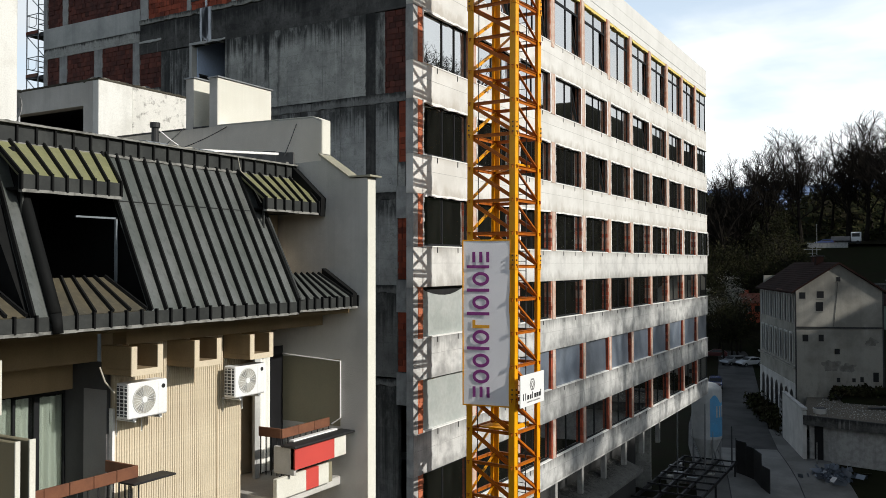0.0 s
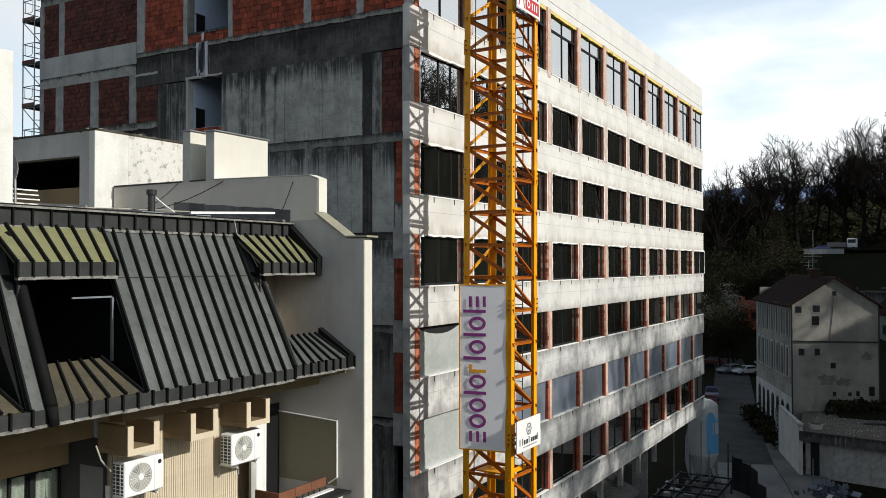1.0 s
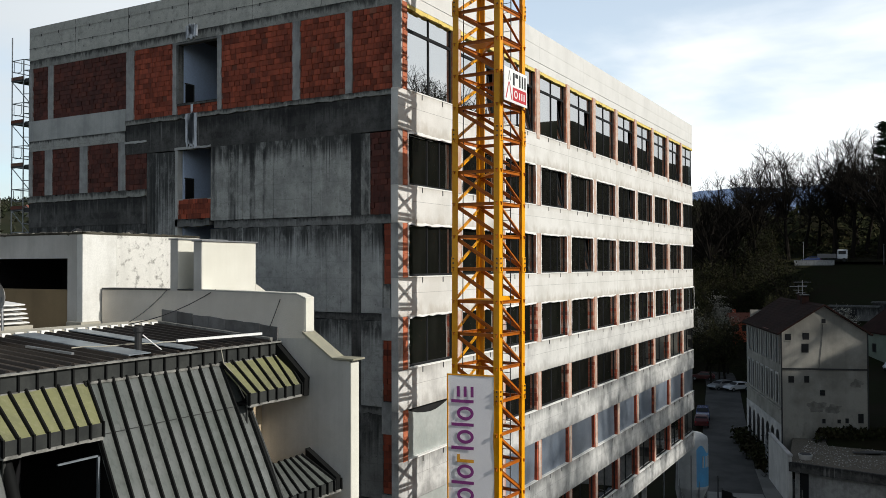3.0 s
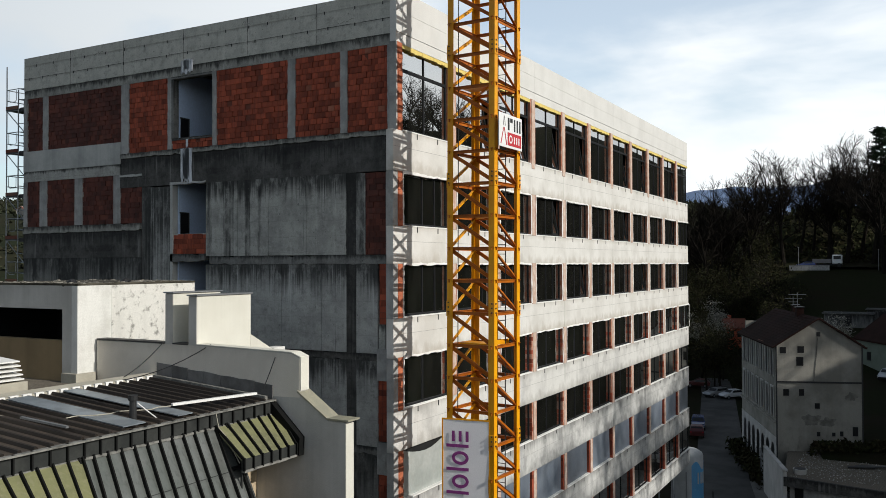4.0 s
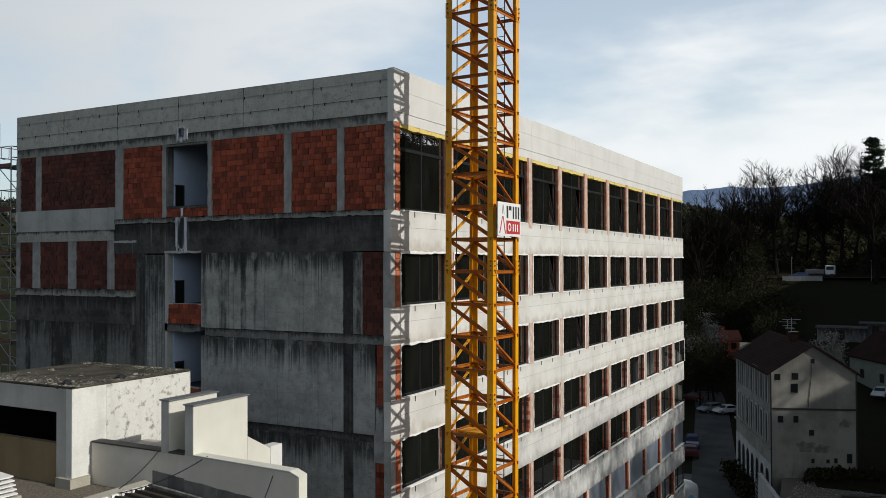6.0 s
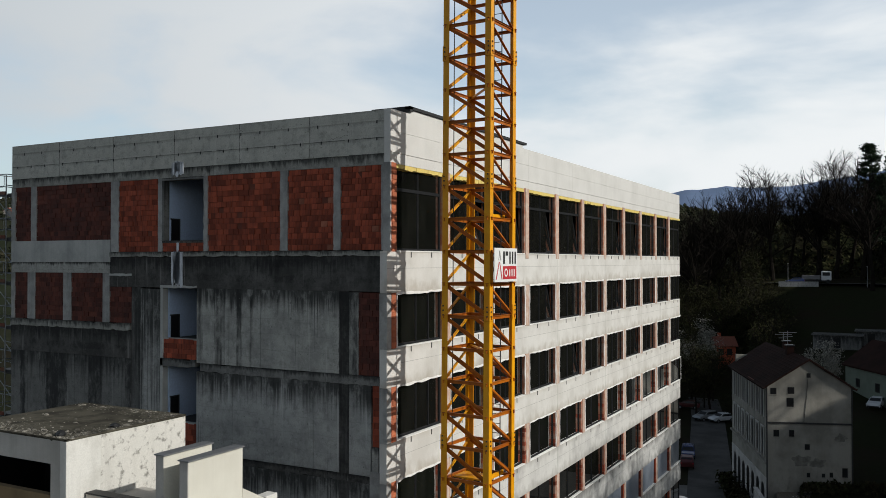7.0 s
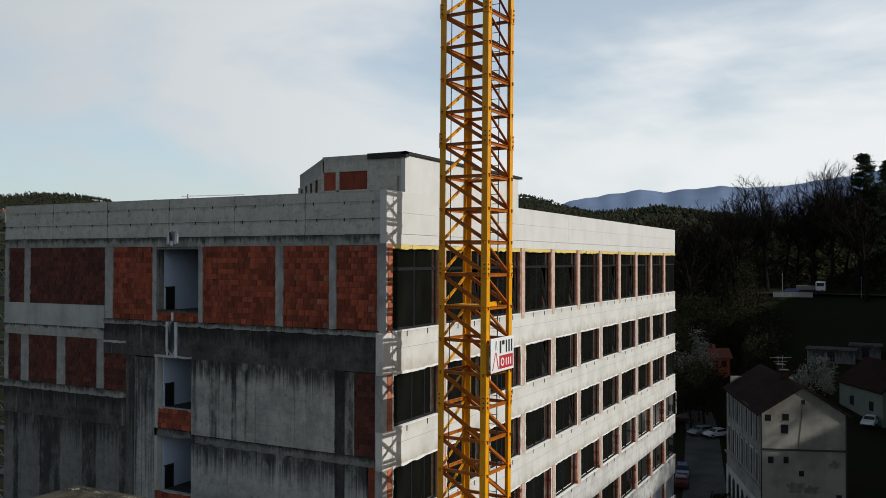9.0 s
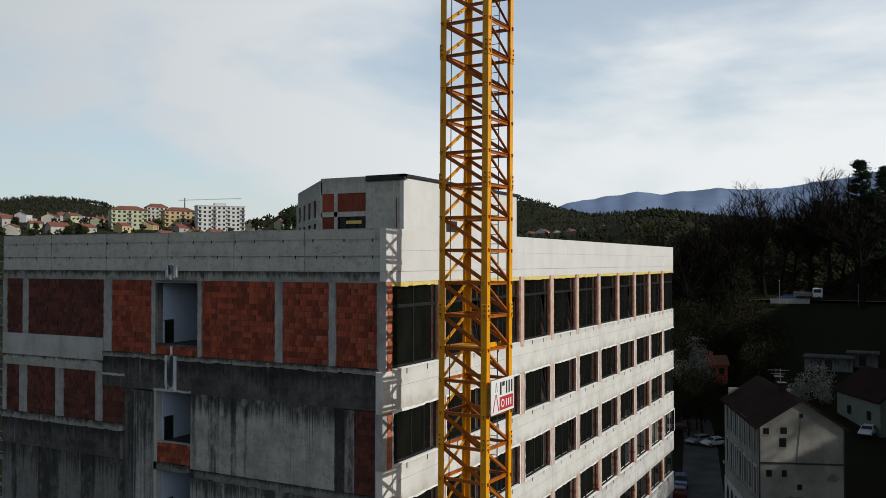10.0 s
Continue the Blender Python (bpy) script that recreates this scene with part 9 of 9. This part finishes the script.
for px, d, w, h, yaw in ((8, 520, 11, 6.0, 20), (40, 560, 10, 6.5, 60), (60, 500, 9, 5.0, 10), (88, 540, 12, 6.0, 75), (112, 600, 11, 6.5, 20), (140, 610, 12, 7.0, 60), (165, 590, 11, 5.0, 0), (185, 640, 12, 6, 40), (215, 480, 10, 4.5, 30), (262, 500, 12, 4.0, 60), (300, 520, 11, 4.2, 20), (325, 500, 13, 4.0, 15), (150, 480, 11, 4.0, 40), (20, 470, 9, 5.0, 70), (100, 470, 12, 5.4, 15),
                         (445, 620, 9, 5.5, 40), (500, 640, 12, 6, 20), (960, 820, 11, 6, 30), (985, 900, 10, 6, 70), (1010, 860, 11, 6, 10), (1035, 980, 10, 6, 40), (1105, 780, 12, 6, 60), (1120, 800, 10, 6, 0), (1050, 900, 10, 5, 20), (970, 1000, 11, 6, 50), (940, 900, 10, 6, 10), (1070, 840, 9, 5, 30), (75, 430, 10, 4, 33), (380, 470, 14, 3.4, 22),
                         (3, 600, 10, 5, 50), (30, 640, 11, 5, 15), (52, 590, 9, 5, 70), (125, 560, 10, 5, 30), (175, 530, 11, 4.5, 60), (200, 560, 9, 5, 10), (240, 540, 10, 4, 45), (290, 460, 12, 3.5, 25), (345, 470, 10, 4, 50), (420, 560, 10, 5, 20), (470, 600, 16, 4, 30)):
    d += 120 if px < 420 else 0
    w, h = w * 0.86, h * 0.8
    x, y = polar(az(px), d)
    simple_house("hillside_house", x, y, ground_z(x, y), w, w * hr.uniform(0.8, 1.2), h, w * 0.24, yaw + 57, hr.choice(walls_m), M_tile_r if hr.random() < 0.8 else M_tile, "pale rendered house with red tiled roof on the far hillside")


def block_of_flats(px, d, w, dep, floors, wall, label, roof_m=None):
    x, y = polar(az(px), d)
    t = thing("apartment_block", (0, 0, 0), label, "building", "far apartment blocks")
    h = floors * 2.9
    part("wall", Geo().box(-w / 2, -dep / 2, -4, w / 2, dep / 2, h, 0.1), wall, t)
    if roof_m:
        part("roof", Geo().add([(-w / 2 - 0.5, -dep / 2 - 0.5, h), (w / 2 + 0.5, -dep / 2 - 0.5, h), (w / 2 + 0.5, dep / 2 + 0.5, h), (-w / 2 - 0.5, dep / 2 + 0.5, h), (-w / 4, 0, h + 3), (w / 4, 0, h + 3)],
                               [(0, 1, 5, 4), (1, 2, 5), (2, 3, 4, 5), (3, 0, 4), (3, 2, 1, 0)]), roof_m, t)
    else:
        part("roof", Geo().box(-w / 2 - 0.4, -dep / 2 - 0.4, h, w / 2 + 0.4, dep / 2 + 0.4, h + 0.5).box(-w / 8, -2, h + 0.5, w / 8, 2, h + 2.6), wall, t)
    n = int(w / 3.2)
    for f in range(floors):
        for k in range(n):
            x0 = -w / 2 + (k + 0.5) * w / n
            part("window", Geo().box(x0 - 0.8, -dep / 2 - 0.06, f * 2.9 + 0.8, x0 + 0.8, -dep / 2 + 0.05, f * 2.9 + 2.3), M_dhole, t)
        for k in range(0, n, 3):
            x0 = -w / 2 + (k + 0.5) * w / n
            part("balcony", Geo().box(x0 - 1.4, -dep / 2 - 1.1, f * 2.9 - 0.1, x0 + 1.4, -dep / 2, f * 2.9 + 0.8), M_rgrey if k % 2 else wall, t)
    t.matrix_basis = pose(x, y, ground_z(x, y), 0, 0, az(px) - 90 + 12)


block_of_flats(388, 620, 33, 12, 6, walls_m[1], "white modern apartment block with dark balconies on the far hillside")
block_of_flats(315, 640, 22, 12, 4, walls_m[2], "ochre apartment block with red roof on the far hillside", M_tile_r)
block_of_flats(225, 620, 24, 12, 4, walls_m[4], "pale yellow-green apartment block with red roof on the far hillside", M_tile_r)
block_of_flats(275, 700, 16, 10, 4, walls_m[0], "pale apartment block with red roof on the far hillside", M_tile_r)
x, y = polar(az(326), 720)
z = ground_z(x, y)
fc = thing("far_crane", (x, y, z), "thin distant building crane over the hillside houses", "crane")
part("mast", Geo().beam((x, y, z), (x, y, z + 22), 0.9, 0.9), M_lgrey, fc)
jd = Vector((math.sin(radians(az(326))), -math.cos(radians(az(326))), 0))
part("jib", Geo().beam(Vector((x, y, z + 20)) - jd * 5, Vector((x, y, z + 22.6)) + jd * 45, 0.55, 0.6), M_lgrey, fc)
# dark trees between the houses, in full young leaf
FULL = [bare_tree_meshes(71 + n, h, 0.6, 2600, material("full_spring_leaves", c, None, 0.9, 0.4, 3, 0.6, bump=0.0, vary=0.4, spec=0.05), depth=3, big=2.4) for n, (h, c) in enumerate(((10, (0.028, 0.034, 0.014)), (8.5, (0.06, 0.07, 0.02))))]
for k in range(44):
    px = hr.choice((70, 60, 190, 196, 120, 440, 232, 232, 236, 50, 45, 85, 100, 130, 155, 318, 345, 370, 400, 425, 455, 470, 460, 505, 515, 250, 440, 480, 280, 330, 150, 30, 1150, 1090, 1000))
    x, y = polar(az(px + hr.uniform(-10, 10)), hr.uniform(430, 640))
    plant(FULL[k % 2], x, y, hr.uniform(0.6, 1.15), "leafing_tree", "dull green tree among the hillside houses", "tree", "leafing trees")
x, y = polar(az(507), 600)
conifer(x, y, 19, 5)
